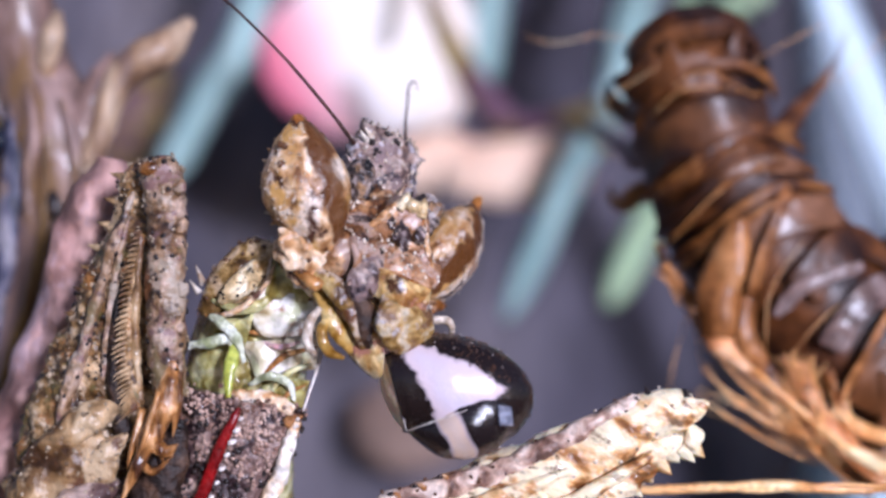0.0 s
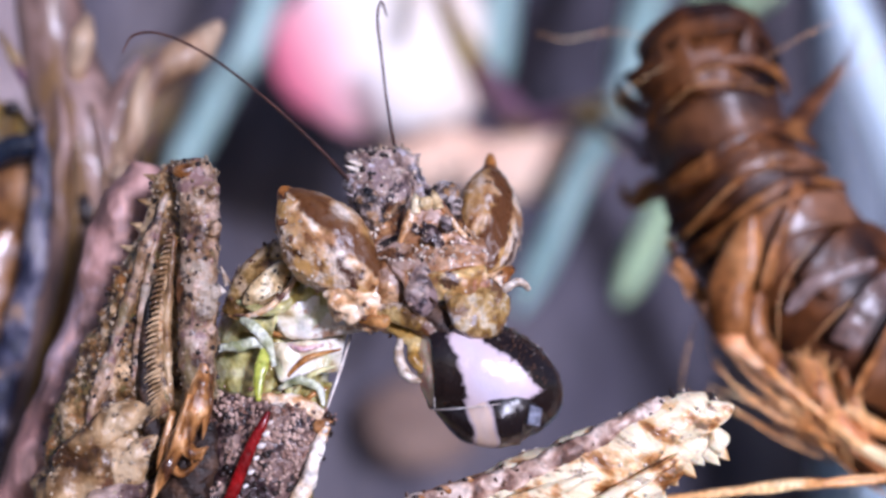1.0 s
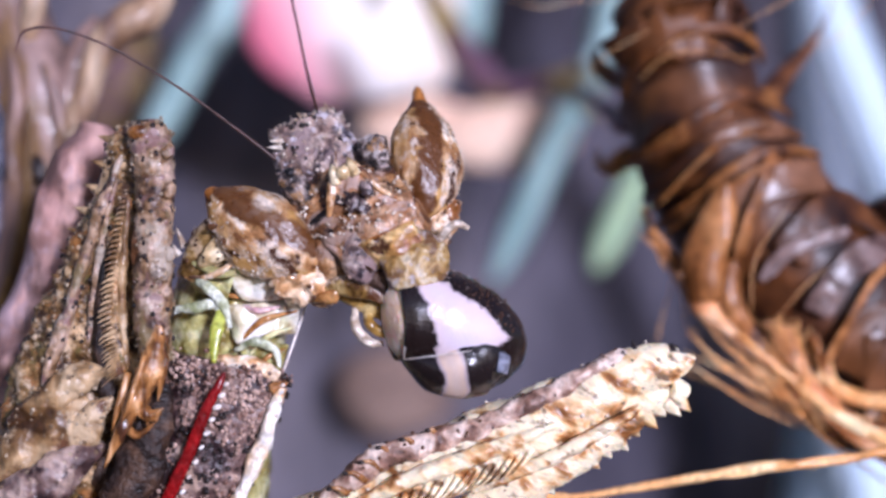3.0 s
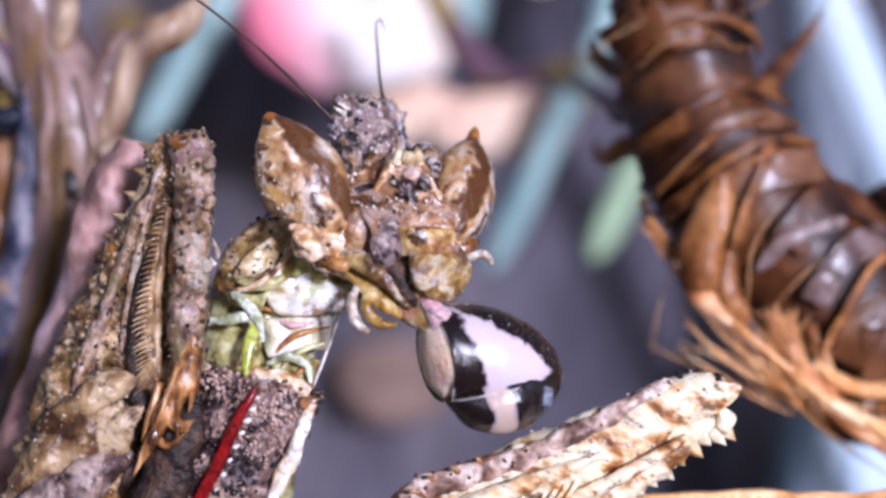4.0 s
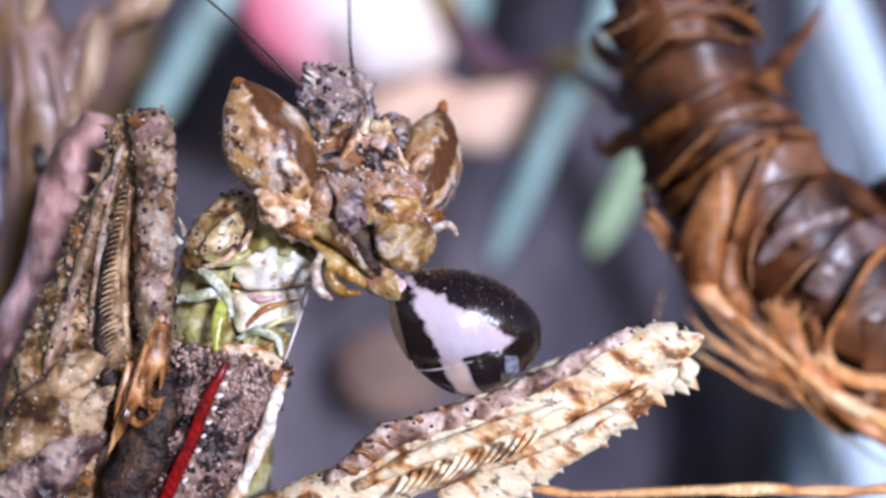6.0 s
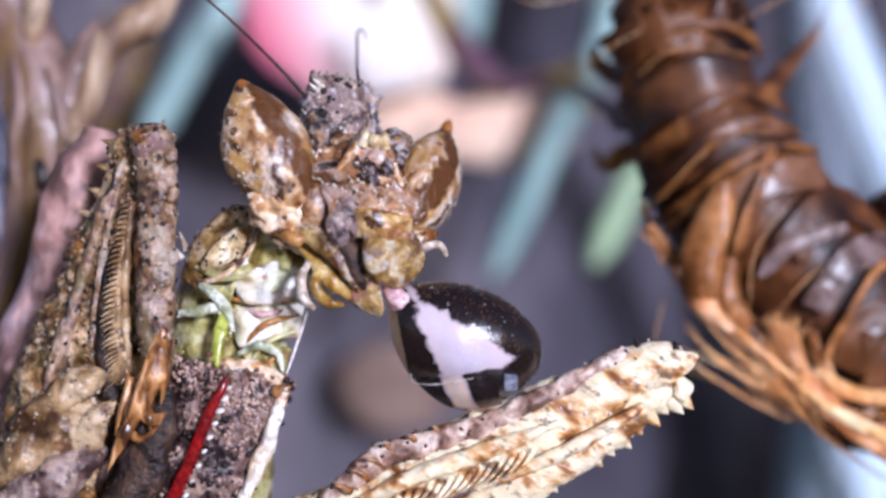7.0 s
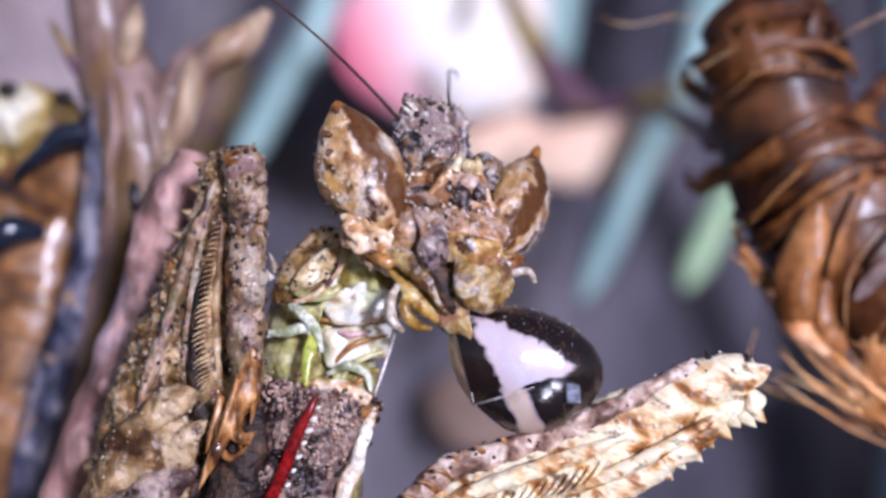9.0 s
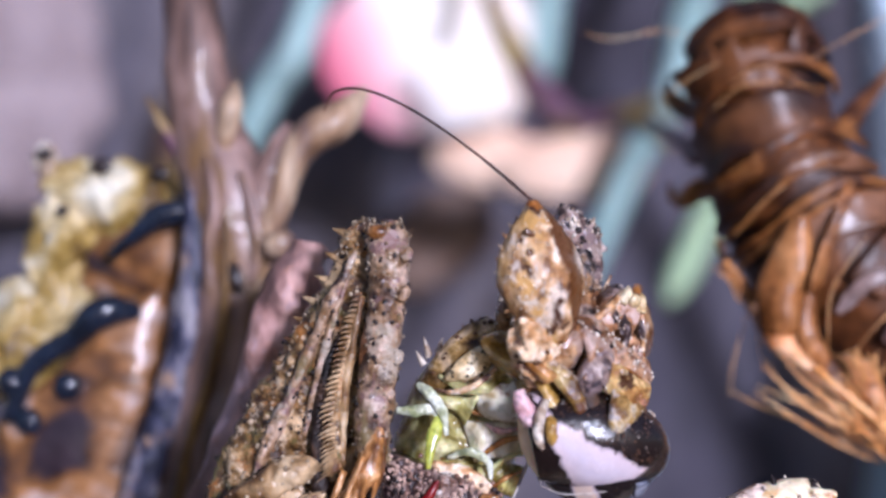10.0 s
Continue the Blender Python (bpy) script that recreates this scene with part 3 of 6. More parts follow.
D = 96
hanging("grass_blade", at(420, -90, D), at(252, 240, D), 2.7, M_BLUEGREEN, "blue-green grass blade hanging before the rock")
hanging("grass_blade", at(1085, -20, D), at(872, 470, D), 2.3, M_BLUEGREEN, "blue-green grass blade with a blunt tip")
hanging("grass_blade", at(1200, 120, D), at(1052, 448, D), 2.4, M_GREEN, "fresh green grass blade with a blunt tip")
hanging("grass_blade", at(1130, -240, D), at(1062, 90, D), 3.2, M_BLUEGREEN, "short blue-green grass blade above the dry husk")
hanging("grass_blade", at(1330, -190, D), at(1190, 60, D), 2.4, M_GREEN, "narrow green grass blade above the dry husk")
hanging("grass_blade", at(860, -290, 104), at(815, 90, 104), 3.4, M_BLUEGREEN, "dull blue-green grass blade in shade")
blade("grass_blade", at(1625, 420, D), at(1385, -260, D), 3.8, M_SILVER, "pale silvery blue grass blade in bright light", 0.4)
# added blade whose pale colour makes the lower background lighter
blade("grass_blade", at(1490, 1000, 112), at(1570, 480, 112), 13.0, M_SILVER, "broad pale blue blade added to lighten the background", 0.2, 0.08)
blade("grass_blade", at(1500, 900, 116), at(1430, -300, 116), 6.5, M_DIM, "broad dull grey-blue grass blade in shade", 0.2, 0.1)


def litter(name, c, r, turn, material, label, category):
    """A dry leaf, or a leaf-shaped dark or light patch, on the rock face."""
    bm = bmesh.new()
    blob(bm, V((0, 0, 0)), r, turn, rough=0.25, freq=0.15, level=3)
    ob = thing(name, bm, material, V((0, 0, 0)), label, category)
    ob.location = c * MM
    bm = bmesh.new()
    tube(bm, [V((-0.9 * r[0], -0.3 * r[1], 0)), V((-0.4 * r[0], -0.95 * r[1], 0.1)), V((0.4 * r[0], -0.95 * r[1], -0.1)), V((0.9 * r[0], -0.3 * r[1], 0))], [0.1, 0.3, 0.25, 0.08], rings=14, seg=6)
    part("midrib", bm, material, ob, m=Matrix.Identity(4))


litter("dead_leaf", at(690, 660, 125), (5.2, 1.5, 4.2), (0, 10, 0), M_TAN, "tan dead leaf stuck to the rock", "leaf")
# dark leaf shape in place of a black, shaded gap
litter("dead_leaf", at(210, 130, 118), (3.4, 3, 7), (0, 15, 0), M_TWIG, "leaf-shaped dark patch painted as a shaded gap", "leaf")
# pale leaf shape added to brighten this part of the rock
litter("dead_leaf", at(-130, 40, 118), (10, 3, 12), (0, -15, 0), M_MAUVE, "leaf-shaped mauve patch added to lighten the rock", "leaf")
litter("dead_leaf", at(640, 330, 122), (7, 3, 4), (0, -35, 0), M_TAN, "pale dead leaf in the shade of the flower", "leaf")


M_PETAL_B = surface("cream_petal", [(0.3, (0.8, 0.66, 0.56)), (0.7, (0.88, 0.8, 0.72))], scale=0.2, rough=0.5, bump=0.04)


def flower():
    D = 98
    o = V((at(640, 40, D).x, 126, at(640, 40, D).z))
    root = empty("flower", o, "pale pink flower in full light", "flower")
    for c, r, turn, mat_, lab in ((at(612, 0, D), (7.2, 1.2, 6.0), (0, 8, 0), M_PETAL, "white petal with a pink rim"),
                                  (at(676, -70, D + 2), (5.4, 1.2, 6.2), (0, -15, 0), M_PETAL_B, "cream petal"),
                                  (at(725, 50, D + 2.2), (3.4, 1.0, 3.6), (0, 30, 0), M_PETAL_B, "cream petal"),
                                  (at(740, 190, D + 5), (4.6, 1.0, 2.4), (0, 4, 0), M_PEACH, "peach-coloured folded petal"),
                                  (at(880, 208, D + 3), (5.2, 1.0, 2.5), (0, -3, 0), M_PEACH, "peach-coloured folded petal"),
                                  (at(935, 190, D + 4), (3.6, 1.0, 2.2), (0, 20, 0), M_PEACH, "peach-coloured folded petal")):
        bm = bmesh.new()
        blob(bm, V((0, 0, 0)), r, level=4, rough=0.12, freq=0.2)
        for v in bm.verts:
            v.co.y += 0.012 * (v.co.x ** 2 + v.co.z ** 2)
        part("petal", bm, mat_, root, lab, m=Matrix.Translation(c - o) @ pose(0, 0, 0, *turn))
    bm = bmesh.new()
    tube(bm, [at(660, 40, D), at(650, 45, 112), o], [1.0, 0.9, 0.9], rings=12, seg=10)
    part("stalk", bm, M_BLUEGREEN, root)


flower()


def twig_behind():
    bm = bmesh.new()
    tube(bm, [at(740, -90, 84), at(795, 20, 84), at(842, 92, 84), at(890, 128, 84), at(985, 112, 82), at(1060, 165, 78)], [0.6, 0.9, 1.0, 0.8, 0.6, 0.45], rings=50, seg=10, rough=0.3, freq=0.5)
    tube(bm, [at(740, -90, 90), at(700, -400, 105), at(690, -600, 126)], [0.5, 0.8, 1.0], rings=12, seg=8)
    ob = thing("twig", bm, M_TWIG, at(690, -600, 126), "dark crooked twig behind the flower", "twig")
    bm = bmesh.new()
    tube(bm, [at(990, 112, 84), at(1030, 95, 81), at(1075, 120, 78)], [0.6, 0.5, 0.2], rings=12, seg=8, rough=0.2, freq=0.5)
    part("side_twig", bm, M_TWIG, ob)


twig_behind()


# ---- dry husk: a sheath wound with bands and fibres ----
HUSK = [(at(1198, 0, 35.5), 1.45), (at(1202, 22, 35.3), 1.58), (at(1214, 70, 35), 1.66), (at(1226, 160, 34.8), 1.7), (at(1256, 236, 34.6), 1.9), (at(1312, 325, 34.6), 2.1),
        (at(1385, 430, 34.6), 2.35), (at(1470, 530, 34.7), 2.45), (at(1580, 640, 35), 2.3), (at(1740, 780, 35.5), 1.9), (V((24, 37, GROUND - 1)), 1.3)]
HUSK_LINE = spline([(*p, r) for p, r in HUSK], 200)


def husk_at(s, w, lift=0.0):
    """s 0..1 along the husk, w degrees round it (90 faces the lens): a place on its skin and the outward way."""
    i = max(0, min(199, int(s * 200)))
    f = s * 200 - i
    row = HUSK_LINE[i] * (1 - f) + HUSK_LINE[min(i + 1, 200)] * f
    q = V(HUSK_LINE[min(i + 2, 200)][:3]) - V(HUSK_LINE[max(i - 2, 0)][:3])
    q.normalize()
    side = V((0, 1, 0)).cross(q).normalized()
    if side.x < 0:
        side = -side
    deep = side.cross(q).normalized()
    if deep.y > 0:
        deep = -deep
    way = side * math.cos(radians(w)) + deep * math.sin(radians(w))
    return V(row[:3]) + way * (row[3] + lift), way, q


def on_husk(u, v):
    """Where on the husk a line from the lens meets it: (s, degrees)."""
    best = None
    for i in range(1, 180):
        row = HUSK_LINE[i]
        q = V(HUSK_LINE[i + 1][:3]) - V(HUSK_LINE[i - 1][:3])
        k = SHEET / row[1]
        cu, cv = 784 + row[0] * k, 441 - row[2] * k
        du, dv = q.x, -q.z
        n = math.hypot(du, dv)
        du, dv = du / n, dv / n
        off = abs((u - cu) * du + (v - cv) * dv)
        across = ((u - cu) * dv - (v - cv) * du) / (row[3] * k)
        off += 500 * max(0, abs(across) - 1)
        if best is None or off < best[0]:
            best = (off, i / 200, math.degrees(math.acos(max(-0.995, min(0.995, across)))))
    return best[1:]


def ribbon(bm, rows, wide, lift=0.06, thick=0.05, n=40, curl=0.05, taper=0.35):
    """A papery strip that hugs the husk through rows of (s, degrees); its edges curl up a little."""
    line = spline(rows, n)
    across = 8
    cs = [husk_at(s, w) for s, w in line]
    top, low = [], []
    for i, (p, way, q) in enumerate(cs):
        d = (cs[min(i + 1, n)][0] - cs[max(i - 1, 0)][0]).normalized()
        x = d.cross(way).normalized()
        k = wide / 2 * (0.9 + 0.25 * noise.noise(p * 0.9)) * min(1, taper + 5 * min(i, n - i) / n)
        j = int(max(0, min(200, line[i][0] * 200)))
        c, rad = V(HUSK_LINE[j][:3]), HUSK_LINE[j][3]
        up, dn = [], []
        for a in range(across + 1):
            f = 2 * a / across - 1
            v = p + x * k * f - c
            along = q * v.dot(q)
            out = (v - along).normalized()
            h = rad + lift + 0.04 * noise.noise((p + x * k * f) * 1.3) + curl * f * f
            up.append(bm.verts.new(c + along + out * h))
            dn.append(bm.verts.new(c + along + out * (h - thick)))
        top.append(up), low.append(dn)
    for g in (top, low):
        for r0, r1 in zip(g, g[1:]):
            for a in range(across):
                bm.faces.new((r0[a], r0[a + 1], r1[a + 1], r1[a]))
    for i in range(n):
        for a in (0, across):
            bm.faces.new((top[i][a], top[i + 1][a], low[i + 1][a], low[i][a]))
    for i in (0, n):
        for a in range(across):
            bm.faces.new((top[i][a], top[i][a + 1], low[i][a + 1], low[i][a]))
    return bm


def husk():
    o = V((24, 37, GROUND - 1))
    root = empty("dry_husk", o, "brown dry plant husk wound with papery bands and loose fibres", "plant husk")
    bm = bmesh.new()
    line = [V(r[:3]) for r in HUSK_LINE[::4]]
    tube(bm, line, [r[3] * 0.97 for r in HUSK_LINE[::4]], rings=160, seg=48, rough=0.035, freq=0.5)
    part("sheath", bm, M_HUSK, root)
    rng = random.Random(5)
    # wound bands, from the ragged top down: the line of each, its width, height over the sheath and skin
    for pts, w, lift, mt in (
            ([(0.07, 174), (0.045, 130), (0.04, 90), (0.055, 50), (0.09, 6)], 0.7, 0.12, M_HUSK),
            ([(0.17, 174), (0.125, 130), (0.11, 90), (0.125, 50), (0.17, 6)], 0.45, 0.18, M_HUSK),
            ([(1112, 150), (1140, 102), (1190, 76), (1270, 66), (1330, 84)], 0.26, 0.24, M_BAND),
            ([(1116, 205), (1170, 178), (1235, 160), (1332, 150)], 1.7, 0.08, M_SKINBAND),
            ([(1122, 262), (1180, 246), (1250, 200), (1310, 176), (1380, 186)], 0.42, 0.26, M_BAND),
            ([(1146, 318), (1190, 282), (1250, 240), (1310, 216), (1392, 222)], 0.5, 0.2, M_SKINBAND),
            ([(1154, 340), (1186, 302), (1226, 266), (1270, 236), (1330, 214)], 0.16, 0.28, M_BAND),
            ([(1166, 366), (1210, 322), (1268, 276), (1330, 250), (1410, 258)], 0.3, 0.3, M_BAND),
            ([(1172, 392), (1206, 350), (1255, 306), (1300, 280), (1350, 262)], 0.18, 0.34, M_STRAP),
            ([(1225, 420), (1268, 344), (1330, 300), (1430, 290)], 1.0, 0.1, M_SKINBAND),
            ([(1350, 420), (1400, 366), (1470, 346), (1540, 390)], 1.0, 0.12, M_HUSK),
            # two bands that carry the painted sheen
            ([(1316, 460), (1352, 412), (1400, 396), (1450, 382)], 0.36, 0.2, M_SHEEN),
            ([(1395, 510), (1430, 450), (1480, 420), (1540, 410)], 0.8, 0.16, M_SHEEN),
            ([(1410, 590), (1440, 520), (1490, 450), (1560, 420)], 0.22, 0.24, M_STRAP),
            ([(1440, 600), (1490, 530), (1550, 484), (1640, 490)], 1.0, 0.14, M_SKINBAND),
            ([(1500, 680), (1560, 620), (1620, 570), (1680, 560)], 0.5, 0.2, M_STRAP),
            # straps that run down the near flank
            ([(1150, 325), (1178, 380), (1208, 440), (1226, 520)], 0.42, 0.3, M_STRAP),
            ([(1330, 250), (1312, 300), (1296, 360), (1284, 430)], 0.3, 0.3, M_STRAP)):
        bm = bmesh.new()
        part("band", ribbon(bm, [on_husk(u, v) if u > 2 else (u, v) for u, v in pts], w, lift=lift, thick=0.1, taper=0.8 if lift < 0.2 else 0.35), mt, root)
    # dark strip laid on the sheath in place of shade between two bands
    bm = bmesh.new()
    ribbon(bm, [on_husk(*p) for p in ((1214, 330), (1208, 356), (1204, 392), (1212, 420))], 0.3, lift=0.12, thick=0.03)
    part("gap_shade", bm, M_HOLLOW, root, "dark strip painted as shade between the bands")
    torn = [(1060, 44), (1092, 24), (1120, 10), (1150, -4), (1164, -32), (1178, -6), (1206, -12), (1236, -18), (1262, -8), (1286, -54), (1298, -18), (1318, 8), (1334, 34)]
    edge = [at(u, v, 33.3 + 1.1 * abs((u - 1200) / 135) ** 2) for u, v in torn]
    foot = [at(1092 + 242 * i / 12, 84 + 10 * math.sin(i), 33.3 + 1.1 * abs(2 * i / 12 - 1) ** 2) for i in range(13)]
    bm = bmesh.new()
    sheet(bm, (edge, foot), 0.12, puff=0.1, step=72, rough=0.12, freq=1.2)
    part("torn_rim", bm, M_HUSK, root, "torn dark brown rim at the top")
    for u0, v0, u1, v1, r in ((1140, 24, 1128, -14, 0.2), (1206, 10, 1196, -36, 0.16), (1262, 10, 1270, -30, 0.18), (1306, 24, 1322, -22, 0.2)):
        bm = bmesh.new()
        spike(bm, at(u0, v0, 33.6), at(u1, v1, 33.8), r, seg=8)
        part("ragged_tip", bm, M_HUSK, root)
    for pts, r in (([(1125, 120, 35.5), (1085, 105, 36.5), (1062, 80, 37), (1058, 52, 37.5)], 0.24), ([(1120, 235, 35.5), (1085, 262, 36.2), (1062, 255, 36.8), (1058, 232, 37.2)], 0.22), ([(1112, 200, 36), (1088, 170, 38), (1050, 140, 41), (1020, 118, 44)], 0.34)):
        bm = bmesh.new()
        tube(bm, [at(*p) for p in pts], [(r, 0.1), (r * 1.2, 0.1), (r * 0.8, 0.08), 0.04], rings=24, seg=10, rough=0.35, freq=0.9)
        part("flap", bm, M_PLUM if r > 0.3 else M_STRAP, root, "purple-brown shrivelled flap" if r > 0.3 else "curled peach-brown flap")
    bm = bmesh.new()
    tube(bm, [at(1338, 190, 35.4), at(1352, 150, 35.6), at(1392, 98, 36.2), at(1430, 56, 36.6), at(1462, 8, 37), at(1480, -44, 37.5)], [(0.16, 0.12), (0.3, 0.1), (0.24, 0.08), (0.14, 0.06), 0.04, 0.02], rings=36, seg=10, rough=0.25, freq=1.2)
    part("thorn", bm, M_BAND, root, "curved papery thorn")
    # papery straps of the torn lower end, gathered towards one point: both edges of each
    for e1, e2, y, puff, mt in (
            ([(1262, 300), (1226, 372), (1206, 424), (1214, 500)], [(1296, 290), (1304, 345), (1290, 410), (1275, 505)], 32.25, 0.22, M_STRAP),
            ([(1206, 440), (1213, 474), (1226, 521), (1284, 564), (1348, 611), (1401, 654), (1447, 686)], [(1288, 436), (1276, 474), (1277, 516), (1318, 567), (1370, 616), (1414, 653), (1456, 678)], 32.3, 0.2, M_BAND_L),
            ([(1282, 430), (1277, 492), (1286, 545), (1327, 592), (1390, 645)], [(1312, 424), (1316, 500), (1348, 553), (1390, 606), (1430, 658)], 32.5, 0.14, M_STRAP),
            ([(1354, 536), (1379, 590), (1411, 633), (1434, 668), (1487, 712)], [(1404, 550), (1424, 594), (1445, 638), (1482, 675), (1526, 718)], 32.2, 0.2, M_BAND_L),
            ([(1396, 660), (1464, 717), (1517, 760), (1575, 796), (1650, 850)], [(1440, 652), (1488, 684), (1530, 712), (1580, 736), (1660, 780)], 32.3, 0.16, M_BAND_L),
            ([(1430, 640), (1480, 672), (1530, 690), (1600, 700), (1680, 740)], [(1450, 622), (1500, 650), (1550, 664), (1610, 660), (1690, 690)], 32.4, 0.16, M_FIBRE),
            ([(1470, 702), (1520, 735), (1580, 775), (1650, 820)], [(1482, 690), (1534, 718), (1596, 748), (1666, 786)], 32.05, 0.08, M_FIBRE),
            ([(1300, 560), (1352, 606), (1400, 650), (1460, 702), (1530, 742)], [(1310, 556), (1364, 600), (1414, 642), (1474, 690), (1540, 728)], 32.0, 0.05, M_FIBRE),
            ([(1140, 384), (1160, 398), (1178, 432), (1200, 448)], [(1156, 366), (1178, 392), (1198, 420), (1216, 438)], 33.0, 0.1, M_STRAP),
            ([(1424, 560), (1440, 600), (1452, 640), (1466, 676)], [(1446, 556), (1462, 600), (1476, 640), (1490, 680)], 32.5, 0.1, M_STRAP)):
        bm = bmesh.new()
        sheet(bm, ([at(u, v, y + rng.uniform(-0.1, 0.1)) for u, v in e1], [at(u, v, y + rng.uniform(-0.1, 0.1)) for u, v in e2]), 0.05, puff=puff, step=44, rough=0.16, freq=1.4)
        part("strap", bm, mt, root, "thin papery peach-brown strap")
    # loose hairs
    ways = [[(1110, -22, 35), (1040, -35, 34.8), (960, -20, 34.6), (905, -35, 34.5)], [(1440, 60, 35), (1500, 20, 35), (1560, -50, 35)], [(1150, 20, 33.4), (1080, 60, 33.6), (1045, 95, 34)],
            [(1300, 20, 33.2), (1390, -30, 33.2), (1450, -60, 33.4)], [(1180, 420, 33), (1150, 400, 33), (1130, 380, 33)], [(1200, 430, 33), (1180, 500, 33.2), (1165, 560, 33.4), (1158, 612, 33.4)],
            [(1210, 480, 33), (1212, 530, 33), (1222, 562, 33)], [(1165, 60, 33.2), (1230, 30, 33.0), (1320, 80, 33.3)], [(1130, 110, 33.3), (1200, 60, 33.0), (1340, 72, 33.6)],
            [(1400, 330, 32.2), (1340, 420, 32.0), (1330, 500, 32), (1330, 560, 32.2)], [(1385, 520, 32), (1430, 470, 32), (1480, 430, 32.2)], [(1160, 340, 32.8), (1230, 262, 32.4), (1330, 190, 32.6)],
            [(1208, 590, 32.8), (1290, 628, 32.8), (1360, 676, 32.9), (1440, 720, 33)], [(1202, 600, 32.8), (1250, 632, 32.8), (1340, 690, 32.9), (1430, 728, 33)], [(1222, 545, 32.8), (1252, 590, 32.8), (1330, 640, 32.9), (1430, 715, 33)],
            [(1160, 600, 33.4), (1220, 630, 33.2), (1310, 664, 33), (1420, 722, 33)], [(1140, 390, 33.2), (1160, 404, 33.1), (1176, 440, 33), (1196, 448, 33)]]
    for i in range(30):
        a, f = rng.random(), i / 30
        u0, v0 = 1222 + 190 * a + rng.gauss(0, 12), 560 + 50 * a + rng.gauss(0, 30)
        u1, v1 = 1440 + 60 * rng.random(), 690 + 40 * rng.random()
        d0, d1 = 32.4 + rng.uniform(-0.3, 0.3), 32.8 + rng.uniform(-0.5, 0.4)
        ways.append([(u0, v0, d0), (u0 * 0.62 + u1 * 0.38 - 8, v0 * 0.62 + v1 * 0.38 + rng.gauss(6, 9), (d0 + d1) / 2 - 0.2), (u1, v1, d1), (u1 + 120 + 90 * f, v1 + rng.gauss(45, 35), d1 + 0.4)])
    for i in range(18):
        u0, v0 = 1380 + rng.uniform(-20, 120), 640 + rng.uniform(-30, 60)
        ways.append([(u0, v0, 32.2), (u0 - rng.uniform(5, 16), v0 - rng.uniform(20, 40), 32), (u0 - rng.uniform(10, 45), v0 - rng.uniform(50, 90), 31.9)])
    for i in range(22):
        u0, v0 = 1396 + rng.uniform(-30, 40), 580 + rng.uniform(-14, 34)
        ways.append([(u0, v0, 32.0), (u0 - rng.uniform(4, 14), v0 - rng.uniform(14, 26), 31.8), (u0 - rng.uniform(-8, 40), v0 - rng.uniform(34, 62), 31.7)])
    for k, w in enumerate(ways):
        bm = bmesh.new()
        r = rng.choice((0.012, 0.016, 0.02, 0.026, 0.034, 0.05)) if k > 16 else (0.014 if k < 12 else 0.034)
        tube(bm, [at(*p) for p in w], [r * 0.3] + [r * 0.9] * (len(w) - 2) + [r * 0.35], rings=14, seg=6)
        part("fibre", bm, M_FIBRE, root)
    # it stands a little further off than the mantis and its stem
    k = 1.14
    root.location, root.scale = o * MM * k, (k, k, k)


husk()


def cord():
    root = empty("fibre_cord", at(1800, 900, 35), "thin orange-brown twisted plant fibre", "fibre")
    bm = bmesh.new()
    tube(bm, [at(930, 862, 33), at(1020, 872, 33), at(1180, 868, 33), at(1330, 862, 33), at(1480, 868, 33.2), at(1640, 862, 33.6), at(1800, 900, 35)], [0.03, 0.08, 0.11, 0.13, 0.12, 0.12, 0.12], rings=60, seg=8, rough=0.3, freq=1.3)
    part("strand", bm, M_FIBRE, root)
    bm = bmesh.new()
    tube(bm, [at(1800, 905, 34.9), at(1600, 872, 33.4), at(1450, 860, 32.9), at(1320, 872, 32.9), at(1200, 860, 32.9)], [0.06, 0.06, 0.05, 0.05, 0.02], rings=50, seg=7, rough=0.3, freq=1.6)
    part("strand", bm, M_FIBRE, root)
    bm = bmesh.new()
    tube(bm, [at(1010, 870, 33), at(960, 858, 33), at(925, 850, 33)], [0.07, 0.05, 0.02], rings=10, seg=6)
    part("frayed_end", bm, M_FIBRE, root)
    return root


CORD = cord()


# ---- dry stem with the ochre insect behind the mantis ----
BEHIND = 1.13  # how much further off the stem stands than it is drawn


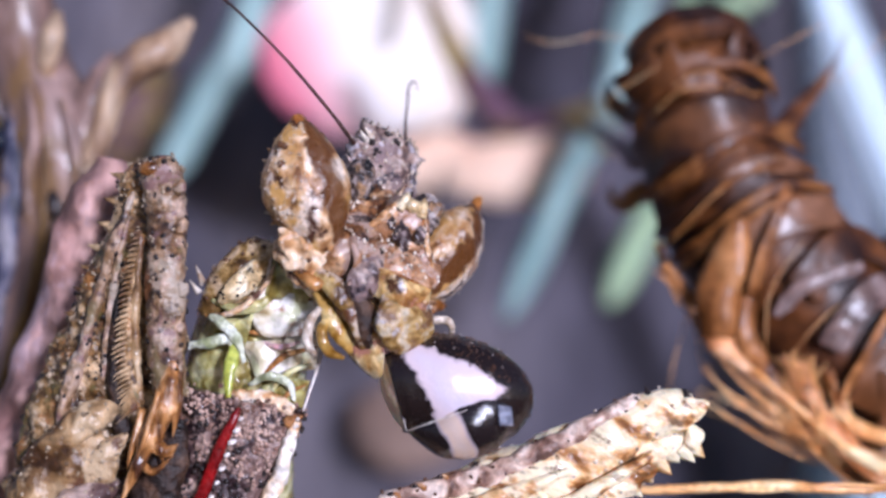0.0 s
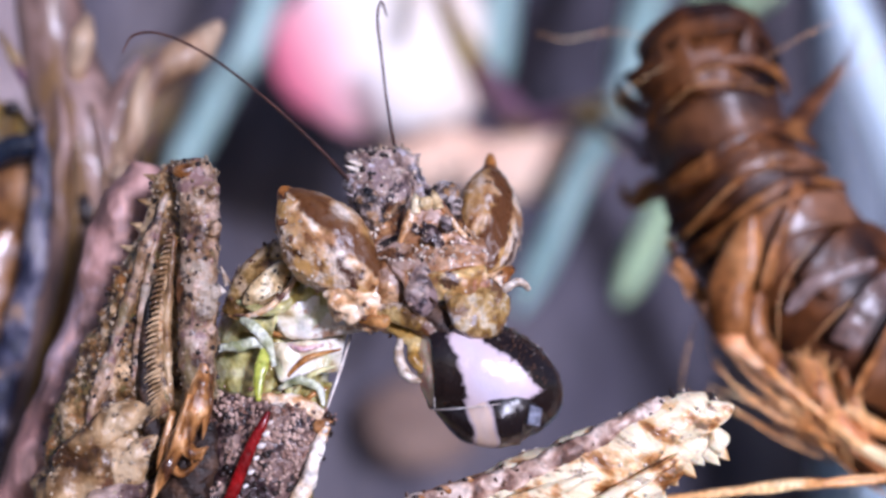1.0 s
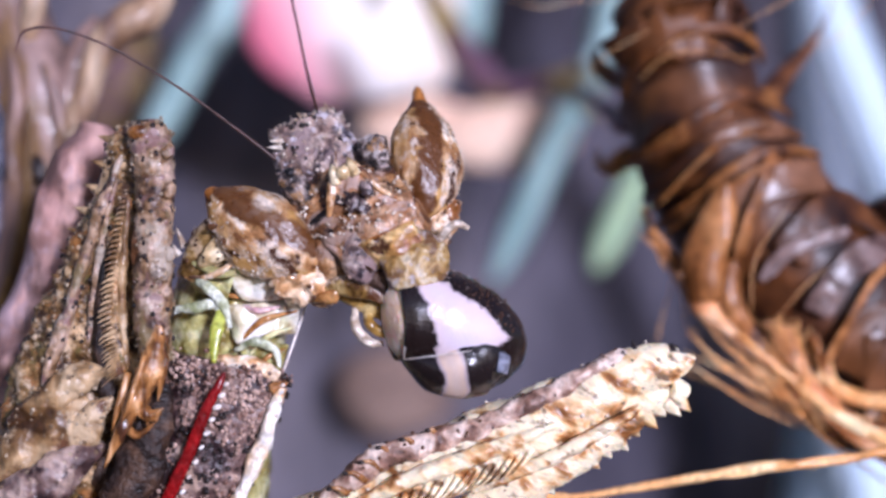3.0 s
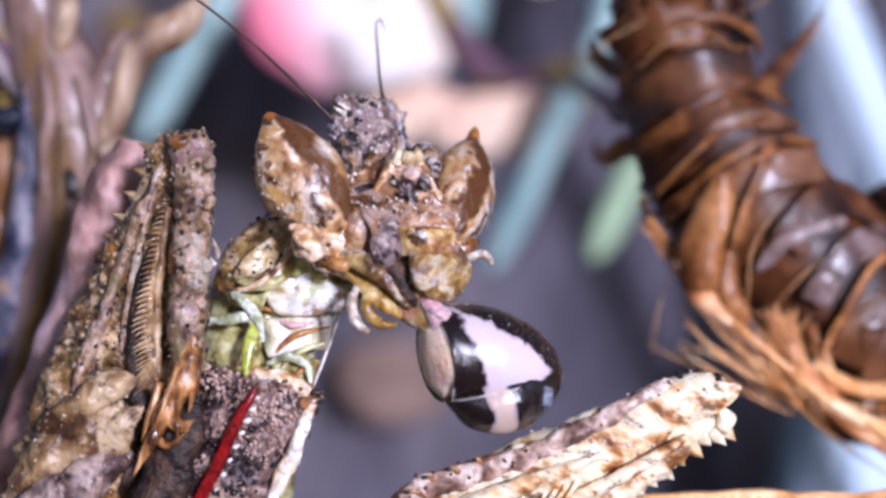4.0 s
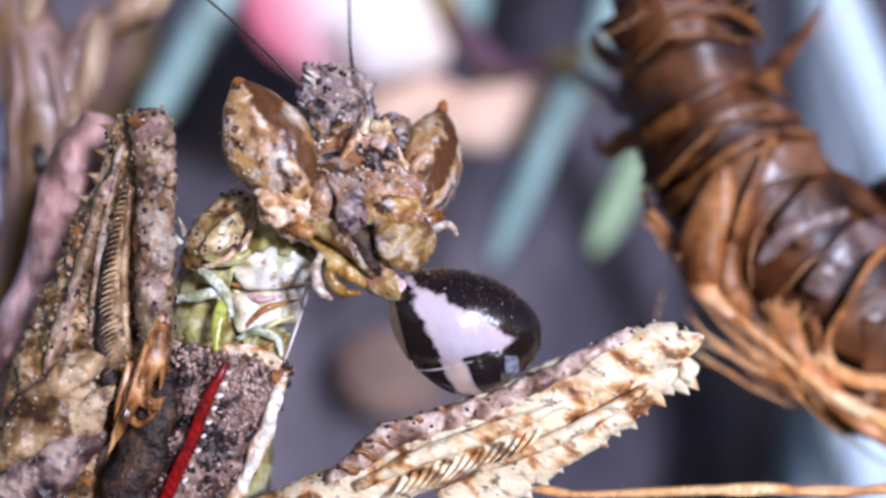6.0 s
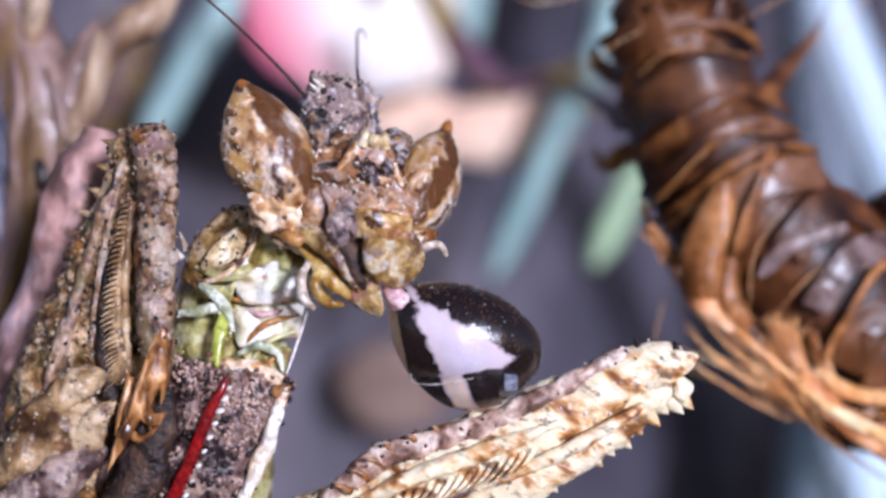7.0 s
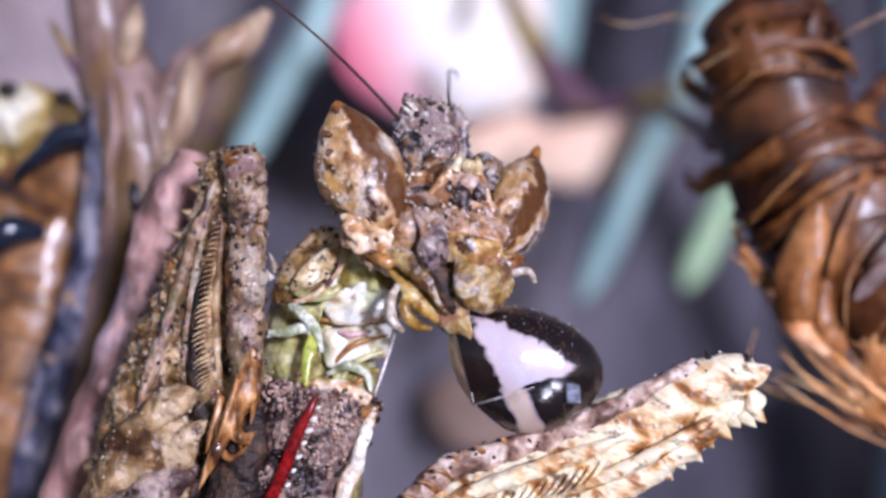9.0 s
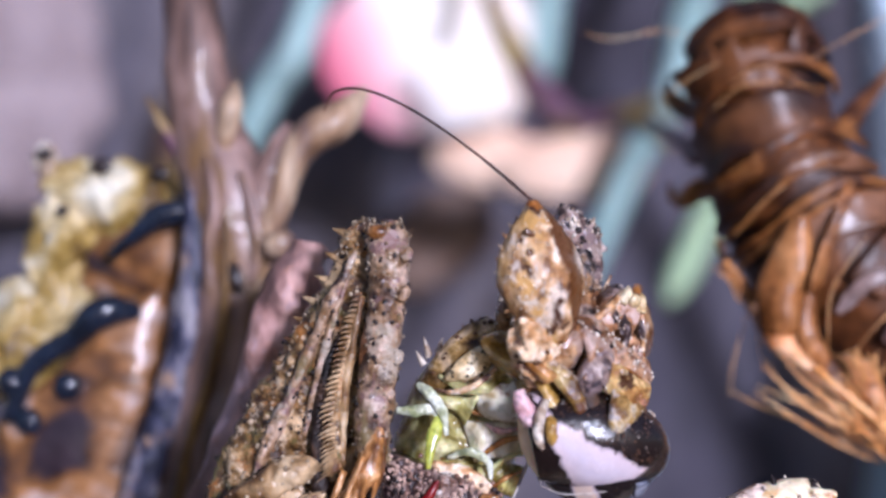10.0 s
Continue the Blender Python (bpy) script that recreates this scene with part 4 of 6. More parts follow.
def stem():
    o = at(60, 1900, 35)
    root = empty("dead_plant", o, "dry pinkish grey forked plant stem with a toothed ridge", "stem")
    d = 34.4
    bm = bmesh.new()
    tube(bm, [o + V((0, 0, GROUND - o.z)), at(0, 1300, d + 0.3), at(20, 900, d), at(56, 640, d), at(84, 420, d), at(90, 280, d), at(70, 150, d), at(24, 10, d), at(-4, -200, d), at(-10, -600, d + 2)],
         [1.5, 1.6, 1.6, 1.5, 1.35, 1.3, 1.2, 0.95, 0.72, 0.45], rings=110, seg=30, rough=0.1, freq=0.9)
    part("stalk", bm, M_STEM, root)
    bm = bmesh.new()
    tube(bm, [at(-150, 1000, d - 0.6), at(-92, 660, d - 0.8), at(-46, 500, d - 0.9), at(-12, 350, d - 1.0), at(0, 200, d - 0.9), at(-8, 90, d - 0.6)], [(0.6, 0.4), (0.5, 0.35), (0.4, 0.3), (0.34, 0.3), (0.3, 0.25), 0.15], rings=60, seg=14, rough=0.2, freq=1.2)
    part("groove", bm, M_STREAK, root, "bluish grey speckled groove")
    bm = bmesh.new()
    tube(bm, [at(-60, 800, d - 1.3), at(-4, 560, d - 1.4), at(34, 430, d - 1.4), at(54, 295, d - 1.35), at(48, 160, d - 1.15), at(10, 40, d - 0.8)], [0.12, 0.14, 0.14, 0.13, 0.1, 0.05], rings=50, seg=10, rough=0.25, freq=1.0)
    part("ridge", bm, M_OCHRE, root, "ochre ridge")
    # a black blob on the bark carries the shade inside a hollow
    bm = bmesh.new()
    blob(bm, at(72, 284, d - 1.35), (0.2, 0.14, 0.42), (0, -12, 0), rough=0.2)
    part("hollow", bm, M_BLACK, root, "black blob painted as the stem's shaded hollow")
    for pts, r, mt, lab in (([(112, 232, -0.6), (150, 160, -0.7), (172, 92, -0.7), (206, 36, -0.6), (262, 2, -0.4), (312, -48, 0)], [0.42, 0.36, 0.36, 0.46, 0.5, 0.16], M_PEACHBARK, "pale side branch with a swollen bud"),
                            ([(112, 200, -0.5), (128, 120, -0.5), (150, 60, -0.4), (172, 10, -0.2)], [0.5, 0.46, 0.36, 0.1], M_STEM, ""), ([(52, 60, -0.7), (58, 10, -0.9), (66, -30, -0.9), (74, -66, -0.7)], [0.2, 0.3, 0.3, 0.1], M_PEACHBARK, "short pale bud"),
                            ([(-20, 70, -0.4), (-55, 15, -0.5), (-88, -40, -0.4)], [0.2, 0.16, 0.05], M_TWIG, "")):
        bm = bmesh.new()
        tube(bm, [at(u, v, d + e) for u, v, e in pts], r, rings=40, seg=16, rough=0.14, freq=1.0)
        part("branch", bm, mt, root, lab)
    bm = bmesh.new()
    blob(bm, at(146, 222, d - 1.5), (0.42, 0.3, 0.34), (0, -30, 0), rough=0.15, level=4)
    part("knot", bm, M_PEACHBARK, root, "rounded peach-coloured knot")
    for pts, w, mt in (([(16, 640), (46, 480), (72, 370), (84, 320)], 0.16, M_STEM), ([(96, 300), (112, 240), (104, 160), (80, 90)], 0.18, M_STEM), ([(30, 330), (24, 240), (34, 150), (20, 60)], 0.2, M_STEM)):
        bm = bmesh.new()
        n = len(pts)
        tube(bm, [at(u, v, d - 1.2) for u, v in pts], [w * 0.3] + [w] * (n - 2) + [w * 0.3], rings=50, seg=10, rough=0.25, freq=0.9)
        part("bark_strip", bm, mt, root)
    # flank that widens towards the mantis, with a scalloped rosy edge
    rim = []
    for i in range(81):
        f = i / 80
        u, v, y = spline([(203, 205, 29.1), (196, 262, 28.8), (170, 325, 28.6), (148, 370, 28.6), (140, 430, 28.6), (126, 480, 28.6), (116, 530, 28.6), (96, 585, 28.6), (70, 650, 28.6), (40, 740, 28.7), (0, 900, 29.0)], 80)[i]
        rim.append(at(u - 8 + 13 * abs(math.sin(f * 13 * math.pi + 0.8 * noise.noise(V((f * 9, 0, 0))))), v, y))
    root_line = [at(150, 198, 29.2), at(92, 270, 29.0), at(54, 400, 29.1), at(20, 500, 29.1), at(-36, 640, 29.0), at(-130, 900, 29.2)]
    bm = bmesh.new()
    sheet(bm, (root_line, rim), 0.3, puff=0.3, step=120, rough=0.5, freq=1.4)
    part("flank", bm, M_BUD, root, "pinkish flank with a scalloped edge")
    root.scale = (BEHIND, BEHIND, BEHIND)
    return root


STEM = stem()


def ochre_insect():
    o = at(-60, 330, 34.6)
    root = empty("clinging_insect", o, "ochre insect with glossy black legs clinging to the stem", "insect")
    d = 35.4
    bm = bmesh.new()
    blob(bm, at(-130, 150, d), (2.0, 1.0, 1.0), (0, 20, 0), rough=0.3, freq=1.1, level=5)
    part("head", bm, M_WASP, root)
    bm = bmesh.new()
    blob(bm, at(-225, 250, d), (1.0, 1.0, 1.9), (0, 10, 0), rough=0.3, freq=1.1, level=5)
    part("thorax", bm, M_WASP, root)
    bm = bmesh.new()
    blob(bm, at(-290, 400, d), (1.3, 1.0, 1.8), (0, 20, 0), rough=0.3, freq=1.1, level=5)
    part("abdomen", bm, M_WASP, root)
    bm = bmesh.new()
    blob(bm, at(-265, 75, d - 0.4), (0.35, 0.35, 0.5), rough=0.2)
    part("head_knob", bm, M_GRAIN, root)
    for u, v, r in ((-268, 62, 0.16), (-165, 85, 0.22), (-60, 100, 0.2), (-235, 165, 0.15)):
        bm = bmesh.new()
        blob(bm, at(u, v, d - 1.0), (r * 1.2, r * 0.6, r), rough=0.2)
        part("eye_spot", bm, M_BLACK, root)
    for pts, r in (([at(15, 165, d - 1.4), at(-60, 172, d - 1.6), at(-110, 210, d - 1.6), at(-150, 245, d - 1.4)], [0.26, 0.32, 0.2, 0.14]),
                   ([at(-95, 345, d - 1.4), at(-165, 345, d - 1.8), at(-215, 390, d - 1.7), at(-290, 440, d - 1.6), at(-330, 540, d - 1.4)], [0.2, 0.42, 0.32, 0.28, 0.22])):
        bm = bmesh.new()
        tube(bm, pts, r, rings=30, seg=14, rough=0.08)
        part("leg", bm, M_JET, root, "glossy black leg")
    bm = bmesh.new()
    blob(bm, at(-70, 250, d - 0.2), (1.8, 0.7, 1.2), (0, -20, 0), rough=0.15, level=4)
    part("belly", bm, M_WING, root)
    bm = bmesh.new()
    sheet(bm, ([at(-30, 280, d - 0.6), at(-50, 460, d - 0.9), at(-90, 800, d - 0.9), at(-110, 1100, d)], [at(-250, 470, d - 0.6), at(-360, 560, d - 0.9), at(-420, 800, d - 0.9), at(-420, 1100, d)]), 0.25, puff=0.6, rough=0.3, freq=0.7)
    part("wing", bm, M_WING, root, "brown wrinkled wing")
    for u, v in ((-295, 545), (-225, 480), (-330, 470)):
        bm = bmesh.new()
        blob(bm, at(u, v, d - 1.5), (0.36, 0.3, 0.36), rough=0.2)
        part("joint", bm, M_JET, root)
    root.scale = (BEHIND, BEHIND, BEHIND)
    return root


INSECT = ochre_insect()


# ---- the mantis ----
MANTIS_AT = at(330, 760, 31)
MANTIS = empty("mantis", MANTIS_AT, "mottled brown bark-like praying mantis feeding on its prey", "mantis")


def stuff(ob):
    return tagged(ob, kind="stuff")


def thorax():
    bm, pick = bmesh.new(), []
    tube(bm, [at(640, 430, 31.5), at(560, 430, 31.6), at(480, 450, 31.8), at(420, 510, 31.8), at(400, 600, 31.8), at(390, 720, 32.2), at(380, 900, 32.6)],
         [0.62, 0.85, 1.15, 1.35, 1.4, 1.35, 1.3], rings=60, seg=30, rough=0.1, freq=1.1, pick=pick)
    neck = part("prothorax", bm, M_SKIN, MANTIS, "glossy pale green and cream neck")
    bm, pick = bmesh.new(), []
    sheet(bm, ([at(318, 462, 30.6), at(338, 408, 30.3), at(375, 360, 30.2), at(420, 332, 30.4)], [at(345, 476, 30.4), at(398, 448, 30.0), at(438, 408, 30.0), at(466, 350, 30.2)]), 0.5, puff=0.22, step=36, rough=0.16, freq=2.2)
    pick = [(v.co.copy(), V((0, -1, 0.2))) for v in bm.verts][:400]
    part("collar", bm, M_COLLAR, neck, "dark olive collar plate")
    bm = bmesh.new()
    sheet(bm, ([at(352, 446, 29.95), at(372, 412, 29.78), at(410, 380, 29.78), at(440, 366, 29.9)], [at(362, 456, 29.95), at(398, 442, 29.8), at(430, 414, 29.78), at(446, 380, 29.9)]), 0.2, puff=0.12, step=30, rough=0.14, freq=3)
    spots = [(v.co.copy(), V((0, -1, 0.2))) for v in bm.verts][40:290]
    part("collar_boss", bm, M_HORN, neck, "cream spotted middle of the collar")
    stuff(part("dark_speckling", scatter(spots, 34, 0.03, 72, tall=0.4), M_BLACK, neck))
    bm = bmesh.new()
    tube(bm, [at(340, 470, 30.05), at(372, 470, 29.85), at(408, 452, 29.75), at(440, 418, 29.75), at(456, 384, 29.9)], [0.03, 0.06, 0.07, 0.06, 0.03], rings=30, seg=8, rough=0.3, freq=3)
    part("collar_rim", bm, M_CHEEK, neck, "pale rim of the collar")
    stuff(part("granulation", scatter(pick, 40, 0.05, 71, tall=0.5), M_UMBER, neck))
    for pts, r, mt in (([at(452, 335, 30.2), at(446, 390, 30.0), at(430, 440, 30.0), at(410, 470, 30.2)], 0.06, M_WHITE), ([at(345, 445, 30.1), at(390, 462, 29.9), at(430, 455, 29.9), at(462, 425, 30.1)], 0.12, M_SKIN),
                       ([at(330, 470, 30.2), at(400, 500, 30.2), at(470, 505, 30.3), at(545, 488, 30.8)], 0.05, M_AMBER), ([at(556, 480, 31.2), at(532, 560, 30.9), at(502, 648, 30.6)], 0.035, M_WHITE),
                       ([at(424, 590, 30.3), at(468, 548, 30.05), at(530, 530, 30.4)], 0.07, M_AMBER), ([at(436, 622, 30.2), at(474, 578, 30.0), at(520, 560, 30.3)], 0.07, M_SKIN), ([at(450, 640, 30.1), at(480, 610, 30.0), at(508, 598, 30.3)], 0.05, M_AMBER), ([at(432, 520, 30.2), at(462, 530, 30.0), at(500, 522, 30.2)], 0.07, M_FLESH)):
        bm = bmesh.new()
        k = len(pts)
        tube(bm, pts, [r * 0.4] + [r] * (k - 2) + [r * 0.4], rings=26, seg=8, rough=0.2, freq=2)
        part("fold", bm, mt, neck)
    for pts, r, mt, lab in (([at(385, 500, 30.0), at(395, 530, 29.8), at(386, 575, 29.6), at(383, 622, 29.5)], 0.13, M_LIME, "bright lime spine"),
                            ([at(310, 530, 30.0), at(345, 525, 29.8), at(385, 520, 29.8), at(402, 545, 29.8)], 0.13, M_MINT, ""),
                            ([at(352, 478, 29.9), at(375, 490, 29.7), at(400, 520, 29.7), at(412, 560, 29.8)], 0.12, M_MINT, ""),
                            ([at(420, 600, 30.0), at(455, 585, 29.8), at(490, 600, 29.9), at(500, 630, 30.0)], 0.09, M_MINT, "")):
        bm = bmesh.new()
        k = len(pts)
        tube(bm, pts, [(r * 0.6, r * 0.4)] + [(r, r * 0.5)] * (k - 2) + [(r * 0.4, r * 0.3)], rings=24, seg=12, rough=0.4, freq=3)
        part("leg_fold", bm, mt, MANTIS, lab)
    for e1, e2, mt in (([at(431, 392, 30.2), at(500, 432, 29.9), at(592, 484, 30.1)], [at(404, 446, 30.2), at(440, 512, 30.1), at(588, 496, 30.1)], M_NECK),
                   ([at(396, 520, 30.3), at(455, 516, 30.2), at(543, 500, 30.8)], [at(425, 590, 30.3), at(465, 578, 30.2), at(526, 570, 30.7)], M_NECK),
                   ([at(430, 598, 30.3), at(470, 586, 30.2), at(516, 590, 30.6)], [at(445, 648, 30.3), at(472, 640, 30.2), at(500, 645, 30.5)], M_SKIN),
                   ([at(340, 470, 30.3), at(395, 478, 30.1), at(425, 460, 30.1)], [at(352, 500, 30.3), at(380, 505, 30.2), at(400, 530, 30.2)], M_SKIN)):
        bm = bmesh.new()
        sheet(bm, (e1, e2), 0.12, puff=0.09, step=40, rough=0.22, freq=2.6)
        part("neck_plate", bm, mt, neck, "wet-looking cream plate")
    bm = bmesh.new()
    sheet(bm, ([at(462, 352, 30.1), at(500, 395, 29.9), at(560, 450, 30.2)], [at(436, 446, 30.1), at(480, 448, 29.9), at(560, 468, 30.3)]), 0.15, puff=0.15, step=26, rough=0.2, freq=2.0)
    part("neck_plate", bm, M_SKIN, neck, "olive translucent skin between neck and chin")
    for p, w in ((at(330, 405, 30.6), V((-0.18, 0, 0.3))), (at(345, 395, 30.6), V((0.06, 0, 0.2))), (at(322, 420, 30.6), V((-0.22, 0, 0.15)))):
        bm = bmesh.new()
        spike(bm, p + V((0, 0, -0.15)), p + w, 0.09)
        part("collar_spine", bm, M_GRAIN, neck)
    return neck


NECK = thorax()


def teeth(line, side, size, material, parent, name="tooth", lean=0.0, jitter=0.3, seed=1, wide=0.5):
    rng = random.Random(seed)
    for p in line:
        k = size * rng.uniform(1 - jitter, 1 + jitter)
        bm = bmesh.new()
        spike(bm, p - side * 0.1, p + side * k + V((0, 0, lean * k)), size * wide, seg=6)
        part(name, bm, material, parent)


def folded_foreleg():
    """The raised foreleg that is folded shut: femur, tibia with its comb, and the claw."""
    bm, pick = bmesh.new(), []
    tube(bm, [at(262, 200, 30.3), at(256, 225, 30.3), at(245, 300, 30.4), at(215, 400, 30.5), at(190, 500, 30.6), at(158, 620, 30.7), at(108, 760, 30.8), at(70, 930, 31)],
         [(0.2, 0.2), (0.62, 0.5), (0.7, 0.6), (0.9, 0.7), (1.15, 0.8), (1.42, 0.9), (1.4, 1.0), (1.4, 1.0)], rings=130, seg=60, rough=0.17, freq=2.3, pick=pick)
    leg = part("foreleg", bm, M_BARK, MANTIS, "raised foreleg folded shut, olive and beige")
    front = [k for k in pick if k[1].y < 0.35]
    stuff(part("granulation", scatter(front, 620, 0.04, 11), M_GRAIN_L, leg))
    stuff(part("dark_speckling", scatter(front, 190, 0.055, 12, tall=0.5), M_BLACK, leg))
    # thorny outer edge: hollow arcs between short points
    line = spline([(198, 222), (172, 320), (146, 400), (112, 490), (78, 590), (44, 690), (16, 800), (0, 900)], 160)
    edge = [at(u - 15 * (1 - abs(math.sin(i / 160 * 15 * math.pi + 0.5 * noise.noise(V((i * 0.06, 0, 0)))))) ** 1.6 + 4, v, 30.35) for i, (u, v) in enumerate(line)]
    inner = [at(u + 44, v + 6, 30.1) for u, v in line]
    bm = bmesh.new()
    sheet(bm, (edge[::2], inner[::2]), 0.3, puff=0.12, step=160, rough=0.2, freq=2.2)
    pk = [(v.co.copy(), V((-0.3, -1, 0.1)).normalized()) for v in bm.verts][:1700]
    part("thorny_edge", bm, M_COXA, leg, "thin scalloped edge with short points")
    stuff(part("granulation", scatter(pk, 150, 0.04, 17, spread=0.04), M_GRAIN_L, leg))
    stuff(part("dark_speckling", scatter(pk, 40, 0.05, 18, tall=0.5), M_BLACK, leg))
    for i in range(0, 16):
        k = min(159, max(1, round(i * 160 / 15)))
        bm = bmesh.new()
        spike(bm, edge[k] + V((0.2, -0.04, -0.04)), edge[k] + V((-0.2, -0.06, 0.08)), 0.13, seg=7)
        part("tooth", bm, M_COXA, leg)
    for pts, r in (([(222, 250, 29.9), (190, 330, 29.8), (160, 420, 29.8), (130, 520, 29.75), (92, 640, 29.8), (60, 740, 29.9)], 0.13), ([(208, 300, 29.85), (186, 400, 29.75), (172, 500, 29.7), (160, 590, 29.7)], 0.1), ([(150, 470, 29.8), (112, 560, 29.75), (84, 640, 29.8)], 0.12)):
        bm, pk = bmesh.new(), []
        tube(bm, [at(*p) for p in pts], [r * 0.5] + [r] * (len(pts) - 2) + [r * 0.5], rings=60, seg=12, rough=0.6, freq=3.2, pick=pk)
        part("flank_ridge", bm, M_TIBIA, leg, "knobbly raised ridge")
        stuff(part("dark_speckling", scatter([k for k in pk if k[1].y < 0.2], 16, 0.05, 15, tall=0.6), M_BLACK, leg))
    # tibia, folded along the femur
    bm, pick = bmesh.new(), []
    tube(bm, [at(265, 205, 29.7), at(272, 240, 29.5), at(278, 330, 29.35), at(276, 430, 29.3), at(276, 540, 29.3), at(282, 620, 29.3)], [(0.36, 0.3), (0.46, 0.42), (0.4, 0.4), (0.4, 0.4), (0.42, 0.4), (0.32, 0.32)],
         rings=80, seg=36, rough=0.2, freq=2.6, pick=pick)
    tibia = part("tibia", bm, M_TIBIA, leg, "beige tibia with black spots")
    front = [k for k in pick if k[1].y < 0.3]
    stuff(part("granulation", scatter(front, 180, 0.038, 13), M_GRAIN_L, leg))
    stuff(part("dark_speckling", scatter(front, 90, 0.055, 14, tall=0.5), M_BLACK, leg))
    bm = bmesh.new()
    blob(bm, at(250, 215, 29.3), (0.28, 0.2, 0.2), rough=0.25)
    part("knee_knob", bm, M_RUST, leg)
    for u, v in ((306, 262), (300, 300), (302, 345), (304, 390), (300, 430)):
        bm = bmesh.new()
        spike(bm, at(u - 8, v + 2, 29.5), at(u + 9, v - 2, 29.4), 0.09, seg=6)
        part("black_spine", bm, M_BLACK, leg)
    # raised ridge that carries the comb
    comb = [at(222, 330, 29.3), at(207, 400, 29.2), at(198, 470, 29.1), at(193, 540, 29.1), at(203, 600, 29.1), at(212, 640, 29.1)]
    bm = bmesh.new()
    tube(bm, [p + V((0.14, 0.1, 0)) for p in comb], [0.06, 0.09, 0.1, 0.11, 0.1, 0.07], rings=40, seg=10, rough=0.2, freq=2.5)
    part("comb_ridge", bm, M_BARK, leg)
    # shade behind the spines, painted as a near-black strip
    bm = bmesh.new()
    tube(bm, [at(206, 400, 29.75), at(186, 470, 29.62), at(180, 560, 29.6), at(188, 640, 29.5), at(200, 700, 29.5)], [0.04, 0.1, 0.13, 0.17, 0.17], rings=30, seg=12, rough=0.3, freq=2.5)
    part("comb_shade", bm, M_SHADE, leg, "near-black strip painted as shade behind the comb")
    rng = random.Random(16)
    for i, p in enumerate(spline([q + V((0.03, 0.0, 0)) for q in comb], 36)):
        p = V(p)
        f = i / 36
        k = (0.14 + 0.22 * f ** 1.6) * rng.uniform(0.75, 1.25)
        bm = bmesh.new()
        spike(bm, p + V((0.09, 0.03, 0.04)), p + V((-0.85 * k, -0.05, (-0.1 - 0.6 * f) * k + rng.gauss(0, 0.012))), 0.058 * rng.uniform(0.8, 1.15), seg=6, bend=V((-0.02, 0, 0.015)))
        part("comb_spine", bm, M_COXA, leg)
    # the pit of the tibia has its shade painted on as an umber patch
    bm = bmesh.new()
    sheet(bm, ([at(240, 380, 29.15), at(236, 420, 29.1), at(240, 480, 29.1)], [at(254, 372, 29.15), at(258, 425, 29.1), at(250, 490, 29.1)]), 0.2, puff=0.02, step=20, rough=0.2, freq=3)
    part("groove", bm, M_UMBER, leg, "umber patch painted as shade in the tibia's pit")
    bm = bmesh.new()
    tube(bm, [at(232, 330, 29.3), at(222, 440, 29.2), at(220, 540, 29.2), at(230, 630, 29.2)], [0.05, 0.1, 0.11, 0.06], rings=40, seg=10, rough=0.45, freq=3)
    part("comb_ridge", bm, M_COXA, leg)
    for u, v, r in ((300, 246, 0.13), (304, 318, 0.15), (296, 372, 0.12), (304, 430, 0.14), (298, 500, 0.11), (262, 300, 0.1), (286, 286, 0.1)):
        bm = bmesh.new()
        blob(bm, at(u, v, 29.08), (r, 0.1, r * 1.2), rough=0.5, freq=5, level=3)
        part("boss", bm, M_TIBIA, leg)
    # claw with its side spur
    bm = bmesh.new()
    tube(bm, [at(285, 560, 29.2), at(276, 620, 29.0), at(250, 680, 28.9), at(218, 745, 28.8), at(190, 808, 28.8)], [(0.2, 0.25), (0.27, 0.24), (0.24, 0.2), (0.14, 0.13), (0.012, 0.015)], rings=44, seg=16, rough=0.3, freq=2.8)
    part("claw", bm, M_CLAW, leg, "long rust-brown claw")
    for pts, r in (([at(240, 690, 29.0), at(270, 715, 28.9), at(295, 702, 28.8)], 0.17), ([at(265, 600, 29.1), at(258, 680, 28.9), at(268, 740, 28.9)], 0.1), ([at(232, 640, 29.1), at(214, 700, 28.95), at(203, 745, 28.9)], 0.08),
                   ([at(228, 735, 29.1), at(250, 750, 29.0), at(285, 722, 28.9)], 0.1), ([at(296, 560, 29.2), at(292, 640, 29.0), at(284, 690, 29.0)], 0.12), ([at(262, 610, 28.85), at(235, 690, 28.7), at(212, 750, 28.65)], 0.07)):
        bm = bmesh.new()
        tube(bm, pts, [r, r * 0.9, r * 0.1], rings=14, seg=8)
        part("spur", bm, M_CLAW, leg)
    # pale crumpled coxa at its foot
    for k, (pts, rad) in enumerate((([at(196, 640, 29.5), at(150, 650, 29.35), at(90, 690, 29.3), at(28, 735, 29.5)], [(0.12, 0.15), (0.34, 0.3), (0.34, 0.3), (0.25, 0.25)]),
                                    ([at(165, 690, 29.6), at(110, 730, 29.4), at(60, 790, 29.4), at(10, 880, 29.6)], [(0.3, 0.25), (0.62, 0.4), (0.75, 0.45), (0.7, 0.4)]),
                                    ([at(205, 682, 29.4), at(170, 715, 29.3), at(140, 770, 29.4), at(120, 830, 29.6)], [(0.08, 0.1), (0.3, 0.24), (0.42, 0.3), (0.4, 0.3)]),
                                    ([at(190, 770, 29.5), at(130, 800, 29.1), at(70, 850, 29.0), at(10, 930, 29.2)], [(0.15, 0.15), (0.42, 0.3), (0.62, 0.4), (0.7, 0.4)]))):
        bm, pick = bmesh.new(), []
        tube(bm, pts, rad, rings=46, seg=28, rough=0.32, freq=1.9, pick=pick)
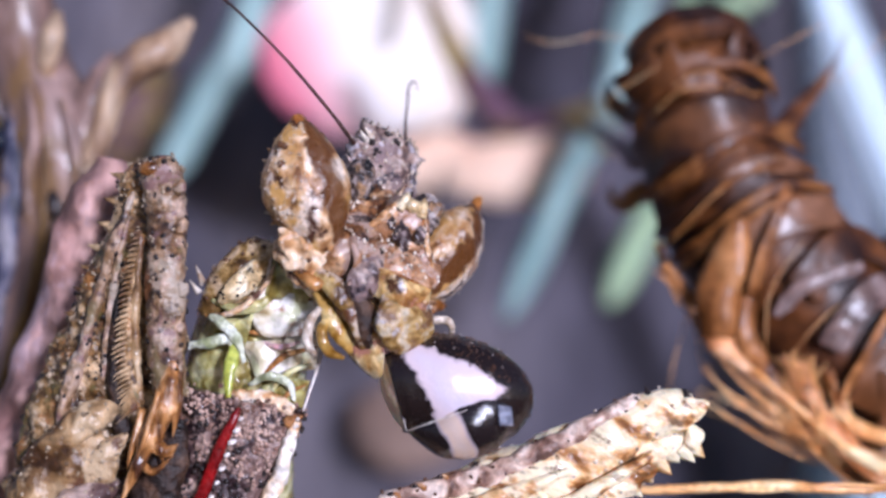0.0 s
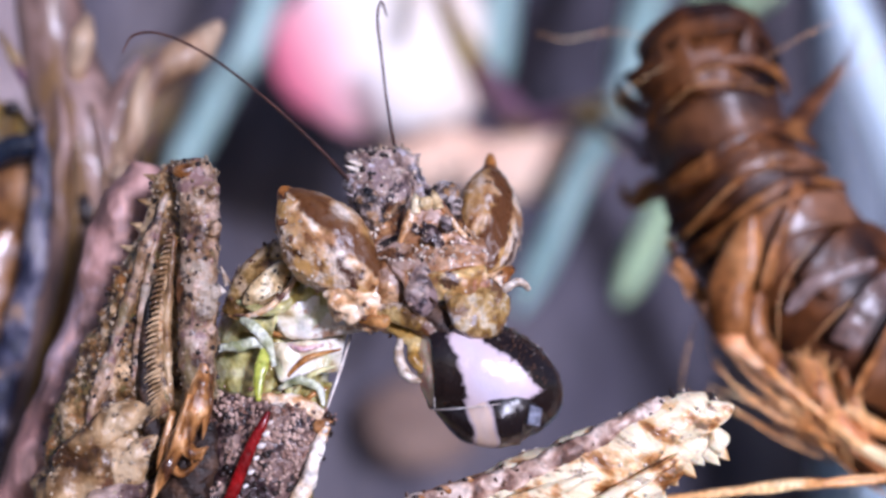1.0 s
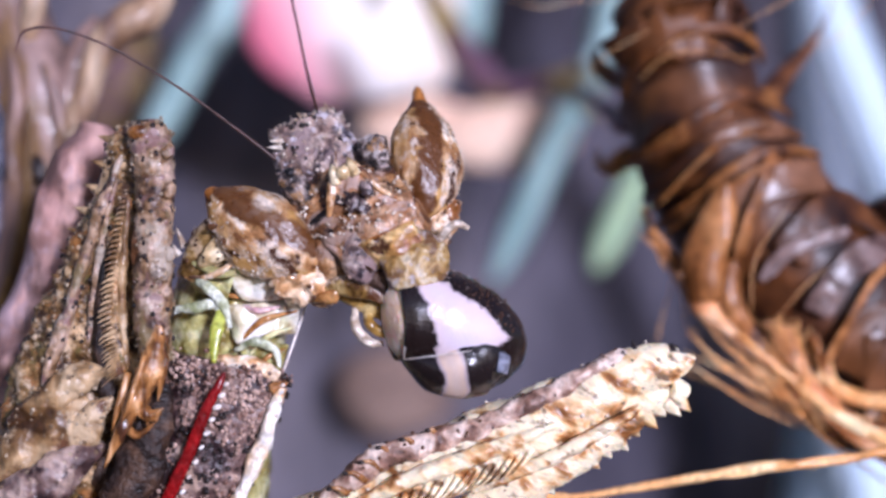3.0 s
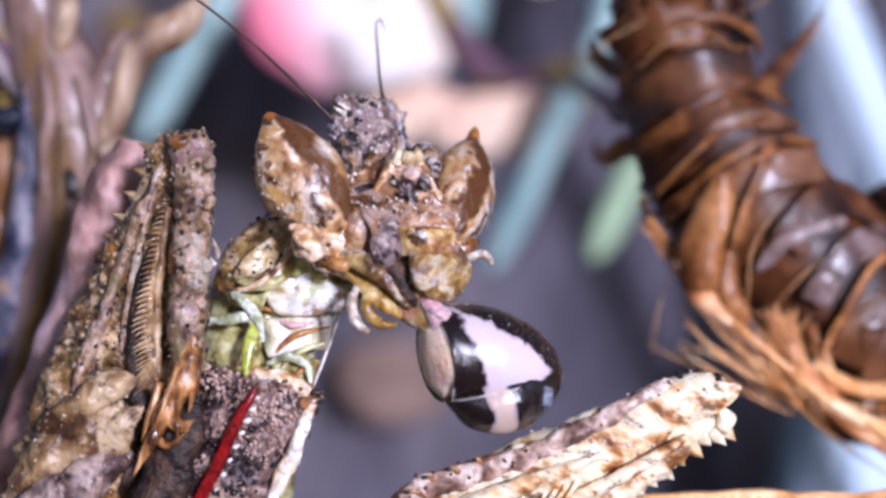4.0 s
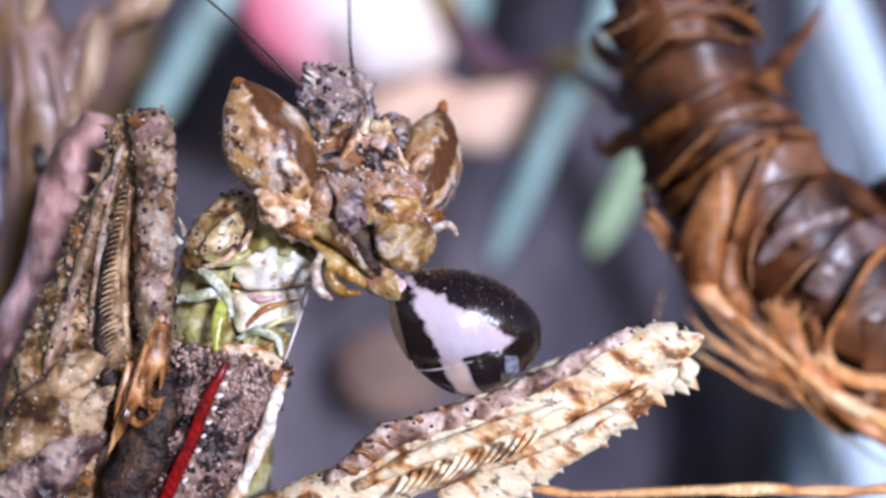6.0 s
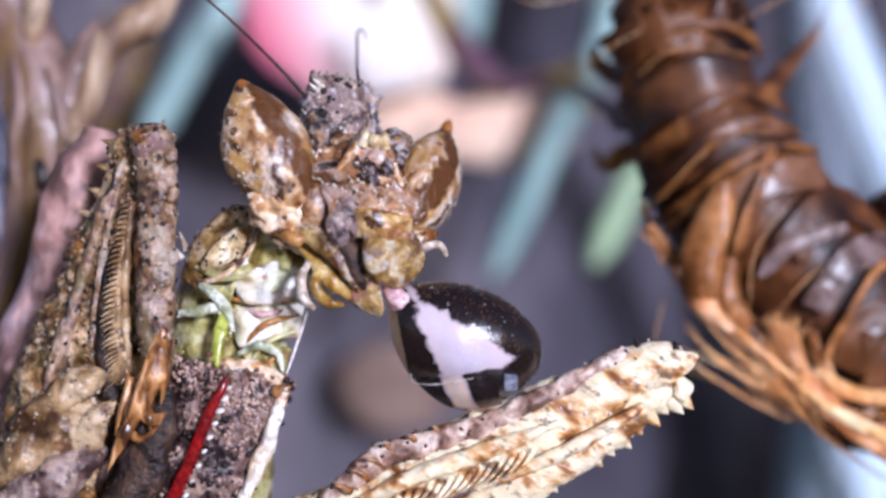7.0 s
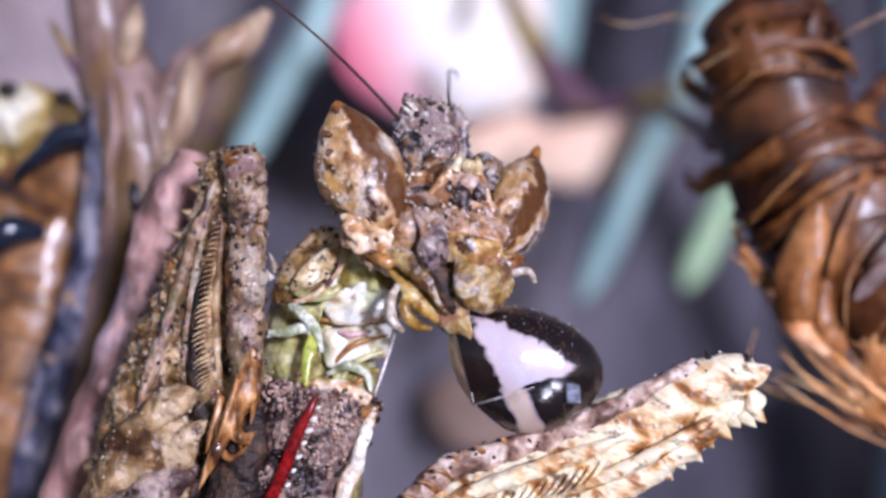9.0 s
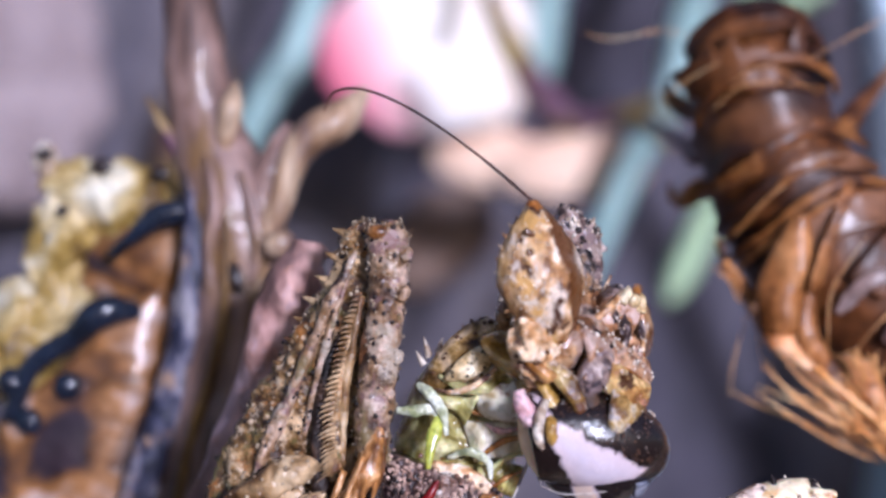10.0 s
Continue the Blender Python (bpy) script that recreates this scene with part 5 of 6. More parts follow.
        part("coxa_plate", bm, M_INNER if k == 3 else M_COXA, leg, "reddish brown plate at the base" if k == 3 else "crumpled cream plate at the base")
        stuff(part("granulation", scatter([q for q in pick if q[1].y < 0.3], 40, 0.045, 80 + k), M_GRAIN_L, leg))

    # two near-black tubes stand in for the shade around the claw
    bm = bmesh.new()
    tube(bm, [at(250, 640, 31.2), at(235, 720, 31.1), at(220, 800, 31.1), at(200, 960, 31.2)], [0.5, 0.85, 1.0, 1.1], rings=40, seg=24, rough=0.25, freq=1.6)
    part("leg_shade", bm, M_SHADE, leg, "near-black tube painted as shade under the leg")
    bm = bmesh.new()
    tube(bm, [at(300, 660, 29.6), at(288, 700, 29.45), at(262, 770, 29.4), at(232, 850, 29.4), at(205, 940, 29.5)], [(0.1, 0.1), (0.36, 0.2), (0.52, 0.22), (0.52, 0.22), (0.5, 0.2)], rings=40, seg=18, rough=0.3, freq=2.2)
    part("leg_shade", bm, M_SHADE, leg, "near-black tube painted as shade beside the claw")


folded_foreleg()


def striped_femur():
    """The inner face of a femur: a dark granular slab with a red stripe and a line of ivory beads."""
    bm = bmesh.new()
    sheet(bm, ([at(300, 600, 30.2), at(285, 700, 30.2), at(240, 800, 30.2), at(210, 960, 30.3)], [at(498, 645, 30.0), at(505, 670, 30.0), at(460, 780, 30.0), at(395, 960, 30.2)]), 1.0, puff=0.5, step=40, rough=0.25, freq=2.2)
    pick = [(v.co.copy(), V((0, -1, 0))) for v in bm.verts if v.co.y < 30.2]
    leg = part("femur", bm, M_INNER, MANTIS, "dark granular inner femur with a red stripe")
    patchy = [k for k in pick if noise.noise(k[0] * 1.3) > 0.02 or k[0].z > at(0, 665, 30).z]
    rest = [k for k in pick if noise.noise(k[0] * 1.3) < 0.12 and k[0].z < at(0, 640, 30).z]
    stuff(part("granulation", scatter(patchy, 900, 0.05, 21, tall=0.7, spread=0.08), M_GRAIN_B, leg))
    stuff(part("dark_speckling", scatter(rest, 420, 0.06, 22, tall=0.6, spread=0.08), M_BLACK, leg))
    bm = bmesh.new()
    line = [at(402, 640, 29.42), at(390, 665, 29.35), at(365, 715, 29.35), at(340, 780, 29.4), at(308, 850, 29.45), at(270, 950, 29.6)]
    tube(bm, line, [(0.04, 0.05), (0.1, 0.08), (0.13, 0.08), (0.14, 0.08), (0.15, 0.08), (0.16, 0.08)], rings=40, seg=12, rough=0.1, freq=3)
    part("red_stripe", bm, M_RED, leg, "glossy blood-red stripe")
    for i, p in enumerate(spline([at(405, 660, 29.3), at(383, 715, 29.25), at(358, 780, 29.3), at(328, 850, 29.35)], 8)):
        bm = bmesh.new()
        k = 0.75 + 0.7 * noise.noise(V(p) * 7.0)
        blob(bm, V(p), (0.06 * k, 0.05, 0.1 * k), (0, 25 + 40 * k, 0), level=2)
        part("bead", bm, M_WHITE, leg)
    bm = bmesh.new()
    tube(bm, [at(385, 612, 30.0), at(410, 618, 29.9), at(450, 628, 29.9), at(498, 648, 29.9)], [0.05, 0.16, 0.2, 0.14], rings=30, seg=10, rough=0.4, freq=2.5)
    part("rim", bm, M_PALE, leg)
    # light along the outer edge is put into this rim's pale colour
    bm = bmesh.new()
    tube(bm, [at(503, 665, 29.8), at(480, 740, 29.75), at(450, 810, 29.8), at(400, 930, 30)], [0.12, 0.17, 0.17, 0.17], rings=50, seg=12, rough=0.5, freq=2.5)
    part("rim", bm, M_PALE, leg, "outer rim, its lit edge painted pale")
    edge = [(V(q) + V((0.02, 0, 0)), V((0.9, -0.4, 0))) for q in spline([at(503, 665, 29.7), at(480, 740, 29.65), at(450, 810, 29.7), at(405, 920, 29.9)], 60)]
    stuff(part("granulation", scatter(edge, 26, 0.06, 23, tall=0.6), M_WHITE, leg))
    bm = bmesh.new()
    spike(bm, at(486, 668, 29.8), at(516, 656, 29.7), 0.17)
    part("spur", bm, M_RUST, leg, "small rust spur")


striped_femur()


def grasping_foreleg():
    """The outstretched foreleg on which the prey lies."""
    o = at(760, 800, 30.5)
    bm, pick = bmesh.new(), []
    tube(bm, [at(480, 945, 30.6), at(600, 885, 30.4), at(700, 830, 30.2), at(820, 775, 30), at(930, 730, 29.9), at(1040, 680, 29.9), at(1130, 630, 29.9), at(1190, 605, 30), at(1222, 598, 30.1)],
         [(0.9, 0.7), (0.75, 0.6), (0.8, 0.6), (0.82, 0.6), (0.8, 0.55), (0.72, 0.5), (0.58, 0.45), (0.45, 0.4), (0.3, 0.3)], rings=100, seg=34, rough=0.15, freq=1.5, pick=pick)
    leg = part("foreleg", bm, M_ARM, MANTIS, "outstretched foreleg, bleached cream and brown", origin=o)
    front = [k for k in pick if k[1].y < 0.4]
    stuff(part("granulation", scatter(front, 170, 0.042, 31, tall=0.4), M_GRAIN, leg))
    top = [k for k in pick if k[1].z > 0.35]
    stuff(part("dark_speckling", scatter(top, 34, 0.045, 32, tall=0.7), M_BLACK, leg))
    low = [at(930, 862, 30.0), at(1000, 812, 29.9), at(1060, 775, 29.9), at(1120, 735, 29.9), at(1180, 690, 29.9), at(1225, 670, 30)]
    bm, pick = bmesh.new(), []
    tube(bm, [at(800, 905, 30.1)] + [p + V((-0.15, 0, 0.22)) for p in low], [(0.5, 0.3), (0.5, 0.3), (0.46, 0.3), (0.45, 0.3), (0.42, 0.28), (0.36, 0.25), (0.14, 0.15)], rings=60, seg=18, rough=0.25, freq=2.0, pick=pick)
    part("tibia", bm, M_ARM, leg, "folded tibia along the underside")
    stuff(part("granulation", scatter([k for k in pick if k[1].y < 0.4], 60, 0.045, 33, tall=0.4), M_GRAIN, leg))
    line = [V(p) for p in spline(low, 12)]
    teeth(line, V((0.72, 0, -0.69)), 0.3, M_ARM, leg, seed=6, wide=0.85, jitter=0.45)
    bm, pick = bmesh.new(), []
    tube(bm, [at(590, 850, 30.0), at(650, 805, 29.75), at(720, 765, 29.65), at(863, 725, 29.6), at(960, 680, 29.6), at(1040, 638, 29.65), at(1110, 598, 29.75), at(1150, 588, 29.85)],
         [(0.12, 0.12), (0.26, 0.2), (0.3, 0.22), (0.26, 0.2), (0.26, 0.2), (0.24, 0.2), (0.2, 0.18), (0.06, 0.06)], rings=70, seg=18, rough=0.4, freq=2.2, pick=pick)
    part("upper_keel", bm, M_KEEL, leg, "mauve-brown upper edge")
    stuff(part("granulation", scatter([k for k in pick if k[1].y < 0.3], 90, 0.04, 34), M_UMBER, leg))
    bm = bmesh.new()
    blob(bm, at(1186, 622, 29.75), (0.85, 0.2, 0.36), (0, -22, 0), rough=0.25, freq=2.2, level=4)
    blob(bm, at(1222, 655, 29.85), (0.24, 0.2, 0.3), (0, 20, 0), rough=0.4, freq=3)
    part("knee_knob", bm, M_ARM, leg)
    for u, v, a, b in ((1150, 585, 1142, 562), (1215, 585, 1213, 568), (1063, 622, 1066, 600), (1008, 650, 1004, 630), (960, 668, 958, 655), (900, 700, 896, 688)):
        bm = bmesh.new()
        spike(bm, at(u, v, 29.8), at(a, b, 29.8), 0.1, seg=6)
        part("black_spine", bm, M_BLACK, leg)
    for u, v, a, b in ((720, 770, 692, 752), (700, 790, 660, 778), (672, 812, 632, 798), (640, 835, 604, 826), (760, 752, 735, 738), (800, 735, 780, 722)):
        bm = bmesh.new()
        spike(bm, at(u, v, 29.6), at(a, b, 29.4), 0.1, seg=7, bend=V((0, -0.05, 0.08)))
        part("black_tipped_spine", bm, M_RUST, leg)
        bm = bmesh.new()
        blob(bm, at(a * 0.9 + u * 0.1, b * 0.9 + v * 0.1, 29.4), (0.07, 0.05, 0.05), level=2)
        part("black_tip", bm, M_BLACK, leg)
    for i in range(14):
        f = i / 13
        p = at(715 + 240 * f, 868 - 88 * f, 29.35)
        bm = bmesh.new()
        spike(bm, p + V((0.14, 0.1, 0.28)), p + V((-0.32, -0.12, -0.26)), 0.09, seg=6, bend=V((0.05, -0.03, 0)))
        part("comb_spine", bm, M_ARM, leg)
    for pts, r, mt in (([at(640, 860, 29.6), at(760, 805, 29.4), at(900, 755, 29.35), at(1010, 712, 29.35)], 0.2, M_ARM), ([at(860, 830, 29.5), at(960, 790, 29.4), at(1080, 730, 29.4), at(1160, 680, 29.5)], 0.16, M_ARM)):
        bm = bmesh.new()
        tube(bm, pts, [r * 0.6, r, r, r * 0.5], rings=36, seg=9, rough=0.35, freq=2.2)
        part("keel", bm, mt, leg)
    return leg, o


ARM, ARM_AT = grasping_foreleg()


def mantis_head():
    """The head about the middle between its eye horns; the face looks along -y."""
    still = (pose(0, 0, 0, 0, 2.5, 0) @ pose(0, 0, 0, 0, 0, 35)).inverted()

    def face(u, v, d):
        """A place on the head as it is held half way through the meal."""
        return still @ (at(u, v, d) - at(611, 162, 30.6))

    bm, pick = bmesh.new(), []
    tube(bm, [V((0, 0.9, -2.6)), V((0, 0.5, -2.3)), V((0, 0.1, -1.9)), V((0, -0.5, -1.6)), V((0.02, -1.1, -1.75)), V((0.05, -1.7, -2.15)), V((0.1, -2.0, -2.6))],
         [(0.7, 0.6), (1.3, 0.85), (1.75, 0.9), (1.7, 0.6), (1.3, 0.38), (1.0, 0.28), (0.7, 0.22)], rings=70, seg=60, rough=0.1, freq=2.0, pick=pick)
    head = part("head", bm, M_HEAD, MANTIS, "knobbly brown head with tall pointed eyes", m=Matrix.Identity(4))
    front = [k for k in pick if k[1].y < 0.5]
    stuff(part("granulation", scatter(front, 520, 0.038, 41, tall=0.8), M_GRAIN, head))
    stuff(part("dark_speckling", scatter(front, 150, 0.055, 42, tall=0.4), M_BLACK, head))
    bm, pick = bmesh.new(), []
    blob(bm, V((0, -0.62, -1.95)), (1.9, 0.75, 1.2), (-20, 0, 0), rough=0.14, freq=2.2, level=5, pick=pick)
    part("face", bm, M_HEAD, head, "rough brown face between the eyes")
    stuff(part("granulation", scatter([k for k in pick if k[1].y < 0], 260, 0.04, 47, tall=0.7), M_GRAIN, head))
    for x in (-0.98, 1.0):
        bm = bmesh.new()
        blob(bm, V((x, -1.1, -2.5)), (0.46, 0.42, 0.6), (0, 0, 0), rough=0.1, freq=2.5, level=4)
        part("face_side", bm, M_HEAD, head)
    bm = bmesh.new()
    blob(bm, V((-0.2, 0.1, -3.0)), (1.5, 0.8, 0.5), rough=0.12, freq=2, level=4)
    part("throat", bm, M_GOLD, head)
    # crown between the eyes
    bm, pick = bmesh.new(), []
    tube(bm, [V((0, -0.25, -1.25)), V((0, 0.05, -0.9)), V((0, 0.3, -0.4)), V((0, 0.45, 0.1)), V((0, 0.5, 0.42)), V((0, 0.5, 0.52))], [(0.45, 0.4), (0.82, 0.6), (0.92, 0.62), (0.86, 0.5), (0.8, 0.42), (0.6, 0.3)], rings=44, seg=40,
         rough=0.2, freq=2.8, pick=pick)
    part("crown", bm, M_CROWN, head, "grey granular crown between the eyes")
    near = [k for k in pick if k[1].y < 0.3]
    stuff(part("granulation", scatter(near, 150, 0.04, 43, tall=0.7), M_GRAIN, head))
    stuff(part("dark_speckling", scatter(near, 50, 0.07, 44, tall=0.5), M_BLACK, head))
    rng = random.Random(8)
    for i in range(20):
        f = i / 19
        if f < 0.3:
            p, w = V((-0.86 + 0.1 * f, 0.3, -0.5 + 3.0 * f)), V((-0.22, 0, 0.1))
        elif f < 0.75:
            p, w = V((-0.75 + 3.3 * (f - 0.3), 0.4, 0.46)), V((rng.uniform(-0.1, 0.1), 0, 0.2))
        else:
            p, w = V((0.84, 0.3, 0.4 - 3.4 * (f - 0.75))), V((0.2, 0, 0.08))
        p.y += rng.uniform(-0.25, 0.2)
        bm = bmesh.new()
        spike(bm, p - w * 0.8, p + w * rng.uniform(0.4, 1.1), rng.uniform(0.08, 0.13), seg=6)
        part("crown_spine", bm, M_GRAIN if i % 3 else M_CROWN, head)
    # scalloped rim under the crown
    bm = bmesh.new()
    tube(bm, [face(556, 214, 29.95), face(566, 244, 29.75), face(600, 266, 29.6), face(632, 244, 29.75), face(650, 196, 30.1)], [0.05, 0.07, 0.08, 0.07, 0.03], rings=30, seg=10, rough=0.25, freq=3)
    part("crown_rim", bm, M_CHEEK, head, "pale scalloped rim under the crown")
    for s in (-1, 1):
        bm, pk = bmesh.new(), []
        blob(bm, V((0, 0, 0)), (0.95, 0.66, 1.5), level=5, rough=0.05, freq=2.5)
        for v in bm.verts:
            k = v.co.z / 1.5
            if k > 0:
                v.co.x = v.co.x * (1 - 0.5 * k ** 1.6) + s * 0.1 * k * k
                v.co.y *= 1 - 0.35 * k * k
            else:
                v.co.x = v.co.x * (1 - 0.25 * k * k) - s * 0.28 * k * k
        side = [(v.co.copy(), v.co.normalized()) for v in bm.verts if v.co.x * s > 0.0 and v.co.y < -0.3]
        up = (V((s * 2.62, 0.0, 0.0)) - V((s * 1.6, -1.1, -2.85))).normalized()
        out = V((s * 0.5, -0.86, 0.0))
        out = (out - up * out.dot(up)).normalized()
        mm = Matrix.Translation((s * 2.1, -0.55, -1.42)) @ Matrix((-out.cross(up), -out, up)).transposed().to_4x4()
        eye = part("eye", bm, M_EYES[s], head, "tall brown eye with pale flecks", m=mm)
        stuff(part("flecking", scatter(side, 150, 0.03, 60 + s, tall=0.5), M_GRAIN, eye))
        bm = bmesh.new()
        tube(bm, [V((s * 0.08, 0, 1.25)), V((s * 0.1, 0, 1.44)), V((s * 0.1, -0.02, 1.6 + 0.1 * s)), V((s * 0.1, -0.02, 1.68 + 0.14 * s))], [0.24, 0.17, 0.11, 0.03], rings=12, seg=14, rough=0.15, freq=5)
        part("eye_horn", bm, M_ORANGE, eye, "blunt orange horn")
        for x, z, r in ((0.42, 0.3, 0.15), (0.46, 0.78, 0.1)) if s < 0 else ():
            bm = bmesh.new()
            blob(bm, V((s * x, -0.56 + 0.12 * abs(z), z)), (r * 1.2, 0.05, r * 0.8), (0, 30, 0), level=3, rough=0.5, freq=6)
            part("eye_spot", bm, M_UMBER, eye)
        for i in range(11):
            w = radians(-65 + 13 * i)
            p = V((s * 0.93 * math.cos(w), 0.15, 1.3 * math.sin(w)))
            bm = bmesh.new()
            spike(bm, p * 0.88, p * 1.02 + V((s * 0.05, 0, 0.03)), 0.085, seg=6)
            part("eye_bristle", bm, M_GRAIN if i % 2 else M_HEAD, eye)
        # cheek under the eye
        bm, pk = bmesh.new(), []
        blob(bm, V((s * 1.42, -0.82, -2.72)), (0.95, 0.44, 0.72), (0, s * -30, 0), rough=0.3, freq=2.6, level=5, pick=pk)
        part("cheek", bm, M_CHEEK, head, "pale blotched cheek")
        stuff(part("dark_speckling", scatter([k for k in pk if k[1].y < 0.2], 22, 0.07, 46, tall=0.5), M_UMBER, head))
        bm = bmesh.new()
        tube(bm, [V((s * 1.9, -0.5, -2.75)), V((s * 1.55, -0.9, -3.1)), V((s * 1.0, -1.2, -3.2)), V((s * 0.75, -1.4, -2.9))], [0.04, 0.06, 0.06, 0.04], rings=22, seg=9, rough=0.3, freq=4)
        part("cheek_rim", bm, M_AMBER, head)
        bm = bmesh.new()
        tube(bm, [V((s * 1.05, -1.0, -1.7)), V((s * 1.0, -1.45, -2.1)), V((s * 0.9, -1.8, -2.5)), V((s * 0.95, -1.9, -3.0))], [0.08, 0.1, 0.1, 0.05], rings=24, seg=12, rough=0.12, freq=3)
        part("face_side", bm, M_FRONS, head)
        bm = bmesh.new()
        tube(bm, [V((s * 0.95, -0.45, -0.5)), V((s * 1.0, -0.7, -0.85)), V((s * 0.9, -0.95, -1.25))], [0.22, 0.32, 0.22], rings=18, seg=14, rough=0.4, freq=4)
        part("antenna_socket", bm, M_SALT, head, "black and white mottled antenna socket")
    # forked cream horn on the brow with a dark pitted hollow between its ridges
    left = [face(584, 318, 29.3), face(612, 284, 29.1), face(634, 246, 29.15), face(652, 216, 29.35)]
    right = [face(742, 318, 29.4), face(714, 278, 29.25), face(698, 242, 29.3), face(684, 216, 29.4)]
    bm = bmesh.new()
    sheet(bm, (left, right), 0.4, puff=0.14, step=24, rough=0.14, freq=3)
    part("brow", bm, M_FRONS, head, "mauve-brown pitted brow")
    for pts, r, mt, lab in ((left, [0.04, 0.07, 0.1, 0.07], M_CHEEK, "pale ridge of the brow"), (right, [0.04, 0.07, 0.1, 0.07], M_CHEEK, "pale ridge of the brow"), ([left[3] + V((-0.03, 0, -0.06)), face(668, 226, 29.18), right[3] + V((0.03, 0, -0.06))], [0.1, 0.14, 0.1], M_HORN, "cream cap of the forked brow horn"),
                            ([face(648, 240, 29.15), face(652, 218, 29.2), face(653, 206, 29.3)], [0.12, 0.1, 0.03], M_HORN, "cream tip of the brow horn"), ([face(690, 240, 29.2), face(686, 218, 29.25), face(684, 206, 29.35)], [0.12, 0.1, 0.03], M_HORN, "cream tip of the brow horn")):
        bm = bmesh.new()
        tube(bm, [p + V((0, -0.04, 0)) for p in pts], r, rings=24, seg=12, rough=0.25, freq=3.5)
        part("brow_horn", bm, mt, head, lab)
    for u, v, a, b in ((674, 278, 0.26, 0.34), (646, 268, 0.12, 0.14), (702, 268, 0.16, 0.18), (682, 298, 0.14, 0.12)):
        bm = bmesh.new()
        pk = []
        blob(bm, face(u, v, 29.04), (a, 0.06, b), (-25, 0, 0), level=4, rough=0.6, freq=5, pick=pk)
        part("ocellus", bm, M_HOLLOW, head, "small dark simple eye")
        stuff(part("granulation", scatter([q for q in pk if q[1].y < 0], 9, 0.03, int(u), tall=0.7), M_GRAIN, head))
    # plates of the face below the brow
    bm = bmesh.new()
    sheet(bm, ([face(584, 308, 29.35), face(660, 302, 28.95), face(758, 306, 29.55)], [face(622, 352, 28.9), face(682, 348, 28.62), face(756, 352, 29.1)]), 0.5, puff=0.1, step=30, rough=0.1, freq=2.6)
    grains = [(v.co.copy(), V((0, -1, 0.2))) for v in bm.verts][:330]
    part("face_plate", bm, M_FRONS, head, "mauve-brown speckled plate of the face")
    stuff(part("granulation", scatter(grains, 150, 0.035, 48, tall=0.7, spread=0.06), M_GRAIN, head))
    for pts, r, mt in (([(588, 302, 29.25), (606, 334, 28.95), (630, 366, 28.65), (662, 402, 28.45)], 0.05, M_UMBER), ([(618, 356, 28.78), (682, 346, 28.5), (754, 352, 29.0)], 0.035, M_AMBER)):
        bm = bmesh.new()
        tube(bm, [face(*p) for p in pts], [r * 0.6] + [r] * (len(pts) - 2) + [r * 0.5], rings=26, seg=8, rough=0.25, freq=4)
        part("face_ridge", bm, mt, head)
    # mouth
    bm = bmesh.new()
    sheet(bm, ([face(622, 350, 28.78), face(682, 344, 28.5), face(752, 350, 28.95)], [face(660, 398, 28.75), face(708, 398, 28.55), face(756, 396, 28.85)]), 0.3, puff=0.09, step=28, rough=0.16, freq=2.6)
    part("clypeus", bm, M_GULA, head, "amber plate above the mouth")
    bm = bmesh.new()
    tube(bm, [V((0.25, -2.1, -2.62)), V((0.3, -2.3, -2.88)), V((0.36, -2.45, -3.18)), V((0.42, -2.5, -3.5)), V((0.45, -2.45, -3.8)), V((0.45, -2.4, -3.88))], [(0.5, 0.14), (0.66, 0.2), (0.72, 0.24), (0.66, 0.24), (0.4, 0.18), (0.1, 0.06)], rings=36, seg=26, rough=0.1, freq=2.5)
    part("labrum", bm, M_LIP, head, "translucent golden upper lip")
    bm = bmesh.new()
    sheet(bm, ([face(548, 404, 29.7), face(612, 408, 29.2), face(668, 410, 28.9), face(700, 440, 28.8)], [face(570, 440, 29.8), face(628, 486, 29.3), face(684, 520, 29.0), face(716, 534, 28.9)]), 0.3, puff=0.2, step=36, rough=0.3, freq=2.4)
    part("gula", bm, M_GULA, head, "amber translucent skin under the chin")
    for pts, r in (([(556, 424, 29.55), (600, 440, 29.05), (640, 458, 28.8)], 0.05), ([(580, 412, 29.4), (636, 424, 28.9), (688, 452, 28.65)], 0.05)):
        bm = bmesh.new()
        tube(bm, [face(*p) for p in pts], [r * 0.5] + [r] * (len(pts) - 2) + [r * 0.5], rings=24, seg=8, rough=0.4, freq=3)
        part("gula_fold", bm, M_CHEEK, head)
    bm = bmesh.new()
    blob(bm, V((-0.6, -1.85, -2.72)), (0.4, 0.3, 0.56), (0, 12, 0), rough=0.08, freq=3, level=4)
    part("mandible", bm, M_CROWN, head, "glossy grey mandible with a brown rim")
    # a solid tube whose near-black colour is the shade inside the mouth
    bm = bmesh.new()
    tube(bm, [V((-0.7, -1.75, -3.0)), V((-0.4, -1.9, -3.3)), V((-0.1, -2.05, -3.7)), V((0.1, -2.1, -4.0))], [(0.12, 0.14), (0.24, 0.18), (0.28, 0.18), (0.14, 0.1)], rings=20, seg=16, rough=0.25)
    part("mouth", bm, M_SHADE, head, "mouth opening, its shade painted near-black")
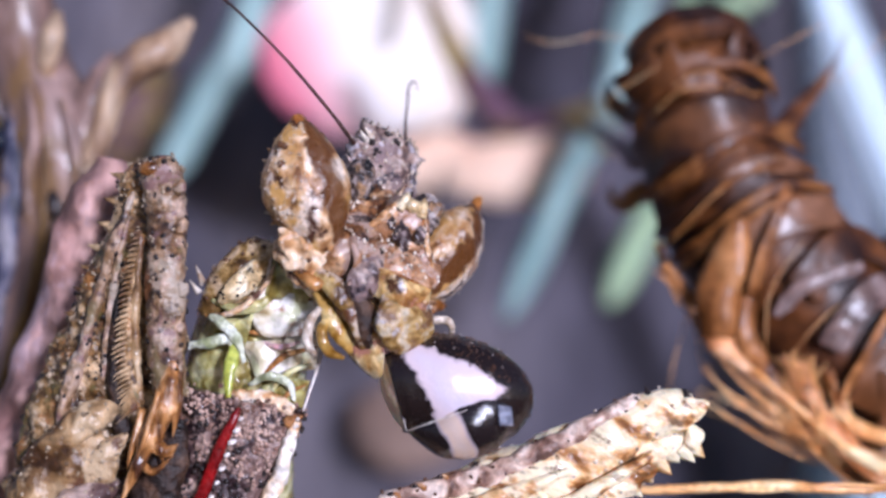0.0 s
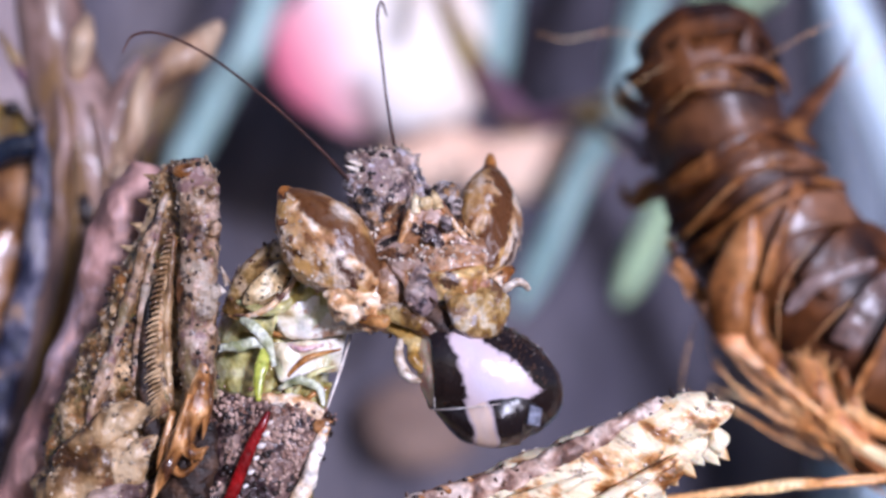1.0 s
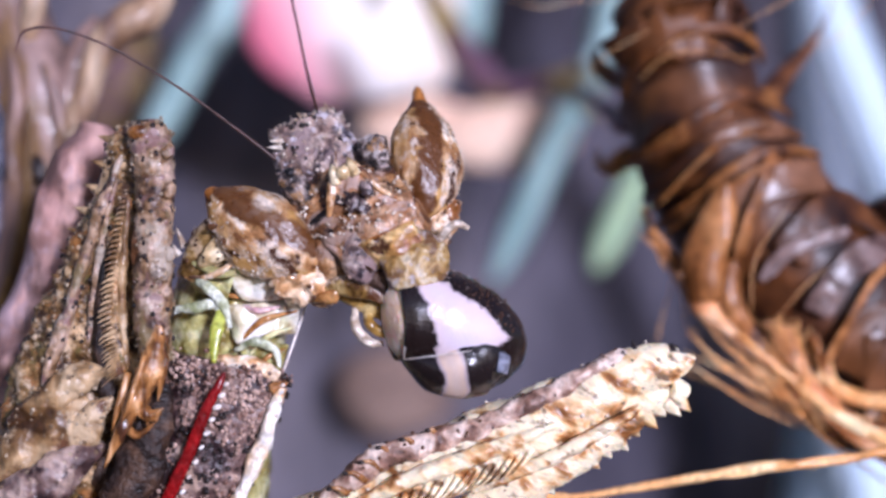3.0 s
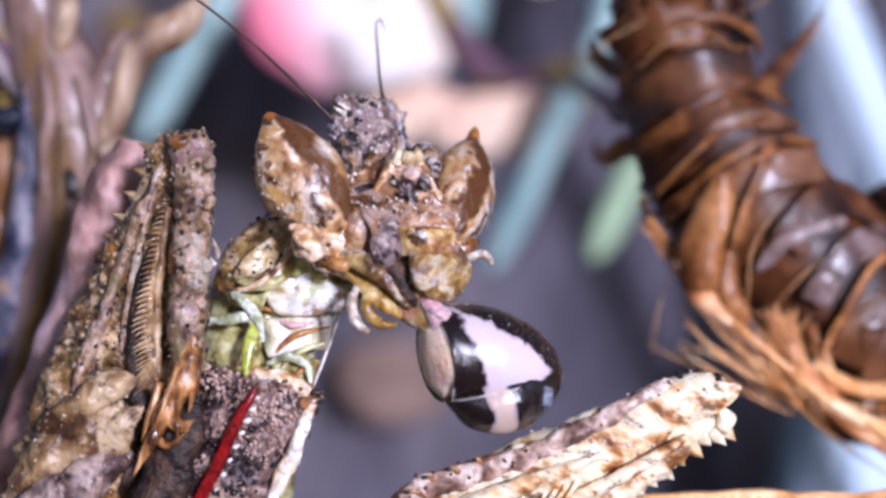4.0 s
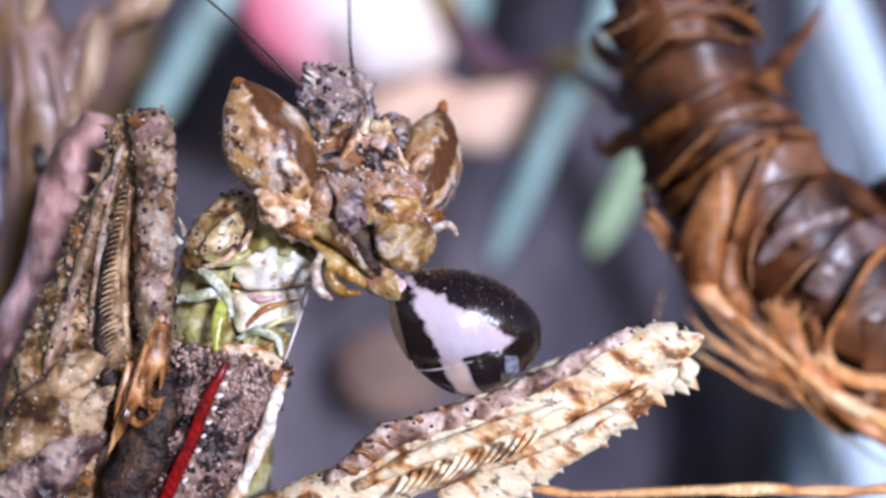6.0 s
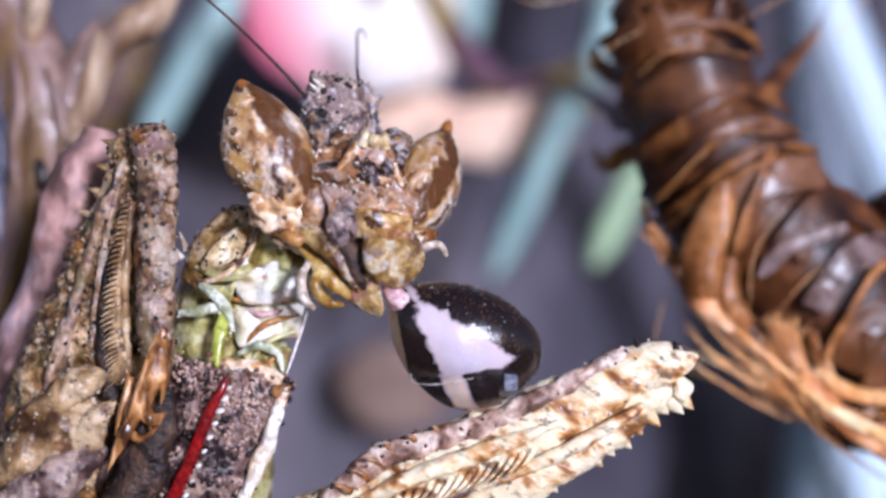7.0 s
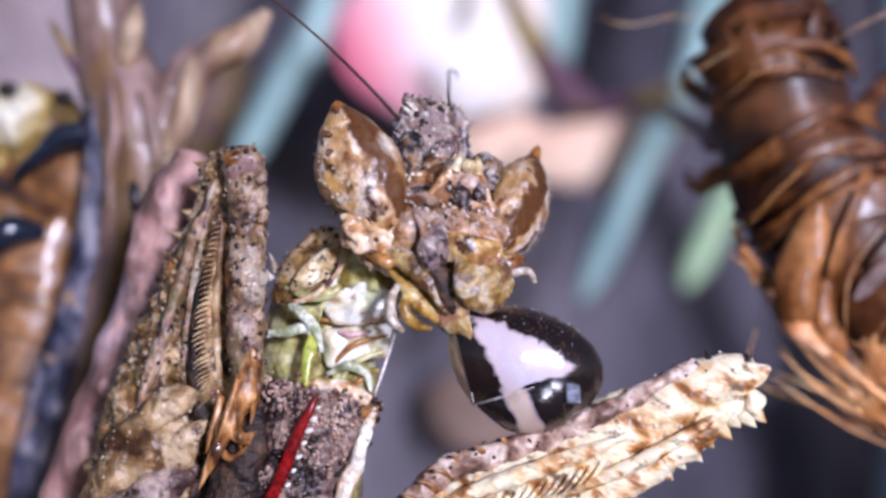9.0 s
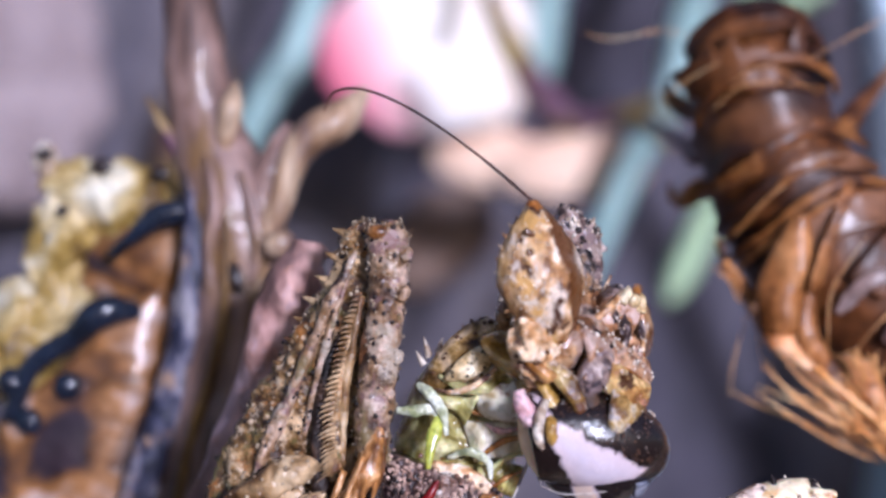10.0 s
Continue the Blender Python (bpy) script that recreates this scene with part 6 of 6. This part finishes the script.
    for pts, r, mt in (([V((-1.4, -0.9, -2.95)), V((-1.1, -1.4, -3.1)), V((-0.75, -1.75, -3.32)), V((-0.35, -2.0, -3.75)), V((-0.05, -2.05, -4.1))], [(0.2, 0.12), (0.24, 0.14), (0.24, 0.13), (0.18, 0.1), (0.05, 0.04)], M_OLIVE),
                       ([V((-1.3, -0.6, -3.15)), V((-0.9, -1.2, -3.5)), V((-0.5, -1.6, -3.95)), V((-0.1, -1.8, -4.3))], [(0.1, 0.08), (0.18, 0.12), (0.24, 0.14), (0.06, 0.05)], M_GOLD)):
        bm = bmesh.new()
        tube(bm, pts, r, rings=34, seg=18, rough=0.14, freq=2.5)
        part("maxilla", bm, mt, head, "olive gold jaw part")
    for pts, r, mt in (([V((-0.75, -1.4, -3.8)), V((-0.88, -1.6, -4.15)), V((-0.62, -1.7, -4.45)), V((-0.25, -1.8, -4.45))], [0.1, 0.13, 0.12, 0.05], M_GOLD),
                       ([V((-1.0, -1.3, -3.7)), V((-1.18, -1.45, -4.1)), V((-1.02, -1.55, -4.5)), V((-0.8, -1.6, -4.62))], [0.08, 0.11, 0.1, 0.05], M_GRAIN),
                       ([V((0.9, -1.9, -3.15)), V((1.2, -2.2, -2.95)), V((1.55, -2.3, -2.85)), V((1.78, -2.3, -3.05))], [0.07, 0.1, 0.09, 0.05], M_GRAIN),
                       ([V((-1.7, -0.9, -3.15)), V((-1.4, -1.25, -3.25)), V((-1.05, -1.4, -3.15))], [0.1, 0.15, 0.08], M_AMBER)):
        bm = bmesh.new()
        tube(bm, pts, r, rings=22, seg=10, rough=0.35, freq=5)
        part("palp", bm, mt, head)
    ants = []
    for foot, pts in ((V((-0.95, 0.2, -0.1)), [V((0, 0, 0)), V((-0.75, 0.2, 0.7)), V((-2.0, 0.4, 1.7)), V((-3.3, 0.6, 2.55)), V((-4.4, 0.8, 3.0)), V((-5.1, 0.9, 2.95)), V((-5.35, 0.9, 2.5))]),
                      (V((0.42, 0.4, 0.45)), [V((0, 0, 0)), V((-0.02, 0.1, 0.5)), V((-0.08, 0.2, 1.3)), V((-0.14, 0.25, 2.2)), V((-0.2, 0.3, 3.1)), V((-0.05, 0.35, 3.55)), V((0.1, 0.35, 3.2))])):
        bm = bmesh.new()
        tube(bm, pts, [0.05, 0.04] + [0.03] * (len(pts) - 3) + [0.012], rings=110, seg=8, rough=0.25, freq=9)
        ants.append((part("antenna", bm, M_HAIR, head, "thin dark jointed antenna", m=Matrix.Translation(foot)), foot))
    return head, ants


def eye_skin(s):
    """Blotched outer half, smooth brown stripe on the inner half."""
    m = surface("compound_eye", [(0.3, (0.16, 0.07, 0.03)), (0.42, (0.4, 0.22, 0.1)), (0.54, (0.6, 0.42, 0.26)), (0.68, (0.8, 0.69, 0.57))], scale=2.2, stretch=(1, 1, 0.75), rough=0.28, bump=0.05, grain=6, coat=0.2, glaze=0.06,
                spots=[((0.05, 0.018, 0.012), 2.2, 0.02)], warp=0.5, tints=[((0.52, 0.31, 0.12), 1.1, 0.3), ((0.7, 0.58, 0.48), 1.5, 0.12), ((0.055, 0.022, 0.012), 1.8, 0.14)])
    n, link = m.node_tree.nodes, m.node_tree.links.new
    bsdf = n["Principled BSDF"]
    old = bsdf.inputs["Base Color"].links[0].from_socket
    where = next(k for k in n if k.bl_idname == "ShaderNodeTexCoord").outputs["Object"]
    dot = n.new("ShaderNodeVectorMath")
    dot.operation = "DOT_PRODUCT"
    dot.inputs[1].default_value = (-s * 1000, 0, 220)
    link(where, dot.inputs[0])
    nz = n.new("ShaderNodeTexNoise")
    nz.inputs["Scale"].default_value = 2500
    link(where, nz.inputs["Vector"])
    add = n.new("ShaderNodeMath")
    add.operation, add.inputs[1].default_value = "MULTIPLY_ADD", 0.5
    link(nz.outputs["Fac"], add.inputs[0]), link(dot.outputs["Value"], add.inputs[2])
    cr = n.new("ShaderNodeValToRGB")
    el = cr.color_ramp.elements
    el[0].position, el[0].color = 0.0, (0, 0, 0, 1)
    el[1].position, el[1].color = 1.0, (0.4, 0.4, 0.4, 1)
    for p, c in ((0.6, 0), (0.64, 1), (0.8, 0.9), (0.86, 0.25)) if s < 0 else ((0.54, 0), (0.58, 1), (0.76, 1), (0.82, 0.2)):
        e = el.new(p)
        e.color = (c, c, c, 1)
    rng = n.new("ShaderNodeMapRange")
    rng.inputs["From Min"].default_value, rng.inputs["From Max"].default_value = -1.0, 1.4
    link(add.outputs[0], rng.inputs["Value"])
    link(rng.outputs[0], cr.inputs[0])
    mix = n.new("ShaderNodeMix")
    mix.data_type = "RGBA"
    link(cr.outputs[0], mix.inputs[0]), link(old, mix.inputs[6])
    mix.inputs[7].default_value = (0.105, 0.038, 0.009, 1)
    link(mix.outputs[2], bsdf.inputs["Base Color"])
    return m


M_EYES = {-1: eye_skin(-1), 1: eye_skin(1)}
HEAD, ANTENNAE = mantis_head()


# ---- the prey ----
def pied(name, tests, dark, pale, wobble=0.3, freq=2.4):
    """Pale where every test (direction, limit) along the thing's own axes holds, in mm, with a ragged border."""
    m = banded(name, [(-0.5, dark), (0.0, dark), (0.045, (0.45, 0.36, 0.38)), (0.1, pale[0]), (1.0, pale[1])], (0, 0, 0), wobble, 2, 0.2, coat=0.8, freq=freq, bump=0.012)
    n, link = m.node_tree.nodes, m.node_tree.links.new
    where = next(k for k in n if k.bl_idname == "ShaderNodeTexCoord").outputs["Object"]
    total = next(k for k in n if k.bl_idname == "ShaderNodeMath" and k.operation == "ADD" and k.inputs[0].is_linked and k.inputs[1].is_linked)
    last = None
    for way, limit in tests:
        dot = n.new("ShaderNodeVectorMath")
        dot.operation = "DOT_PRODUCT"
        dot.inputs[1].default_value = [1000 * c for c in way]
        link(where, dot.inputs[0])
        far = n.new("ShaderNodeMath")
        far.inputs[1].default_value = -limit
        link(dot.outputs["Value"], far.inputs[0])
        if last is not None:
            least = n.new("ShaderNodeMath")
            least.operation = "MINIMUM"
            link(last, least.inputs[0]), link(far.outputs[0], least.inputs[1])
            last = least.outputs[0]
        else:
            last = far.outputs[0]
    link(last, total.inputs[0])
    return m


def prey():
    """A pied abdomen about its own middle: x runs from the bitten end to the tail, z to the dark back."""
    root = empty("prey_insect", V((0, 0, 0)), "black and white glossy insect abdomen being eaten", "insect prey")
    m_front = pied("pied_cuticle", [((-0.475, 0, -0.88), -0.43), ((0.9, 0, 0.43), -0.84), ((-0.8, 0, 0.6), -0.8)], (0.014, 0.008, 0.007), ((0.68, 0.55, 0.58), (0.66, 0.62, 0.76)))
    m_hind = pied("pied_tail", [((0.85, 0, 0.5), -0.86), ((-0.85, 0, -0.5), 0.36)], (0.014, 0.009, 0.009), ((0.62, 0.46, 0.36), (0.66, 0.62, 0.7)), wobble=0.1)
    # the upper plate, open at the bitten end and along its straight lower rim
    bm, pick = bmesh.new(), []
    tube(bm, [V((-1.46, 0, 0.1)), V((-1.2, 0, 0.17)), V((-0.8, 0, 0.22)), V((-0.3, 0, 0.2)), V((0.3, 0, 0.1)), V((0.8, 0, -0.08)), V((1.18, 0, -0.28)), V((1.42, 0, -0.42)), V((1.52, 0, -0.48))],
         [(0.97, 0.8), (1.04, 0.9), (1.08, 0.97), (1.1, 1.04), (1.03, 1.0), (0.88, 0.86), (0.66, 0.64), (0.36, 0.36), (0.05, 0.05)], rings=80, seg=72, rough=0.02, freq=2.0, cap=False, pick=pick)
    near = [f for f in bm.faces if f.calc_center_median().x < 0.15]
    near = list({e for f in near for e in list(f.verts) + list(f.edges)}) + near
    bmesh.ops.bisect_plane(bm, geom=near, plane_co=V((-1.1, 0, -0.88)), plane_no=V((-0.3, -0.1, 0.95)).normalized(), clear_inner=True)
    edge = [e for e in bm.edges if e.is_boundary]
    made = bmesh.ops.extrude_edge_only(bm, edges=edge)
    for v in made["geom"]:
        if isinstance(v, bmesh.types.BMVert):
            v.co = v.co * 0.95 + V((0.03, 0, 0.03))
    part("front_segment", bm, m_front, root, "large segment, white patch between black")
    # pale rims of the plate: below, and at the bitten end
    for pts, r in (([V((-1.16, -0.3, -0.86)), V((-0.8, -0.68, -0.8)), V((-0.35, -0.86, -0.68)), V((0.1, -0.96, -0.54))], 0.016),
                   ([V((-1.7, -0.1, 0.95)), V((-1.58, -0.6, 0.55)), V((-1.42, -0.78, 0.05)), V((-1.26, -0.55, -0.5)), V((-1.16, -0.3, -0.86))], 0.018)):
        bm = bmesh.new()
        tube(bm, pts, [r * 0.5] + [r] * (len(pts) - 2) + [r * 0.4], rings=40, seg=6)
        part("segment_rim", bm, M_WHITE, root, "thin pale rim of the segment")
    # the next segment, lower and further in
    bm = bmesh.new()
    tube(bm, [V((-1.15, 0.1, -0.65)), V((-0.85, 0, -0.82)), V((-0.4, 0, -0.84)), V((0.1, 0, -0.66)), V((0.6, 0, -0.42)), V((1.0, 0, -0.46)), V((1.28, 0, -0.55)), V((1.42, 0, -0.6))],
         [(0.08, 0.2), (0.22, 0.4), (0.54, 0.68), (0.76, 0.88), (0.8, 0.86), (0.66, 0.66), (0.36, 0.36), (0.05, 0.05)], rings=60, seg=44, rough=0.05, freq=2.4)
    part("hind_segment", bm, m_hind, root, "banded hind segment under the rim")
    bm = bmesh.new()
    sheet(bm, ([V((0.74, -0.86, -0.42)), V((0.76, -0.81, -0.6)), V((0.78, -0.72, -0.82))], [V((1.03, -0.74, -0.44)), V((1.06, -0.66, -0.6)), V((1.08, -0.54, -0.8))]), 0.1, puff=0.03, step=10, rough=0.02, freq=3)
    part("tail_plate", bm, M_TAILPLATE, root, "glossy grey-blue plate on the tail")
    # flesh in the open end and the shred that runs to the jaws
    bm = bmesh.new()
    blob(bm, V((-1.26, 0.0, 0.12)), (0.42, 0.8, 0.95), (0, -17, 0), rough=0.1, freq=2.2, level=4)
    part("flesh", bm, M_CREAM, root, "cream flesh in the bitten end")
    bm = bmesh.new()
    tube(bm, [V((-1.35, -0.2, 0.62)), V((-1.5, -0.35, 0.85)), V((-1.66, -0.38, 1.02)), V((-1.78, -0.3, 1.2)), V((-1.85, -0.2, 1.4))], [0.34, 0.28, 0.22, 0.18, 0.1], rings=34, seg=20, rough=0.25, freq=3.0)
    tube(bm, [V((-1.4, -0.55, 0.7)), V((-1.6, -0.6, 0.85)), V((-1.85, -0.5, 0.98))], [0.05, 0.1, 0.05], rings=16, seg=10, rough=0.2, freq=2.5)
    part("torn_flesh", bm, M_FLESH, root, "pink torn flesh at the bitten end")
    rng = random.Random(4)
    back = [k for k in pick if k[1].y < 0.1 and k[0].z + 0.54 * k[0].x > 0.5 and k[0].z > 0.0 and k[0].x < 1.0]
    stuff(part("pale_speckling", scatter(back, 34, 0.022, 51, tall=0.25), M_WHITE, root))
    stuff(part("bristles", scatter(back, 260, 0.024, 52), M_UMBER, root))
    return root


PREY = prey()


# ---- everything that moves ----
PLANT = [(0, -1.5, -13), (0.5, -21, -28), (0.8, -21, -25), (0.9, 20, -5), (1, 30.5, -1), (1.1, -8, -18), (1.5, -6, -22), (2, 7, -12), (2.5, 17, -6.5), (2.7, 5, -17), (3.3, -5, -5), (3.8, 1, 6), (3.9, 30, 18), (4, 56.5, 29), (4.2, 82, 45), (4.5, 86, 54), (4.6, 50, 30), (4.7, 32, 18), (4.8, 2, 2), (5, 0, 0), (5.5, 0, 0),
         (6.2, 2, 0), (7, 4, 1), (7.5, 18, 7), (8, 24, 5), (8.5, -7, 0), (9, 1, -2.5), (9.5, 37, 7.5), (9.7, 8, 14), (9.8, 80, 45), (10, 207, 115)]
# time, roll of the body on its feet, sideways shift
LEAN = [(0, -1, 0), (1, 0, 0), (2.7, 0, 0), (3.8, 0, 0), (4, 2.5, 0), (4.5, 4, 0), (4.8, 0, 0), (9.5, 0, 0), (9.8, 2, 14), (10, 6, 38)]
ARM_OFF = [(0, -23.5, 36), (0.5, -25, 26), (1, -32.5, 35), (1.5, -36, 12), (2, -37, 11), (2.5, -30, 9.5), (3.3, -12, 25), (4, 4.5, 47), (4.5, 6, 58), (5, 8, 17), (5.5, 0, 0), (7, -20, 8), (7.5, -18, 15), (8, -27, 13),
           (8.5, -33, 6), (9, -54, -8.5), (9.5, -83, 1.5), (10, -120, 66)]
# time, shift of the head against the body, roll, turn, nod
HEAD_OFF = [(0, 64.5, 35, 24, 38, 0), (0.5, 16, 32.5, 3.5, 35, 0), (1, 5.5, 52, -9.5, 30, 3), (1.5, -33, 44.5, -14.9, 21, 6), (2, -36.5, 51.5, -18, 21, 7), (2.5, -52, 59.5, -25, 18, 9), (2.7, -60, 81, -32, 12, 10),
            (3.2, -45, 40, -18, 22, 6), (3.8, -20, -5.5, -2, 31, 0), (4, 4, 10, 3.3, 33, 0), (4.5, 12.5, 25, 0, 35, 0), (5, 0, 3, 1.3, 35, 0), (5.5, 0, 0, 2.5, 35, 0), (7, 6, -9.5, 9.9, 33, 0), (7.5, 12, -4, 9.8, 33, 0),
            (8, 11.5, -5.5, 10.4, 34, 0), (8.5, 8.5, -19.5, 12.2, 33, 0), (9, 14, -5, 11.8, 35, 0), (9.5, 51, 18.5, 27.7, 44.4, -12), (9.7, 100, 44, 33, 49, -13), (10, 106, 73, 38, 54, -15)]
# time, shift of the prey, roll, spin about its length, turn
PREY_OFF = [(0, -41, 14, 0, -16, 3), (0.5, -60, -20, 10, -13, 5), (0.8, -57, -22, 10, -13, 5), (1, -5, -1, 12, -11, 8), (1.5, -41, -40, 10, -12, 8), (2, -21, -26, 10, -13, 9), (2.5, -9, -25, 13, -17, 11), (2.7, -19, -34, 13, -17, 12),
            (3.3, -24, -24, 11, -17, 18), (3.8, -24, -8, 9, -17, 23), (4, 49, 51, 9, -17, 25), (4.2, 60, 57, 12, -17, 28), (4.5, 86, 72, 17, -17, 32), (4.7, 13, 6, 11, -12, 24), (5, 2, 8, 6, -7, 14), (5.5, 1, -1, 0, 0, -1),
            (6.2, 0, -4, 3, 4, 1), (7, 1, -3, 4.5, 6, 2), (7.5, 21, 4, 2.5, 5, 1), (8, 17, 4, 1, 6, 1), (8.5, -31, -2, 1.5, 6, 4), (9, -51, -3, 1.5, -12, 2), (9.2, -46, -14, 1, 4, 2), (9.5, -48, -22, 0, 22, 2), (9.7, -30, -14, 0, 24, 5), (9.8, 38, 32, 1, 25, 7), (10, 95, 107, 2, 25, 9)]
# time, tilt of the shorter antenna away from the lens
FEELER = [(0, 64), (0.5, 31), (1, 0), (2.7, 0), (4, 45), (4.5, 50), (5.5, 38), (7, 60), (8, 66), (9, 68), (9.5, 74), (10, 81)]
# time, swing of the longer antenna away from the lens, lift
LONG_FEELER = [(0, 0, 3), (0.5, 22, 9), (1, 30, 7), (1.5, 20, 2), (2.5, 0, 0), (2.7, 0, 0), (9, 0, 0), (9.5, 12, 0), (10, 34, 0)]
CORD_OFF = [(0, 0, -100, 0), (1, 0, -146, -5.5), (2, 0, -199, -9), (2.7, 0, -180, -9), (3.8, 0, 0, 0), (5.5, 0, 0, 0), (7, 0, 10, 0), (8.5, 0, 10, 0), (9, 20, -40, 0), (10, 40, -20, 0)]


def motions():
    def glide(rows, t):
        """The shift of the plant at a time between its rows."""
        for a, b in zip(rows, rows[1:]):
            if a[0] <= t <= b[0]:
                f = (t - a[0]) / (b[0] - a[0])
                return [p + (q - p) * f for p, q in zip(a[1:], b[1:])]

    def shift(du, dv, d):
        return V((du * d / SHEET, 0, -dv * d / SHEET)) * MM

    hinge = at(385, 612, REST) * MM

    def body(t):
        du, dv = glide(PLANT, t)
        roll, aside = glide(LEAN, t)
        return Matrix.Translation(hinge + shift(du + aside, dv, REST)) @ pose(0, 0, 0, 0, roll, 0) @ Matrix.Translation(MANTIS_AT * MM - hinge)

    def free(p, t, du, dv):
        """A pose without the body's lean, in the body's space."""
        pu, pv = glide(PLANT, t)
        return body(t).inverted() @ Matrix.Translation(p * MM + shift(du + pu, dv + pv, REST))

    walk(MANTIS, [(t, body(t)) for t, du, dv in PLANT])
    for ob in (STEM, INSECT):
        walk(ob, [(t, Matrix.Translation((ORIGIN[ob] * MM + shift(du, dv, 34.4)) * BEHIND)) for t, du, dv in PLANT])
    walk(ARM, [(t, free(ARM_AT, t, du, dv)) for t, du, dv in ARM_OFF])
    walk(HEAD, [(t, free(at(611, 162, 30.6), t, du, dv) @ pose(0, 0, 0, 0, roll, 0) @ pose(0, 0, 0, 0, 0, turn) @ pose(0, 0, 0, nod, 0, 0)) for t, du, dv, roll, turn, nod in HEAD_OFF])
    for ob, foot in ANTENNAE:
        walk(ob, [(t, Matrix.Translation(foot * MM) @ pose(0, 0, 0, 0, -0.8 * roll, 35 - turn) @ pose(0, 0, 0, 0, 0, -35) @ (pose(0, 0, 0, -glide(FEELER, t)[0], 0, 0) if foot.x > 0 else pose(0, 0, 0, 0, glide(LONG_FEELER, t)[1], -glide(LONG_FEELER, t)[0])) @ pose(0, 0, 0, 0, 0, 35)) for t, du, dv, roll, turn, nod in HEAD_OFF])
    rows = []
    for t, du, dv, roll, spin, turn in PREY_OFF:
        rows.append((t, Matrix.Translation(at(832, 588, 29.5) * MM + shift(du, dv, 29.6)) @ pose(0, 0, 0, 0, roll, 0) @ pose(0, 0, 0, spin, 0, turn)))
    walk(PREY, rows)
    # the neck stretches after the head
    walk(NECK, [(t, Matrix.Translation(shift(du, dv, REST))) for t, du, dv in ((0, 12, 4), (0.5, 0, 0), (9.2, 0, 0), (9.5, 16, 4), (9.7, 30, 8), (10, 46, 14))])
    walk(CORD, [(t, Matrix.Translation(ORIGIN[CORD] * MM + shift(du, dv, 33)) @ pose(0, 0, 0, 0, roll, 0)) for t, du, dv, roll in CORD_OFF])


motions()
